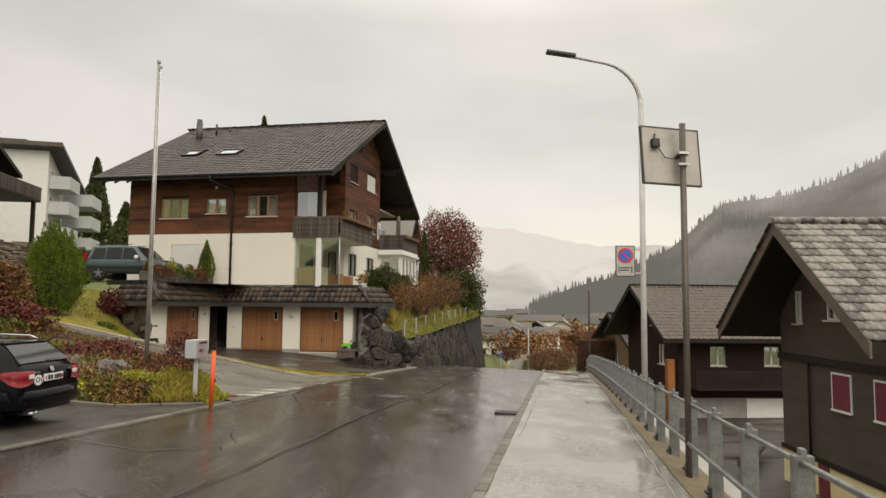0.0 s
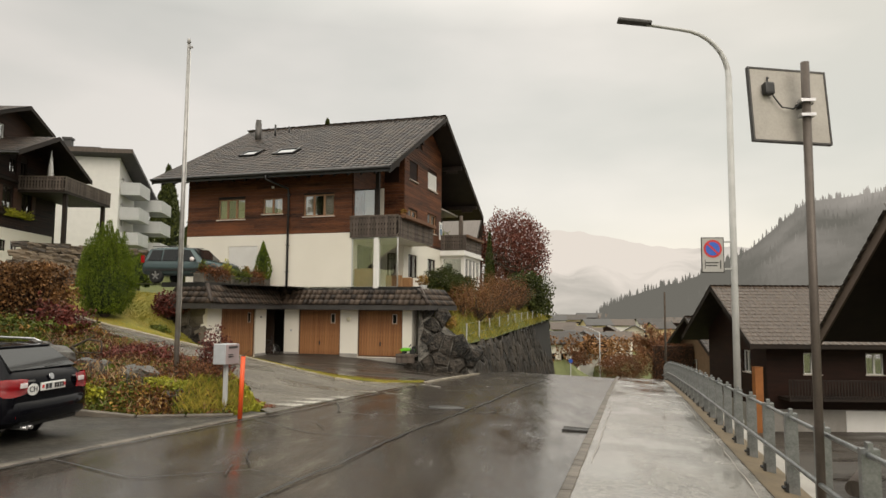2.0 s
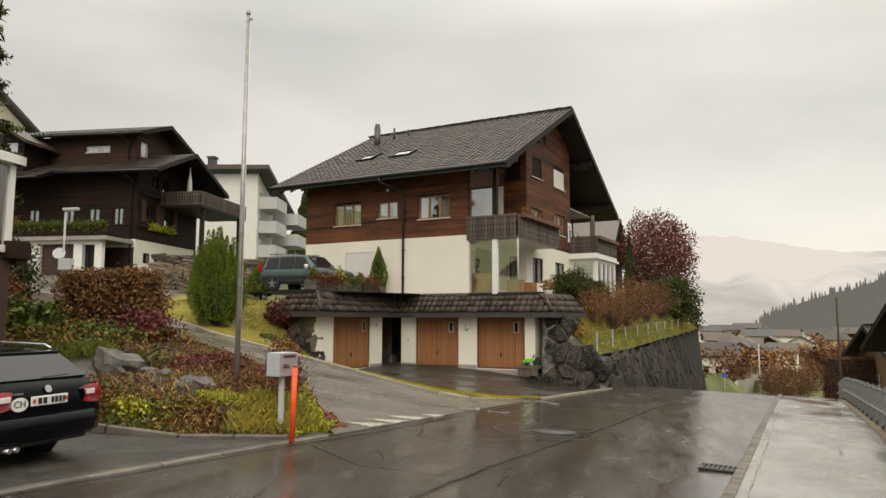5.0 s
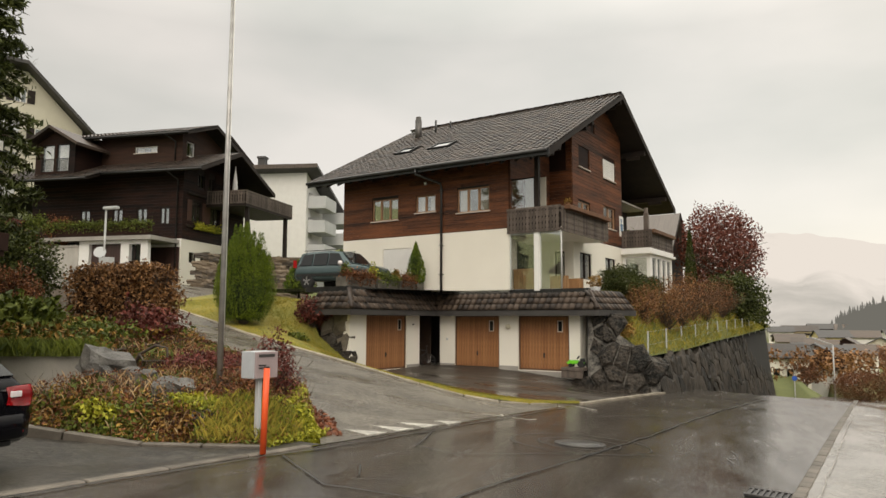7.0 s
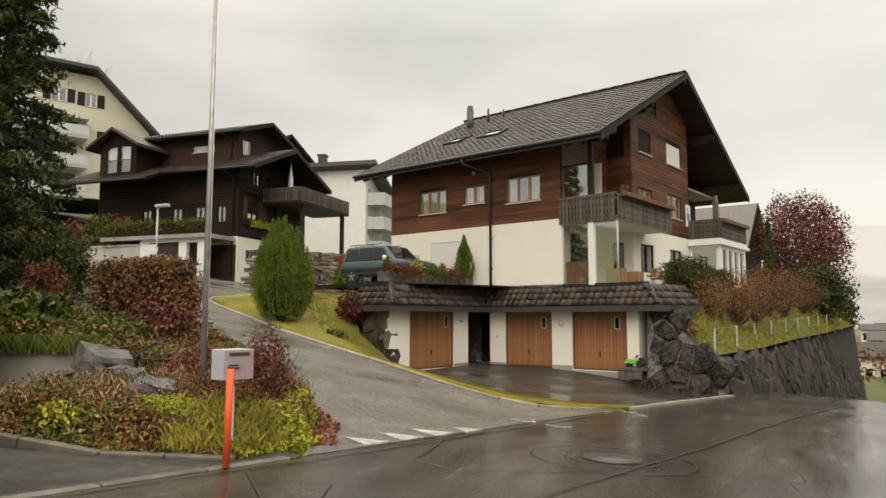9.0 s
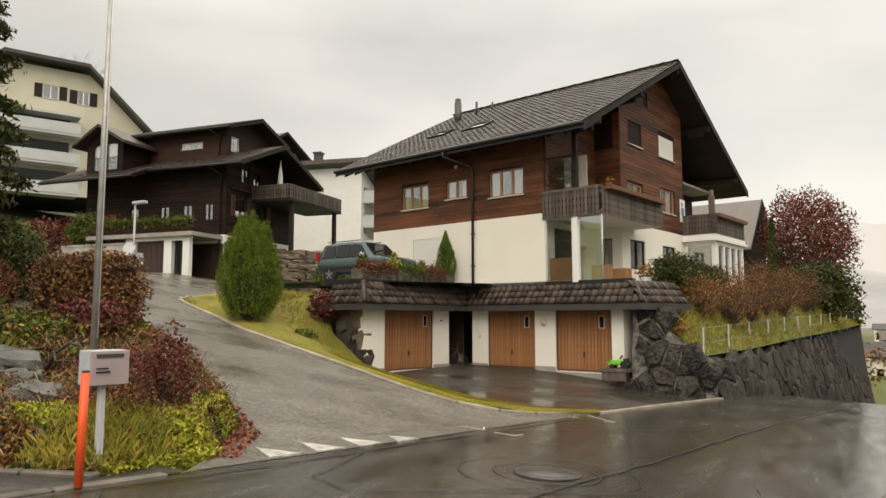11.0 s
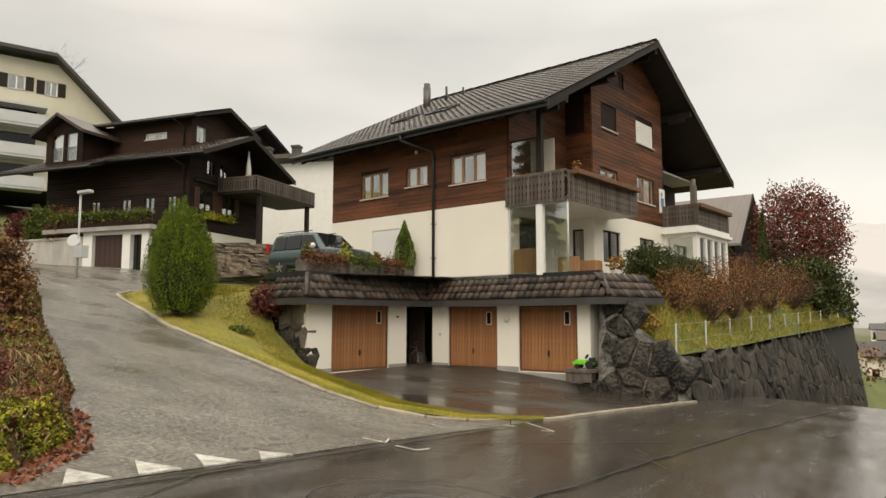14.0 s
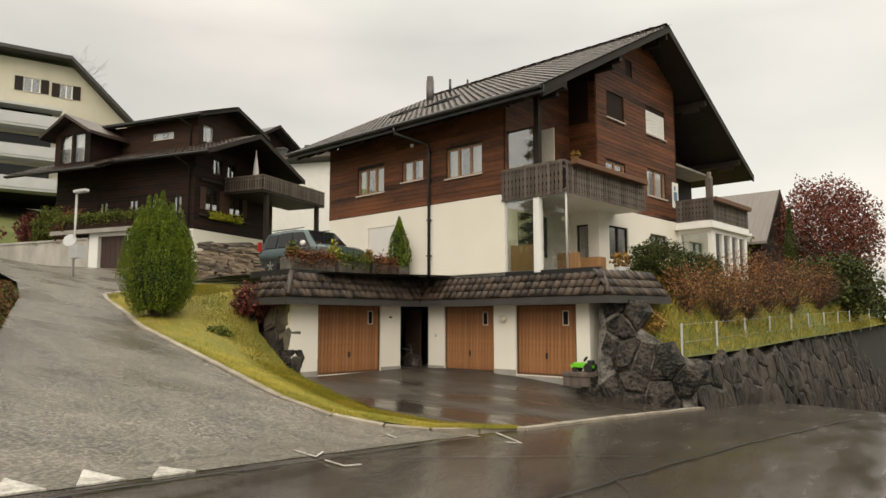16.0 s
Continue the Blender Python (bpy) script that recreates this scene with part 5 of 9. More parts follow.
prism(bm, [(-6.9, -1.9, 12.95), (-9.2, -1.9, 14.25), (-9.2, -1.9, 14.45), (-6.9, -1.9, 13.15)], (0, 6, 0))
part("dormer_roof", bm, TILE, chalet)
# balcony on the gable side
part("balcony_floor", boxes((0.0, 3.1, 2.6, 9.6, 9.2, 9.4)), DARKWOOD, chalet)
balcony_front(chalet, pose(0.05, 2.6, 9.35), 3.05, 0.95, 0.2)
balcony_front(chalet, pose(3.1, 2.6, 9.35, 0, 0, 90), 7.0, 0.95, 0.2)
for v in (3.2, 8.9):
    part("post", boxes((2.7, 2.95, v, v + 0.25, 4.2, 9.2)), DARKWOOD, chalet)
bm = B()
lathe(bm, [(0.05, 10.3), (0.2, 10.5), (0.16, 11.2), (0.05, 12.0), (0.03, 12.3)], 10, pose(1.4, 4.0, 0))
part("folded_parasol", bm, WHITE, chalet, "folded white parasol")
# garage terrace
GZ = 4.05
gv = -2.6
bm = B()
wall_cells(bm, -5.6, -0.55, GZ - 0.6, 6.35, 0, 0.3, [(-4.85, -2.5, GZ - 0.1, 6.15), (-1.9, -1.05, GZ - 0.1, 6.1)], pose(0, gv, 0))
gt = part("garage_wall", bm, WHITE, chalet)
reddoor = mat("red_brown_door", (0.060, 0.029, 0.024), (0.036, 0.018, 0.015), scale=3, rough=0.5, stretch=(6, 6, 0.3))
for a, b, v in ((-4.85, -2.5, gv + 0.25), (-2.9, -0.1, -0.06)):
    dr_ = part("garage_door", boxes((a, b, v, v + 0.05, GZ - 0.4, 6.15)), reddoor, chalet, "dark red-brown garage door")
    for k in range(6):
        x = a + (b - a) * (k + 0.5) / 6
        part("board", boxes((x - (b - a) / 12 + 0.012, x + (b - a) / 12 - 0.012, v - 0.018, v, GZ - 0.1, 6.1)), reddoor, dr_)
part("lintel", boxes((-3.0, -0.02, -0.05, 0.0, 6.15, 6.7)), WHITE, chalet)
part("entrance", boxes((-1.9, -1.05, gv + 0.30, gv + 0.35, GZ - 0.1, 6.1)), CARGLASS, chalet)
part("entrance_leaf", boxes((-1.72, -1.62, gv + 0.24, gv + 0.29, GZ, 6.0), (-1.3, -1.2, gv + 0.24, gv + 0.29, GZ, 6.0)), DARKWOOD, chalet)
part("terrace_slab", boxes((-8.6, -0.1, gv - 0.35, 0.02, 6.35, 6.6)), CONCRETE, chalet)
part("planter", boxes((-8.4, -0.3, gv - 0.3, gv - 0.05, 6.6, 7.35)), DARKBOARD, chalet)
rng_ = np.random.default_rng(4)
pts = np.column_stack([rng_.uniform(-8.2, -0.2, 5200), rng_.normal(gv - 0.22, 0.16, 5200), 7.3 + np.abs(rng_.normal(0, 0.16, 5200)) - 0.55 * rng_.random(5200) ** 2])
part("trailing_plant", leaves("plants", pts, 0.06, 7), LF_GREEN, chalet, "yellow green plants trailing over the planter")
pts = np.column_stack([rng_.normal(0.15, 0.15, 1400), rng_.uniform(1.2, 4.2, 1400), 7.5 + np.abs(rng_.normal(0, 0.2, 1400))])
tagged(part("window_plant", leaves("plants", pts, 0.07, 8), LF_LIME, chalet), kind="stuff")
bm = boxes((-18.0, -5.62, gv - 0.02, gv + 0.28, GZ - 0.8, 6.0), (-18.0, -5.62, gv - 0.08, gv + 0.34, 6.0, 6.12))
part("yard_wall", bm, mat("pale_yard_concrete", (0.50, 0.475, 0.43), (0.24, 0.225, 0.20), scale=0.9, rough=0.8, fine=40, bump=0.2, stretch=(1.6, 1.6, 0.5)), chalet, "stained pale concrete yard wall")
part("raised_ground", boxes((-18.0, -9.7, gv + 0.34, 0.0, 4.0, 6.05)), SOIL, chalet)
bm = B()
prism(bm, [(-12.0, gv - 1.5, 3.6), (-7.0, gv - 1.5, 3.6), (-7.0, gv - 1.5, 3.95), (-12.0, gv - 1.5, 4.85)], (0, 0.2, 0))
part("ramp_parapet", bm, DARKWOOD, chalet, "dark boarded parapet of the cellar ramp")
part("gate_post", boxes((-12.9, -12.4, gv - 1.6, gv - 1.1, 3.6, 6.0)), WHITE, chalet, "white gate post")

# white apartment block behind, with a roof falling away to the back
apart = thing("apartment_house", "white rendered apartment house with stacked balconies", "house", pose(-35.3, 61.7, 4.3, 0, 0, 15))
AS = pose(0, 0, 0, 0, 0, 90)
aw = [(-4.6, -3.8, 7.6, 8.7)]
sw = [(0.7, 1.9, 7.1, 9.3), (0.7, 1.9, 4.8, 6.9), (5.6, 6.9, 6.2, 7.9), (5.6, 6.9, 4.1, 5.8)]
bm = B()
wall_cells(bm, -13, 0, 2.6, 11.0, 0, 0.3, aw)
wall_cells(bm, 0.3, 10, 2.6, 8.1, 0, 0.3, [w for w in sw if w[3] < 8.1], AS)
wall_cells(bm, 0.3, 4.0, 8.1, 9.6, 0, 0.3, [(0.7, 1.9, 8.1, 9.3)], AS)
prism(bm, [(-0.28, 0.3, 9.6), (-0.28, 4.0, 9.6), (-0.28, 0.3, 10.9)], (0.26, 0, 0))
prism(bm, [(-0.28, 4.0, 8.1), (-0.28, 9.0, 8.1), (-0.28, 4.0, 9.6)], (0.26, 0, 0))
part("wall", bm, WHITE, apart)
part("plinth_wall", boxes((-13.02, 0.02, -0.02, 10, -1.5, 2.6)), GREYPALE, apart, "grey rendered plinth")
for a, b, c, d in aw:
    window(apart, pose(a, 0, c), b - a, d - c, 1, frame_mat=WHITE)
for a, b, c, d in sw:
    window(apart, AS @ pose(a, 0, c), b - a, d - c, 2, frame_mat=WHITE, sill=False)
bm = B()
prism(bm, [(-14, -1.0, 11.25), (-14, 11.0, 7.65), (-14, 11.0, 7.9), (-14, -1.0, 11.55)], (15.3, 0, 0))
ar_ = part("roof", bm, FASCIA, apart, "flat dark roof with wide eaves")
part("fascia", boxes((-14, 1.32, -1.05, -1.0, 11.2, 11.58)), GREYWOOD, ar_)
bm = boxes((-9.5, -3.2, 3.2, 8.5, 9.0, 12.2))
part("roof_storey", bm, DARKBOARD, apart)
part("roof_storey_cover", boxes((-10.1, -2.6, 2.6, 9, 12.2, 12.45)), FASCIA, apart)
for x in (-8.6, -5.6):
    part("chimney", boxes((x, x + 0.7, 1.8, 2.5, 10.2, 12.9), (x - 0.08, x + 0.78, 1.72, 2.58, 12.9, 13.1)), FASCIA, apart)
for ya, yb, xo, levels in ((0.5, 4.2, 1.7, (8.3, 6.0, 3.7)), (5.2, 9.4, 2.6, (7.4, 5.3, 3.2))):
    for z in levels:
        part("balcony", boxes((0.02, xo, ya, yb, z - 0.65, z - 0.45), (xo - 0.1, xo, ya, yb, z - 0.45, z + 0.5), (0.02, xo - 0.1, ya, ya + 0.1, z - 0.45, z + 0.5), (0.02, xo - 0.1, yb - 0.1, yb, z - 0.45, z + 0.5)), GREYPALE, apart, "grey concrete balcony")

# cream apartment house with long balconies
cream = thing("apartment_house", "cream rendered apartment house with grey balcony bands", "house", pose(-55.8, 45.4, 11.9, 0, 0, 66))
# gable front along x, y inward; half-hipped top
cwn = [(-1.2, 0.0, 8.3, 9.5), (1.5, 2.4, 8.2, 9.4), (3.2, 4.2, 4.9, 6.1), (5.0, 6.0, 4.9, 6.1), (4.0, 4.5, 7.0, 7.5)]
bm = B()
wall_cells(bm, -9, 7, 0, 6.6, 0, 0.3, [w for w in cwn if w[3] < 6.6])
wall_cells(bm, -3.6, 2.4, 6.6, 11.0, 0, 0.3, [w for w in cwn if w[2] > 8])
prism(bm, [(2.4, 0, 6.6), (7, 0, 6.6), (2.4, 0, 11.0)], (0, 0.3, 0))
prism(bm, [(-3.6, 0, 6.6), (-9, 0, 6.6), (-3.6, 0, 11.0)], (0, 0.3, 0))
box(bm, 6.7, 7, 0.3, 12, 0, 6.6)
part("wall", bm, CREAM, cream)
# dark blocks painted as the shade behind the cream house's windows
part("dark_inside", boxes((-8.5, 6.5, 0.6, 11, 0, 6.4), (-3.4, 2.2, 0.6, 3, 6.4, 10.8)), ROOMSHADE, cream)
for a, b, c, d in cwn:
    if b - a > 0.6:
        w_ = window(cream, pose(a, 0, c), b - a, d - c, 2, frame_mat=WHITE)
        for x in (a - 0.65, b + 0.05):
            part("shutter", boxes((x, x + 0.6, -0.05, -0.005, c, d)), DARKWOOD, w_)
bm = B()
prism(bm, [(2.1, -1.2, 11.35), (8.2, -1.2, 5.6), (8.2, -1.2, 5.9), (2.1, -1.2, 11.7)], (0, 14, 0))
prism(bm, [(-4.2, -1.2, 11.35), (-10.2, -1.2, 5.6), (-10.2, -1.2, 5.9), (-4.2, -1.2, 11.7)], (0, 14, 0))
prism(bm, [(-4.2, -1.2, 11.35), (2.1, -1.2, 11.35), (2.1, 12.0, 11.4), (-4.2, 12.0, 11.4)], (0, 0, 0.3))
part("roof", bm, FASCIA, cream, "dark half-hipped roof")
for z in (-1.0, 1.6, 4.2):
    part("balcony", boxes((-9.5, 1.6, -1.7, -0.02, z + 0.7, z + 0.9), (-9.5, 1.6, -1.75, -1.65, z + 0.9, z + 1.8)), GREYPALE, cream, "grey concrete balcony band")
    part("dark_glazing", boxes((-8.5, 1.0, -0.05, 0.0, z + 1.9, z + 3.0)), CARGLASS, cream)
part("balcony", boxes((-9.5, 1.6, -1.7, -0.02, 6.6, 6.8)), GREYPALE, cream)
gable_house("barn", "dark roofed house behind the chalet", pose(-50, 58, 12.2, 0, 0, 0), 8, 9, 5, 2.6, 1.0, DARKBOARD, FASCIA, 0, None, [], tile=False)

# brown house beside the parking strip with a white bay
bh = thing("bay_house", "brown timber house with a white framed glazed bay", "house", pose(-10.72, 14.62, 0, 0, 0, 6))
bm = B()
wall_cells(bm, -6.0, 0.0, -0.6, 2.75, 0, 0.25, [(-4.4, -3.2, 1.2, 2.3)], pose(0, 0, 0, 0, 0, 90))
box(bm, -8, -0.25, -6.0, -5.75, -0.6, 4.6)
box(bm, -8, -0.25, -0.25, 0.0, -0.6, 4.6)
part("wall", bm, mat("red_brown_boards", (0.075, 0.028, 0.02), (0.035, 0.016, 0.012), scale=1, rough=0.6, stretch=(4, 4, 0.4), fine=16), bh)
bm = B()
for a in (-5.9, -4.9, -3.9, -2.9, -1.9, -0.95, -0.12):
    box(bm, -0.1, 0.0, a, a + 0.12, 2.75, 4.35)
box(bm, -0.12, 0.06, -6.0, 0.05, 2.65, 2.78)
box(bm, -0.12, 0.12, -6.0, 0.1, 4.3, 4.46)
for a in (-0.9, -1.8):
    box(bm, a, a + 0.12, -0.1, 0.0, 2.75, 4.35)
box(bm, -2.0, 0.06, -0.12, 0.06, 2.65, 2.78)
box(bm, -2.0, 0.12, -0.12, 0.1, 4.3, 4.46)
bay = part("bay_window", bm, WHITE, bh, "white framed glazed bay")
sp = part("pane", boxes((-0.06, -0.05, -5.9, -0.1, 2.78, 4.3), (-1.9, -0.1, -0.06, -0.05, 2.78, 4.3)), GLASS, bay)
bm = B()
prism(bm, [(0.10, -6.2, 4.40), (0.10, 0.1, 4.40), (-2.2, 0.1, 5.1), (-2.2, -6.2, 5.1)], (0, 0, 0.07))
part("bay_roof", bm, WHITE, bay)
bm = B()
prism(bm, [(-1.2, -7, 5.0), (-1.2, 0.9, 5.0), (-5.5, 0.9, 7.2), (-5.5, -7, 7.2)], (0, 0, 0.2))
prism(bm, [(-9.8, -7, 5.0), (-9.8, 0.9, 5.0), (-5.5, 0.9, 7.2), (-5.5, -7, 7.2)], (0, 0, 0.2))
part("roof", bm, TILE, bh)
part("terrace_parapet", boxes((-2.4, 0.12, 0.02, 0.26, 2.45, 2.62), (0.02, 0.16, -0.2, 0.30, 2.55, 2.86), (-2.4, 0.02, 0.18, 0.30, 2.55, 2.86)), DARKBOARD, bh, "dark boarded terrace parapet")
part("upper_wall", boxes((-8, -2.2, -5.75, -0.25, 4.4, 5.3)), DARKBOARD, bh)

# houses below the railing
rh = thing("timber_house", "smoke dark timber house with a pale tiled roof below the road", "house", pose(11.4, 20.7, -3.9, 0, 0, -92))
# local x runs along the gable wall, y away from the road
rwin = [(-0.25, 0.65, 5.25, 6.2), (-2.25, -1.7, 5.1, 6.15), (2.0, 2.5, 5.35, 5.75)]
shut2 = [(0.05, 1.0, 2.7, 3.69), (2.2, 3.1, 2.7, 3.69)]
bm = B()
wall_cells(bm, -3.3, 3.6, 1.0, 5.0, 0.03, 0.3, shut2)
box(bm, -3.3, -3.0, 0.3, 10, 1.0, 5.0)
box(bm, 3.3, 3.6, 0.3, 10, 1.0, 5.0)
box(bm, -3.3, 3.6, 9.7, 10, 1.0, 5.0)
part("wall", bm, SMOKEW, rh)
bm = B()
wall_cells(bm, -3.3, 3.6, 5.0, 5.3, 0.02, 0.3, rwin)
wall_cells(bm, -2.5, 2.6, 5.3, 6.25, 0.02, 0.3, rwin)
for p in ([(-3.3, 5.3), (-2.5, 5.3), (-2.5, 6.1)], [(3.6, 5.3), (2.6, 5.3), (2.6, 6.1)], [(-2.45, 6.25), (2.5, 6.25), (0, 7.8)]):
    prism(bm, [(x, 0.03, z) for x, z in p], (0, 0.25, 0))
part("gable_wall", bm, SMOKEW, rh)
part("plinth_wall", boxes((-3.3, 3.6, 0.0, 10, -0.5, 1.0)), YELLOWW, rh, "pale yellow rendered base wall")
part("beam", boxes((-3.35, 3.65, -0.08, 0.03, 3.92, 4.1)), DARKWOOD, rh)
part("beam", boxes((-3.35, 3.65, -0.05, 0.03, 0.95, 1.1)), DARKWOOD, rh)
part("downpipe", bar((-1.3, -0.05, 1.0), (-1.3, -0.05, 3.9), 0.04, 8), DARKWOOD, rh)
for a, b, c, d in rwin:
    window(rh, pose(a, 0, c), b - a, d - c, 2, frame_mat=WHITE, curtain=CURTAIN)
for a, b, c, d in shut2:
    sh = part("shutter", bevel(boxes((a, b, -0.02, 0.06, c, d)), 0.01, 1), MAROON, rh, "closed maroon window shutter")
    part("frame", boxes((a - 0.05, a, -0.015, 0.05, c - 0.05, d + 0.05), (b, b + 0.05, -0.015, 0.05, c - 0.05, d + 0.05), (a, b, -0.015, 0.05, d, d + 0.05), (a - 0.04, b + 0.04, -0.06, 0.05, c - 0.06, c)), WHITE, sh)
part("cellar_door", boxes((-0.9, -0.3, -0.04, 0.0, -0.4, 0.95)), MAROON, rh)
rs = 0.69
bm = B()
for sgn in (-1, 1):
    prism(bm, [(sgn * 4.75, -1.5, 8.10 - 4.75 * rs), (0, -1.5, 8.10), (0, -1.5, 7.85), (sgn * 4.75, -1.5, 7.85 - 4.75 * rs)], (0, 12.5, 0))
rroof = part("roof", bm, DARKWOOD, rh, "roof of pale weathered tiles")
brown_barge = mat("brown_bargeboard", (0.14, 0.10, 0.08), (0.09, 0.065, 0.05), scale=2, rough=0.6)
for sgn in (-1, 1):
    bm = B()
    prism(bm, [(sgn * 4.8, -1.56, 8.15 - 4.8 * rs), (0, -1.56, 8.15), (0, -1.56, 7.77), (sgn * 4.8, -1.56, 7.77 - 4.8 * rs)], (0, 0.06, 0))
    part("bargeboard", bm, brown_barge, rroof)
ra = math.degrees(math.atan(rs))
pale_me = tile_mesh("tile", 0.30, 0.44)
pale_me.materials.append(TILE_PALE)
mroof = pose(4.75, -1.55, 8.12 - 4.75 * rs, 0, 0, 90) @ pose(0, 0, 0, ra, 0, 0)
rl = 4.75 * math.hypot(1, rs)
count = 0
for r in range(int(rl / 0.38), -1, -1):
    for c in range(0, 17):
        if count < 290:
            o = part("tile", pale_me, None, rroof)
            o.matrix_local = mroof @ pose((c + 0.5) * 0.30, r * 0.38, rng.uniform(0, 0.006))
            count += 1
tiled("roof_tiles", mroof @ Matrix.Translation((17 * 0.30, 0, 0)), 12.5 - 5.1, rl + 0.2, TILE_PALE, rroof, w=0.30, pitch=0.38)
tiled("roof_tiles", pose(-4.75, 10.95, 8.12 - 4.75 * rs, 0, 0, -90) @ pose(0, 0, 0, ra, 0, 0), 12.5, rl, TILE_PALE, rroof, w=0.30, pitch=0.38)
for i in range(32):
    bm = B()
    tube(bm, [(0, -1.55 + i * 0.39, 8.17), (0, -1.14 + i * 0.39, 8.19)], 0.12, 8)
    part("ridge_tile", bm, TILE_PALE, rroof)

rh2 = gable_house("timber_house", "brown timber house with a dark ribbed roof below the road", pose(17.5, 41.5, -4.6, 0, 0, 98), 9.5, 8.5, 5.1, 2.4, 1.3, DARKBOARD, TILE_OB, 1.2, CONCRETE,
                  [("front", 0.8, 3.0, 0.9, 1.1), ("front", -2.4, 3.0, 0.9, 1.1), ("left", -4.0, 5.2, 0.5, 0.8), ("left", -2.5, 2.9, 1.0, 1.2)])
rh2.matrix_world = pose(18.2, 40.6, -4.6, 0, 0, 4)
part("balcony", boxes((-4.2, 4.6, -1.25, 0.0, 1.75, 1.9), (-4.2, 4.6, -1.25, -1.2, 2.75, 2.82)), DARKWOOD, rh2)
bal_ = part("balustrade", boxes((-4.2, 4.6, -1.255, -1.195, 1.93, 1.99)), DARKWOOD, rh2)
for k in range(58):
    part("slat", boxes((-4.2 + k * 0.152, -4.2 + k * 0.152 + 0.08, -1.24, -1.21, 1.9, 2.75)), DARKWOOD, bal_)
part("garage_panel", boxes((-0.8, 2.6, -0.06, -0.03, -0.3, 1.15)), WHITE, rh2)
part("skylight", boxes((1.5, 2.3, 1.4, 2.2, 6.0, 6.4)), RIM, rh2)
part("gate_post", boxes((-5.6, -5.2, -0.6, -0.2, 0.0, 3.4)), mat("orange_timber", (0.36, 0.13, 0.035), (0.24, 0.085, 0.02), rough=0.5), rh2, "orange brown timber post")
gable_house("timber_house", "small brown house by the bend", pose(18.6, 57.5, -5.2, 0, 0, 8), 6, 7, 4.2, 2.0, 1.0, mat("ochre_wall", (0.26, 0.16, 0.09), (0.18, 0.11, 0.06), rough=0.8), TILE, 0.5, WHITE, [("left", -4, 2.0, 0.9, 1.0)])
lower = sheet("lower_yard", [(3.6, 2, -3.75), (4.8, 10, -3.8), (6.6, 20, -3.9), (8.4, 30, -4.3), (10, 42, -4.6)], [(12.0, 2, -3.7), (12.5, 10, -3.75), (13, 20, -3.85), (18, 30, -4.2), (26, 42, -4.5)], YARDM, 6)
tagged(lower, "wet asphalt yard below the railing", "yard", kind="structure")

gable_house("barn", "weathered timber barn with a grey ribbed roof behind the house", pose(-7.3, 73.8, 2.0, 0, 0, -10), 6.4, 6.5, 5.8, 3.7, 0.7, DARKBOARD, mat("grey_ribbed_roof", (0.20, 0.175, 0.16), (0.12, 0.105, 0.095), scale=1.5, rough=0.6, stretch=(9, 0.4, 0.4)), 0, None, [], tile=False)

# ---- stone walls ----
def stone_mesh(seed, sharp=0.84):
    """A rough block about one metre across."""
    bm = B()
    bmesh.ops.create_cube(bm, size=1.0)
    bmesh.ops.subdivide_edges(bm, edges=bm.edges, cuts=2, use_grid_fill=True)
    rs_ = random.Random(seed)
    off = Vector((seed * 7.3, seed * 1.7, 0))
    for v in bm.verts:
        n = v.co.normalized()
        v.co = v.co * sharp + n * 0.56 * (1 - sharp)
        v.co += n * 0.16 * noise.noise(v.co * 2.3 + off) + Vector((rs_.uniform(-0.06, 0.06), rs_.uniform(-0.06, 0.06), rs_.uniform(-0.06, 0.06)))
    me = bpy.data.meshes.new("stone")
    bm.to_mesh(me)
    bm.free()
    me.materials.append(ROCK)
    return me


STONES = [stone_mesh(i) for i in range(12)]
ROUND = [stone_mesh(30 + i, 0.62) for i in range(6)]
for me in ROUND:
    me.materials.clear()
    me.materials.append(ROCKB)


def put_stone(parent, m, size, me, name="stone"):
    o = part(name, me, None, parent)
    o.matrix_local = m @ Matrix.Diagonal((*size, 1))
    return o


def wall_top(y):
    return float(np.interp(y, [34, 36, 40, 46, 54, 61, 69], [-0.06, 0.0, 0.12, 0.32, 0.50, 0.70, 0.96]))


swall = thing("stone_wall", "dark wet dry-stone retaining wall along the road", "stone wall", kind="structure")
bm = B()
ss = [34.4, 37, 40, 44, 48, 52, 56, 61.5, 65, 68.8]
for a, b in zip(ss, ss[1:]):
    xa, xb = -1.2 + 0.166 * (a - 34.5), -1.2 + 0.166 * (b - 34.5)
    za, zb = road_z(*along(xa, a)) - 0.6, road_z(*along(xb, b)) - 0.6
    v = [bm.verts.new(p) for p in ((xa - 0.22, a, za), (xa - 0.80, a, wall_top(a) - 0.03), (xa - 1.6, a, wall_top(a) + 0.05), (xb - 0.22, b, zb), (xb - 0.80, b, wall_top(b) - 0.03), (xb - 1.6, b, wall_top(b) + 0.05))]
    bm.faces.new((v[0], v[3], v[4], v[1]))
    bm.faces.new((v[1], v[4], v[5], v[2]))
part("joint_filling", bm, MORTAR, swall)
rs_ = random.Random(8)


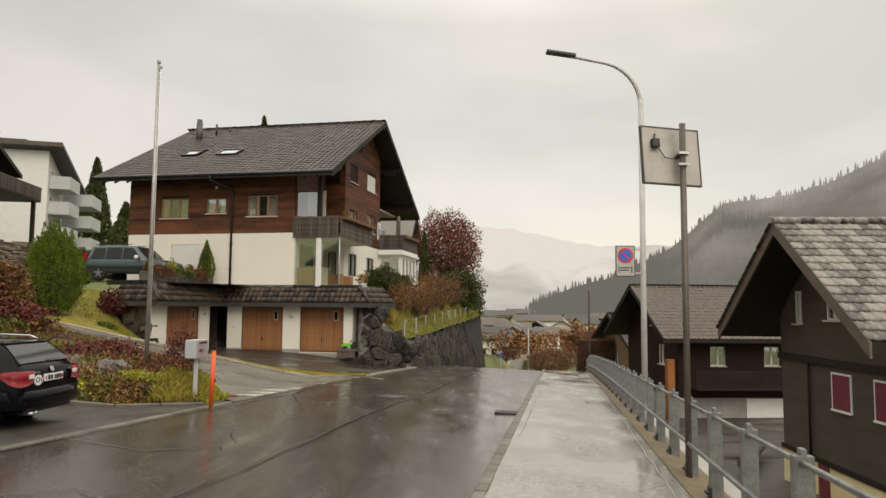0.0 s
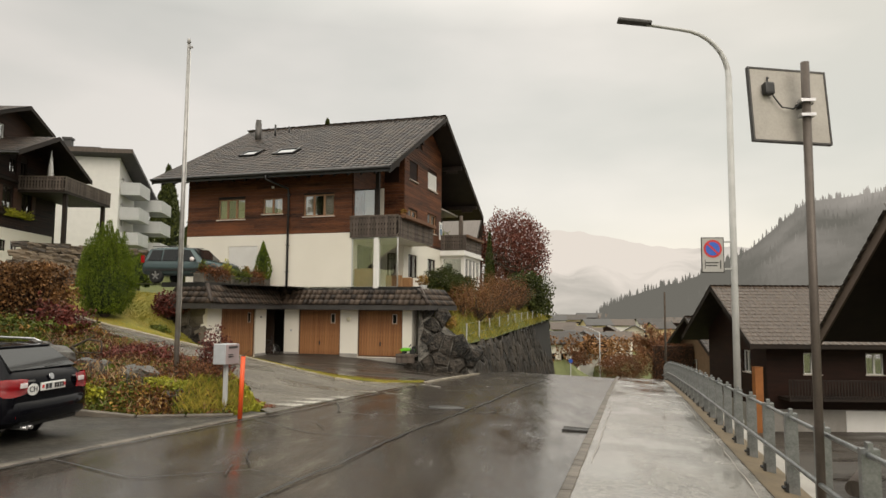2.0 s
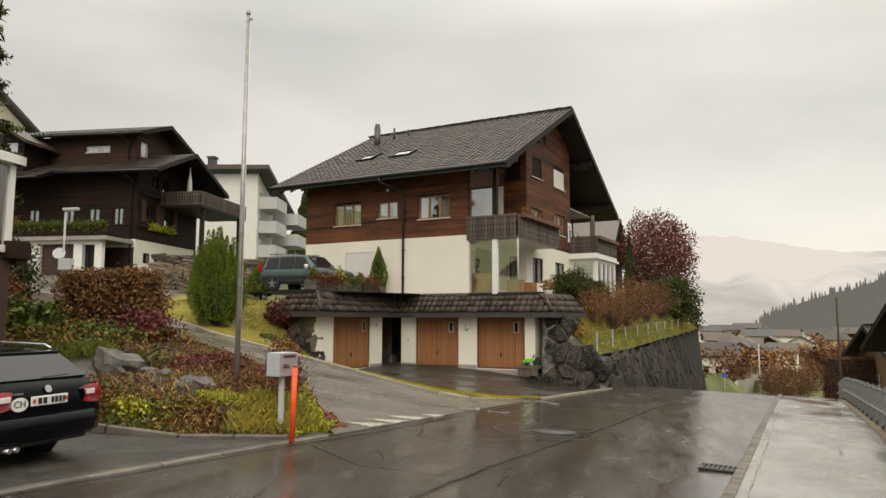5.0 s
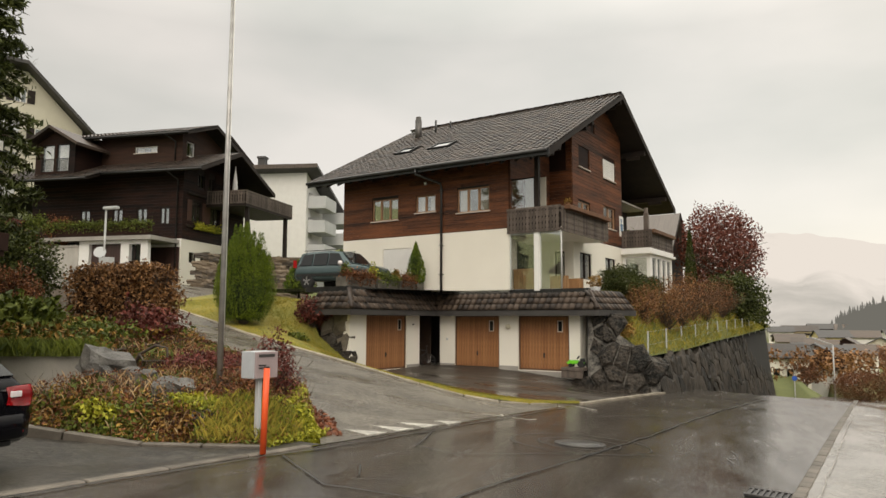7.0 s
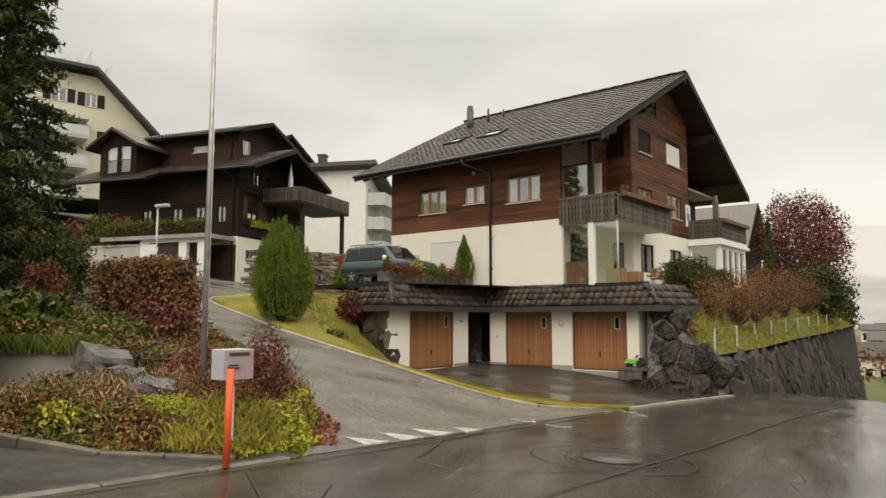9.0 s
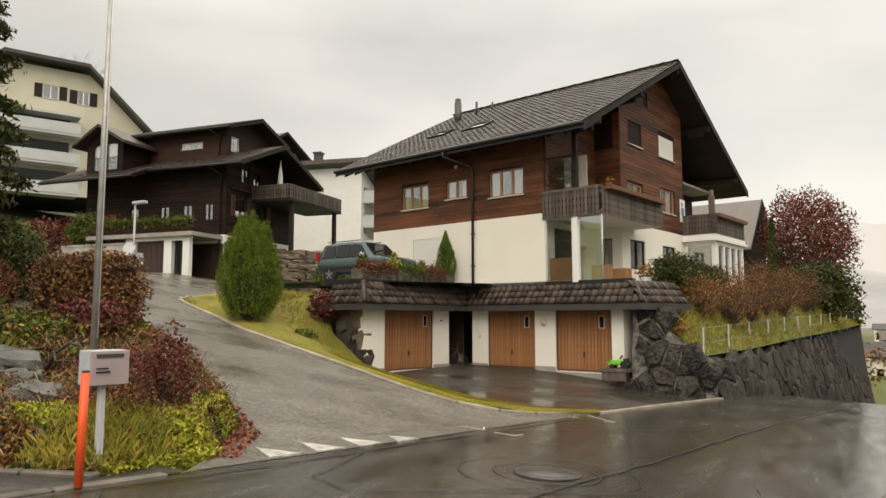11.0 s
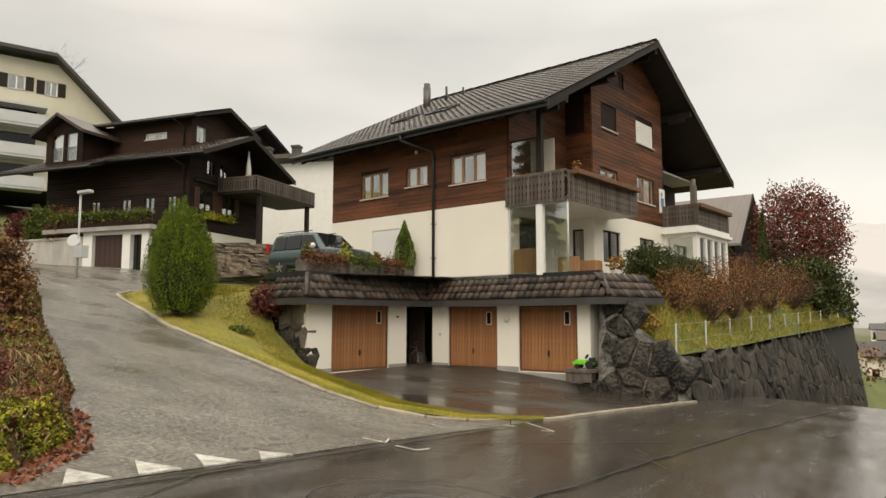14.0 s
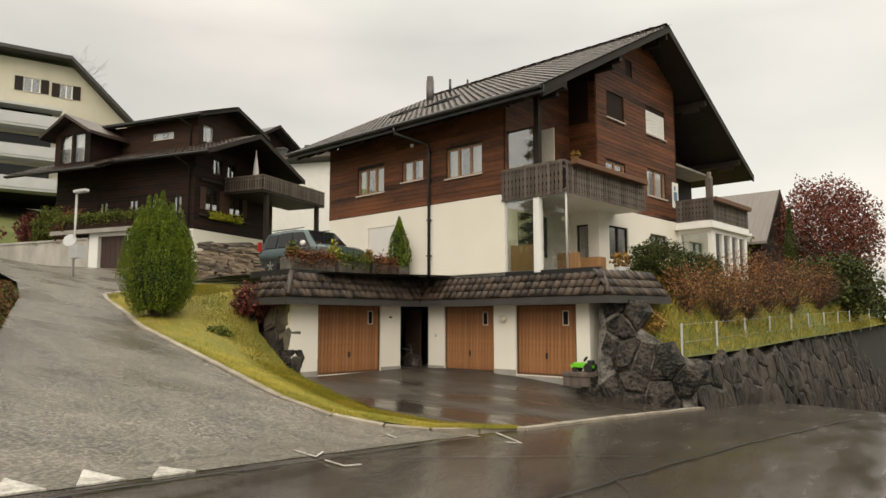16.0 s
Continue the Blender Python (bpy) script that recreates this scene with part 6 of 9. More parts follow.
def cells(seeds, extra, reach):
    """Splits a face among seeds: each stone gets the polygon that is nearer to its seed than to any other."""
    every = seeds + extra
    for a in seeds:
        poly = [Vector((a[0] - reach, a[1] - reach)), Vector((a[0] + reach, a[1] - reach)), Vector((a[0] + reach, a[1] + reach)), Vector((a[0] - reach, a[1] + reach))]
        for b in every:
            if b is a or abs(b[0] - a[0]) > 2.2 * reach or abs(b[1] - a[1]) > 2.2 * reach:
                continue
            n = Vector((b[0] - a[0], b[1] - a[1]))
            m = Vector(((a[0] + b[0]) / 2, (a[1] + b[1]) / 2))
            out = []
            for p, q in zip(poly, poly[1:] + poly[:1]):
                dp, dq = (p - m).dot(n), (q - m).dot(n)
                if dp <= 0:
                    out.append(p)
                if (dp < 0 < dq) or (dq < 0 < dp):
                    out.append(p.lerp(q, dp / (dp - dq)))
            poly = out
            if len(poly) < 3:
                break
        if len(poly) > 2:
            yield a, poly


def faced_stone(parent, poly, to_world, depth, gap, material, bulge=0.06, coarse=1.0):
    """A broken-faced stone: rough rim, chipped arris and an uneven face."""
    c = sum(poly, Vector((0, 0))) / len(poly)
    ring = []
    for p, q in zip(poly, poly[1:] + poly[:1]):
        k = max(1, int((q - p).length / 0.30))
        ring += [p.lerp(q, i / k) for i in range(k)]
    tilt = Vector((rs_.uniform(-0.09, 0.09), rs_.uniform(-0.09, 0.09)))
    off = Vector((rs_.uniform(0, 50), rs_.uniform(0, 50), 0))
    bm = B()
    rows = []
    tilt *= coarse
    for shrink, h, rough in ((0.0, -0.30, 0.0), (0.0, depth * 0.45, 0.03), (0.07, depth, 0.05), (0.30, depth + bulge * 0.7, 0.06)):
        row = []
        rough *= coarse
        for p in ring:
            d = c - p
            r = d.length or 1
            g = p + d * min(0.6, (gap + shrink + rs_.uniform(0, rough)) / r if shrink < 0.2 else shrink)
            z = h + (g - c).dot(tilt) * (h > 0) + rough * 1.6 * noise.noise(Vector((g.x * 1.8, g.y * 1.8, 0)) + off) + rs_.uniform(-rough, rough) * 0.35
            row.append(bm.verts.new(to_world(g.x, g.y, z)))
        rows.append(row)
    n = len(ring)
    for a, b in zip(rows, rows[1:]):
        for i in range(n):
            bm.faces.new((a[i], a[(i + 1) % n], b[(i + 1) % n], b[i]))
    top = bm.verts.new(to_world(c.x, c.y, depth + bulge))
    for i in range(n):
        bm.faces.new((rows[-1][i], rows[-1][(i + 1) % n], top))
    return part("stone", bm, material, parent)


def wall_point(s, t, h):
    """Long wall: s along the road, t up the battered face, h out of it."""
    y = 34.5 + s
    x = -1.2 + 0.166 * s
    z0 = road_z(*along(x, y)) - 0.25
    return Vector((x - 0.08 - 0.17 * t + 0.985 * h, y - 0.16 * h, z0 + t))


def wall_height(s):
    x = -1.2 + 0.166 * s
    return wall_top(34.5 + s) - road_z(*along(x, 34.5 + s)) + 0.25


seeds, extra = [], []
s = 0.0
col = 0
while s < 35.2:
    H = wall_height(s)
    w = rs_.uniform(0.62, 1.15)
    rows = max(2, round(H / rs_.uniform(0.75, 1.15)))
    for k in range(-1, rows + 1):
        p = (s + rs_.uniform(-0.22, 0.22), H * (k + 0.5 + rs_.uniform(-0.2, 0.2) + (0.22 if col % 2 else -0.12)) / rows)
        if 0 <= k < rows and p[1] < H - 0.12 and 0 < s < 34.4:
            seeds.append(p)
        else:
            extra.append((p[0], H + 0.24 if k >= rows - 1 else min(p[1], -0.3)))
    s += w
    col += 1
for a, poly in cells(seeds, extra, 1.3):
    faced_stone(swall, poly, wall_point, rs_.uniform(0.0, 0.06), 0.008, SLAB, 0.015, 0.5)
boulders = thing("boulder_wall", "stacked dark boulders beside the garages", "stone wall", kind="structure")
# face runs from the garage's corner to the road and drops towards the road
A0, A1 = Vector((-4.05, 33.75, 0)), Vector((-1.35, 34.0, 0))
bm = B()
prism(bm, [(-4.0, 33.62, -1.2), (-1.3, 33.85, -2.0), (-1.45, 34.3, -0.1), (-2.5, 34.15, 0.6), (-4.0, 34.0, 1.7)], (-0.3, 1.2, 0))
part("joint_filling", bm, PALEJOINT, boulders)


def boulder_point(s, t, h):
    p = A0.lerp(A1, s / 2.71)
    return Vector((p.x + 0.09 * h, p.y - 0.05 + 0.17 * (t + 0.6) - h, t))


seeds, extra = [], []
for tier in range(-1, 7):
    for k in range(-1, 6):
        p = (k * 0.66 + (0.33 if tier % 2 else 0) + rs_.uniform(-0.3, 0.3), -1.35 + tier * 0.55 + rs_.uniform(-0.24, 0.24))
        if rs_.random() < 0.2:
            continue
        top = float(np.interp(p[0] / 2.71, [0, 0.3, 0.46, 0.66, 0.95, 1.1], [1.85, 1.7, 1.25, 0.75, 0.2, -0.35]))
        if p[1] < top and 0.05 < p[0] < 2.6 and tier >= 0:
            seeds.append(p)
        else:
            extra.append(p)
for a, poly in cells(seeds, extra, 0.75):
    faced_stone(boulders, poly, boulder_point, rs_.uniform(0.03, 0.13), 0.014, ROCK, 0.07)
lboul = thing("boulder_wall", "dark boulders holding the lawn at the garage corner", "stone wall", kind="structure")
for k in range(18):
    t = k % 6 / 6
    tier = k // 6
    p = Vector((-12.75, 30.3, 0)).lerp(Vector((-16.6, 31.6, 0)), t + 0.04 * tier)
    z = -0.15 + tier * 0.60 + t * 1.5
    if z < 2.0:
        put_stone(lboul, pose(p.x, p.y + 0.16 * tier, z, rs_.uniform(-15, 15), rs_.uniform(-12, 12), -15 + rs_.uniform(-20, 20)), (rs_.uniform(0.75, 1.05), 0.7, rs_.uniform(0.62, 0.8)), rs_.choice(STONES))
# mortared stone pier under the corner of the apron roof
pier = thing("stone_pier", "mortared pale fieldstone pier at the garage corner", "stone wall", HOUSE, kind="structure")
part("joint_filling", boxes((-5.45, -3.92, -5.52, -5.1, -1.0, 1.64)), PALEJOINT, pier)
PIERROCK = mat("pier_rock", (0.17, 0.145, 0.11), (0.030, 0.026, 0.021), scale=2.2, rough=0.6, fine=14, bump=0.9, random=0.45, contrast=0.6, bump_dist=0.06)
seeds = [(0.30, 1.25), (1.05, 1.15), (0.55, 0.42), (1.25, 0.50), (0.2, -0.05), (0.85, -0.1), (1.35, -0.35), (0.35, -0.6), (0.95, -0.75)]
extra = [(-0.35, 1.1), (-0.3, 0.3), (-0.3, -0.5), (1.85, 1.1), (1.8, 0.4), (1.85, -0.4), (0.4, 2.1), (1.1, 2.15), (0.5, -1.3), (1.2, -1.3)]
for a, poly in cells(seeds, extra, 0.9):
    faced_stone(pier, poly, lambda s, t, h: Vector((-5.45 + s, -5.56 - h, t)), rs_.uniform(0.02, 0.07), 0.022, PIERROCK, 0.04)
chw = thing("boulder_wall", "grey field stones holding the chalet garden", "stone wall", kind="structure")
FLATROCK = mat("flat_fieldstone", (0.20, 0.15, 0.10), (0.045, 0.036, 0.028), scale=3, rough=0.65, fine=14, bump=0.8, random=0.5, contrast=0.6, bump_dist=0.04)
FLAT = [stone_mesh(60 + i, 0.9) for i in range(6)]
for me in FLAT:
    me.materials.clear()
    me.materials.append(FLATROCK)
for k in range(90):
    t, tier = (k % 10) / 10, k // 10
    p = Vector((-28.5, 39.7, 0)).lerp(Vector((-22.0, 42.5, 0)), t + 0.045 * (tier % 2))
    put_stone(chw, pose(p.x + rs_.uniform(-0.15, 0.15), p.y + tier * 0.09 + rs_.uniform(-0.06, 0.06), 3.15 + tier * 0.27 - t * 0.35, rs_.uniform(-5, 5), rs_.uniform(-4, 4), 24 + rs_.uniform(-8, 8)), (rs_.uniform(0.6, 1.0), 0.7, rs_.uniform(0.24, 0.34)), rs_.choice(FLAT))

# ---- street things ----
steel_m = STEEL
railing = thing("railing", "galvanised steel railing with round rails beside the pavement", "railing")
post_bm = B()
box(post_bm, -0.07, 0.07, -0.045, 0.045, -0.45, 0.97)
bmesh.ops.bevel(post_bm, geom=[e for e in post_bm.edges if abs((e.verts[0].co - e.verts[1].co).y) > 0.05 and e.verts[0].co.z > 0.9], offset=0.05, segments=4, affect="EDGES")
post_me = bpy.data.meshes.new("post")
post_bm.to_mesh(post_me)
post_bm.free()
post_me.materials.append(steel_m)
bolt_bm = B()
box(bolt_bm, -0.085, -0.055, -0.06, 0.06, -0.02, 0.10)
tube(bolt_bm, [(-0.12, -0.03, 0.04), (-0.05, -0.03, 0.04)], 0.018, 6)
tube(bolt_bm, [(-0.12, 0.03, 0.04), (-0.05, 0.03, 0.04)], 0.018, 6)
bolt_me = bpy.data.meshes.new("bolt")
bolt_bm.to_mesh(bolt_me)
bolt_bm.free()
bolt_me.materials.append(BLACK)
RQ = 1.72
pp = -3.2
while pp < 46:
    x, y = place(pp, RQ)
    o = part("post", post_me, None, railing)
    o.matrix_local = pose(x, y, road_z(pp, RQ) + 0.09, 0, 0, -9.4)
    b = part("bolt", bolt_me, None, o)
    pp += 1.45
for h, r, q in ((0.87, 0.024, RQ - 0.01), (0.40, 0.027, RQ - 0.09)):
    bm = B()
    tube(bm, [(*place(p, q), road_z(p, RQ) + 0.09 + h) for p in [-4, 0, 6, 12, 18, 24, 29, 34, 37, 40, 42, 44, 46]], r, 10)
    part("rail", bm, steel_m, railing)

lamp = thing("street_lamp", "tall pale steel street lamp with a curved arm", "street lamp", pose(5.55, 19.35, road_z(*along(5.5, 19.35)) - 0.2))
bm = B()
pts = [(0, 0, 0), (0, 0, 3.2), (0, 0, 8.55)]
for k in range(9):
    a = k / 8 * math.pi / 2 * 0.93
    pts.append((-1.25 * (1 - math.cos(a)), 0, 8.55 + 1.25 * math.sin(a)))
pts.append((-1.95, 0, 9.95))
tube(bm, pts, 0.085, 12, 0.035)
part("pole", bm, POLE, lamp)
bm = B()
box(bm, -0.42, 0.42, -0.13, 0.13, -0.03, 0.06, pose(-2.25, 0, 10.02, 0, 8, 0))
bevel(bm, 0.03)
part("lamp_head", bm, FASCIA, lamp)
bm = boxes((-0.10, 0.10, -0.10, 0.10, 0.2, 0.26))
part("base_flange", bm, POLE, lamp)
nosign = thing("road_sign", "small white no-parking sign with a blue and red disc", "road sign", pose(5.04, 19.28, 0))
bm = boxes((-0.27, 0.27, 0.0, 0.03, 2.52, 3.38))
bevel(bm, 0.012)
pl = part("panel", bm, FASCIA, nosign)
part("face", boxes((-0.245, 0.245, -0.006, -0.002, 2.545, 3.355)), mat("sign_white", (0.44, 0.43, 0.41), (0.36, 0.35, 0.33), scale=2, rough=0.4), nosign)
for r, y_, mm, nm in ((0.215, -0.010, RED, "ring"), (0.165, -0.014, BLUE, "disc")):
    bm = B()
    lathe(bm, [(r, 0), (r, 0.003)], 32, pose(0, y_, 3.10, 90, 0, 0))
    part(nm, bm, mm, nosign)
bm = B()
box(bm, -0.19, 0.19, -0.021, -0.0175, -0.022, 0.022, pose(0, 0, 3.10, 0, 45, 0))
part("slash", bm, RED, nosign)
bm = boxes((-0.17, 0.13, -0.010, -0.007, 2.75, 2.78), (-0.17, 0.10, -0.010, -0.007, 2.68, 2.71), (-0.19, -0.175, -0.010, -0.007, 2.62, 2.84), (0.16, 0.19, -0.010, -0.007, 2.62, 2.82))
part("lettering", bm, FASCIA, nosign)
part("bracket", boxes((0.2, 0.55, 0.03, 0.06, 3.25, 3.29), (0.2, 0.55, 0.03, 0.06, 2.6, 2.64)), POLE, nosign)

mir = thing("traffic_mirror", "back of a square traffic mirror on a rusty brown pole", "traffic mirror", pose(3.19, 9.2, 0))
zb = road_z(*along(3.19, 9.2))
part("pole", bar((0, 0, zb - 0.6), (0, 0, 4.12), 0.042, 12), mat("brown_pole", (0.13, 0.105, 0.09), (0.08, 0.065, 0.055), scale=4, rough=0.5, metal=0.4), mir)
PM = pose(-0.12, 0.12, 3.70, -6, 0.5, 15) @ Matrix.Diagonal((1.07, 1.0, 1.08, 1.0))
bm = B()
box(bm, -0.40, 0.40, -0.01, 0.03, -0.36, 0.36, PM)
bevel(bm, 0.008)
part("panel", bm, mat("mirror_back", (0.47, 0.44, 0.40), (0.33, 0.30, 0.27), scale=3, rough=0.5), mir, "stained pale grey back panel")
bm = B()
for d in ((-0.415, 0.415, -0.016, 0.03, 0.355, 0.372), (-0.415, 0.415, -0.016, 0.03, -0.372, -0.355), (-0.415, -0.398, -0.016, 0.03, -0.355, 0.355), (0.398, 0.415, -0.016, 0.03, -0.355, 0.355)):
    box(bm, *d, PM)
part("rim", bm, FASCIA, mir)
bm = B()
box(bm, -0.29, -0.19, -0.09, -0.01, 0.08, 0.20, PM)
bevel(bm, 0.02)
tube(bm, [PM @ Vector((-0.24, -0.04, 0.2)), PM @ Vector((-0.23, -0.03, 0.27)), PM @ Vector((-0.21, -0.02, 0.26))], 0.008, 6)
part("heater_box", bm, BLACK, mir)
bm = B()
tube(bm, [PM @ Vector((-0.2, -0.05, 0.08)), PM @ Vector((-0.12, -0.06, -0.04)), PM @ Vector((0.0, -0.06, -0.05)), PM @ Vector((0.15, -0.08, 0.06))], 0.008, 6)
tube(bm, [PM @ Vector((0.05, -0.03, -0.02)), PM @ Vector((0.18, -0.10, 0.02))], 0.03, 8)
part("bracket", bm, BLACK, mir)
for z in (3.55, 3.70):
    part("clamp", boxes((-0.07, 0.07, -0.06, 0.06, z, z + 0.03)), RIM, mir)

flag = thing("flagpole", "tall slender bare metal flagpole in the garden bed", "flagpole", pose(-6.62, 15.81, 0.1))
bm = B()
tube(bm, [(0, 0, -0.2), (0, 0, 3.5), (0.0, 0, 7.1)], 0.052, 12, 0.032)
part("pole", bm, ALU, flag)
bm = B()
lathe(bm, [(0.03, 7.1), (0.045, 7.13), (0.03, 7.2), (0.01, 7.22)], 10)
box(bm, -0.02, 0.09, -0.015, 0.015, 7.0, 7.04)
part("finial", bm, ALU, flag)
part("rope", bar((0.06, 0, 0.9), (0.045, 0, 7.0), 0.006, 5), WHITE, flag)

mail = thing("mailbox", "grey and rose metal mailbox on a square post", "mailbox", pose(-5.2, 14.94, -0.25, 0, 0, -10))
part("post", bevel(boxes((-0.035, 0.035, -0.035, 0.035, -0.2, 0.85)), 0.006, 1), GREYPALE, mail)
mb = part("box", bevel(boxes((-0.16, 0.10, -0.19, 0.22, 0.78, 1.16)), 0.012), MAILGREY, mail)
part("front", bevel(boxes((0.10, 0.13, -0.185, 0.24, 0.78, 1.155)), 0.006, 1), MAILROSE, mail, "dull rose front flap")
part("handle", boxes((0.13, 0.145, -0.13, 0.02, 0.92, 0.935), (0.13, 0.145, -0.13, 0.0, 0.96, 0.972)), BLACK, mail)
part("slot", boxes((0.13, 0.138, -0.13, 0.17, 1.08, 1.12)), FASCIA, mail)
spole = thing("snow_pole", "bright orange plastic snow marker pole", "marker pole", pose(-4.67, 14.36, -0.40, 0, 1.5, 0))
part("pole", bar((0, 0, 0), (0, 0, 1.12), 0.042, 12), ORANGE, spole)
part("cap", bar((0, 0, 1.12), (0, 0, 1.14), 0.036, 12), BLACK, spole)

# lamp of the side road
sl = thing("street_lamp", "slim grey lamp post by the chalet garages", "street lamp", pose(-27.6, 32.2, 2.7))
part("pole", bar((0, 0, 0), (0, 0, 4.2), 0.05), POLE, sl)
bm = B()
box(bm, -0.1, 0.75, -0.14, 0.14, 4.15, 4.3)
bevel(bm, 0.05)
part("lamp_head", bm, GREYPALE, sl)
bm = B()
lathe(bm, [(0.0, 0), (0.28, 0.04), (0.3, 0.06)], 16, pose(-0.15, -0.1, 2.0, 70, 0, 30))
part("dish", bm, GREYPALE, sl)
part("meter_box", boxes((-0.1, 0.55, -0.2, 0.15, 1.2, 1.75)), GREYPALE, sl)

# fence posts on the stone wall
fence_me = bpy.data.meshes.new("fence_post")
bm = boxes((-0.027, 0.027, -0.025, 0.025, -0.2, 1.05))
bevel(bm, 0.006, 1)
bm.to_mesh(fence_me)
bm.free()
fence_me.materials.append(POLE)
fence = thing("wire_fence", "thin grey steel posts with wire above the stone wall", "fence")
yy = 34.7
while yy < 67:
    o = part("post", fence_me, None, fence)
    o.matrix_local = pose(-1.9 + 0.166 * (yy - 34.5), yy, wall_top(yy) - 0.02, 0, rng.uniform(-2, 2), 20)
    yy += 2.8
for h in (0.45, 0.95):
    part("wire", bar((-1.9, 34.6, 0.0 + h), (-1.9 + 0.166 * 32, 66.5, 0.9 + h), 0.004, 4), POLE, fence)

# kerbs
kerb_bm = boxes((0.0, 0.98, -0.075, 0.075, -0.25, 0.0))
bevel(kerb_bm, 0.015, 1)
kerb_me = bpy.data.meshes.new("kerb_stone")
kerb_bm.to_mesh(kerb_me)
kerb_bm.free()
kerb_me.materials.append(KERB)


pale_kerb_me = kerb_me.copy()
pale_kerb_me.materials.clear()
pale_kerb_me.materials.append(KERB_PALE)


def kerb_run(pts, height, parent, zf, unit=1.0, mesh=kerb_me):
    """Kerb stones laid end to end along a line on the ground."""
    for a, b in zip(pts, pts[1:]):
        a, b = Vector((*a[:2], 0)), Vector((*b[:2], 0))
        n = max(1, round((b - a).length / unit))
        for k in range(n):
            p, q = a.lerp(b, k / n), a.lerp(b, (k + 1) / n)
            za, zb_ = zf(p.x, p.y), zf(q.x, q.y)
            d = Vector((q.x - p.x, q.y - p.y, zb_ - za))
            o = part("kerb_stone", mesh, None, parent)
            ang_ = math.degrees(math.atan2(d.y, d.x))
            o.matrix_local = pose(p.x, p.y, za + height + rng.uniform(-0.006, 0.006), 0, -math.degrees(math.asin(d.z / d.length)), ang_) @ Matrix.Diagonal((d.length, 1, 1, 1))


kerbs = thing("kerb", "brown grey granite kerb along the pavement", "kerb", kind="structure")
kerb_run([place(p, -0.84) for p in range(-6, 47, 4)], 0.10, kerbs, lambda x, y: road_z(*along(x, y)), 0.4)
kerb2 = thing("kerb", "low concrete kerb along the lawn", "kerb", kind="structure")
kerb_run([(-1.3, 34.3), (-2.1, 29.8), (-2.7, 25.8), *KERB_R[:-1]], 0.06, kerb2, lambda x, y: drive_z(x, y) if x < -3.5 else road_z(*along(x, y)), mesh=pale_kerb_me)
kerb3 = thing("kerb", "sunken kerb line between road and parking strip", "kerb", kind="structure")
kerb_run([place(p, -7.05) for p in (-6, 0, 6, 12, 14.4)], 0.02, kerb3, lambda x, y: road_z(*along(x, y)))
kerb_run([(-4.95, 14.75), (-6.5, 14.1), (-8.5, 13.3), (-10.8, 12.6)], 0.06, kerb3, lambda x, y: max(road_z(*along(x, y)), hill(x, y)) - 0.0)

# marks and repairs on the road
tri = thing("give_way_marking", "row of worn white give-way triangles", "road marking", kind="structure")
for k in range(4):
    bm = B()
    c = Vector((-4.36, 17.03, 0)) + Vector((0.163, 0.746, 0)) * k
    w = 0.25
    tip = Vector((-0.82, 0.31, 0)) * (0.6 if k == 3 else 1.0)
    pts = [c + Vector((0.164, 0.986, 0)) * -w, c + Vector((0.164, 0.986, 0)) * w, c + tip]
    prism(bm, [(p.x, p.y, drive_z(p.x, p.y) + 0.022) for p in pts], (0, 0, -0.02))
    part("triangle", bm, PAINT, tri)


def crack(bm, pts, w, zf=lambda x, y: road_z(*along(x, y)), lift=0.022):
    """A narrow uneven band of sealant on the ground."""
    dense = []
    for a, b in zip(pts, pts[1:]):
        n = max(1, int(math.dist(a, b) / 0.3))
        dense += [(a[0] + (b[0] - a[0]) * k / n, a[1] + (b[1] - a[1]) * k / n) for k in range(n)]
    dense.append(pts[-1])
    prev = None
    for i, (x, y) in enumerate(dense):
        dx, dy = dense[min(i + 1, len(dense) - 1)][0] - dense[max(i - 1, 0)][0], dense[min(i + 1, len(dense) - 1)][1] - dense[max(i - 1, 0)][1]
        l = math.hypot(dx, dy) or 1
        o = 0.05 * noise.noise(Vector((x * 1.6, y * 1.6, 0)))
        x, y = x - dy / l * o, y + dx / l * o
        ww = w * (0.6 + 0.5 * abs(noise.noise(Vector((x * 3, y * 3, 5)))) * 2)
        v = [bm.verts.new((x + s * -dy / l * ww / 2, y + s * dx / l * ww / 2, zf(x, y) + lift)) for s in (-1, 1)]
        if prev:
            bm.faces.new((prev[0], v[0], v[1], prev[1]))
        prev = v


cr = B()
crack(cr, [place(p, q) for p, q in ((2, -3.9), (8, -3.75), (14, -3.85), (20, -3.7), (27, -3.8), (36, -3.7))], 0.05)
crack(cr, [place(p, q) for p, q in ((-3, -7.0), (5, -6.85), (10, -6.9), (14.5, -6.75), (17, -6.7), (20, -6.75), (23.5, -6.8))], 0.06)
crack(cr, [place(p, q) for p, q in ((13.5, -6.7), (12.6, -5.2), (12.9, -3.9))], 0.035)
crack(cr, [place(p, q) for p, q in ((17.0, -6.6), (15.6, -6.0), (15.4, -5.2), (16.4, -4.4), (17.9, -2.9))], 0.03)
crack(cr, [place(p, q) for p, q in ((9, -6.8), (8.6, -5.4), (9.6, -4.5), (9.4, -3.8))], 0.03)
crack(cr, [place(p, q) for p, q in ((20.5, -6.7), (22.5, -5.4), (24.4, -4.2))], 0.03)
crack(cr, [place(p, q) for p, q in ((4.5, -6.8), (6.5, -4.8), (6.0, -3.9))], 0.03)
for r in (0.62, 1.05):
    crack(cr, [(-1.29 + r * 1.1 * math.cos(a * math.pi / 12), 18.4 + r * math.sin(a * math.pi / 12)) for a in range(25)], 0.028)
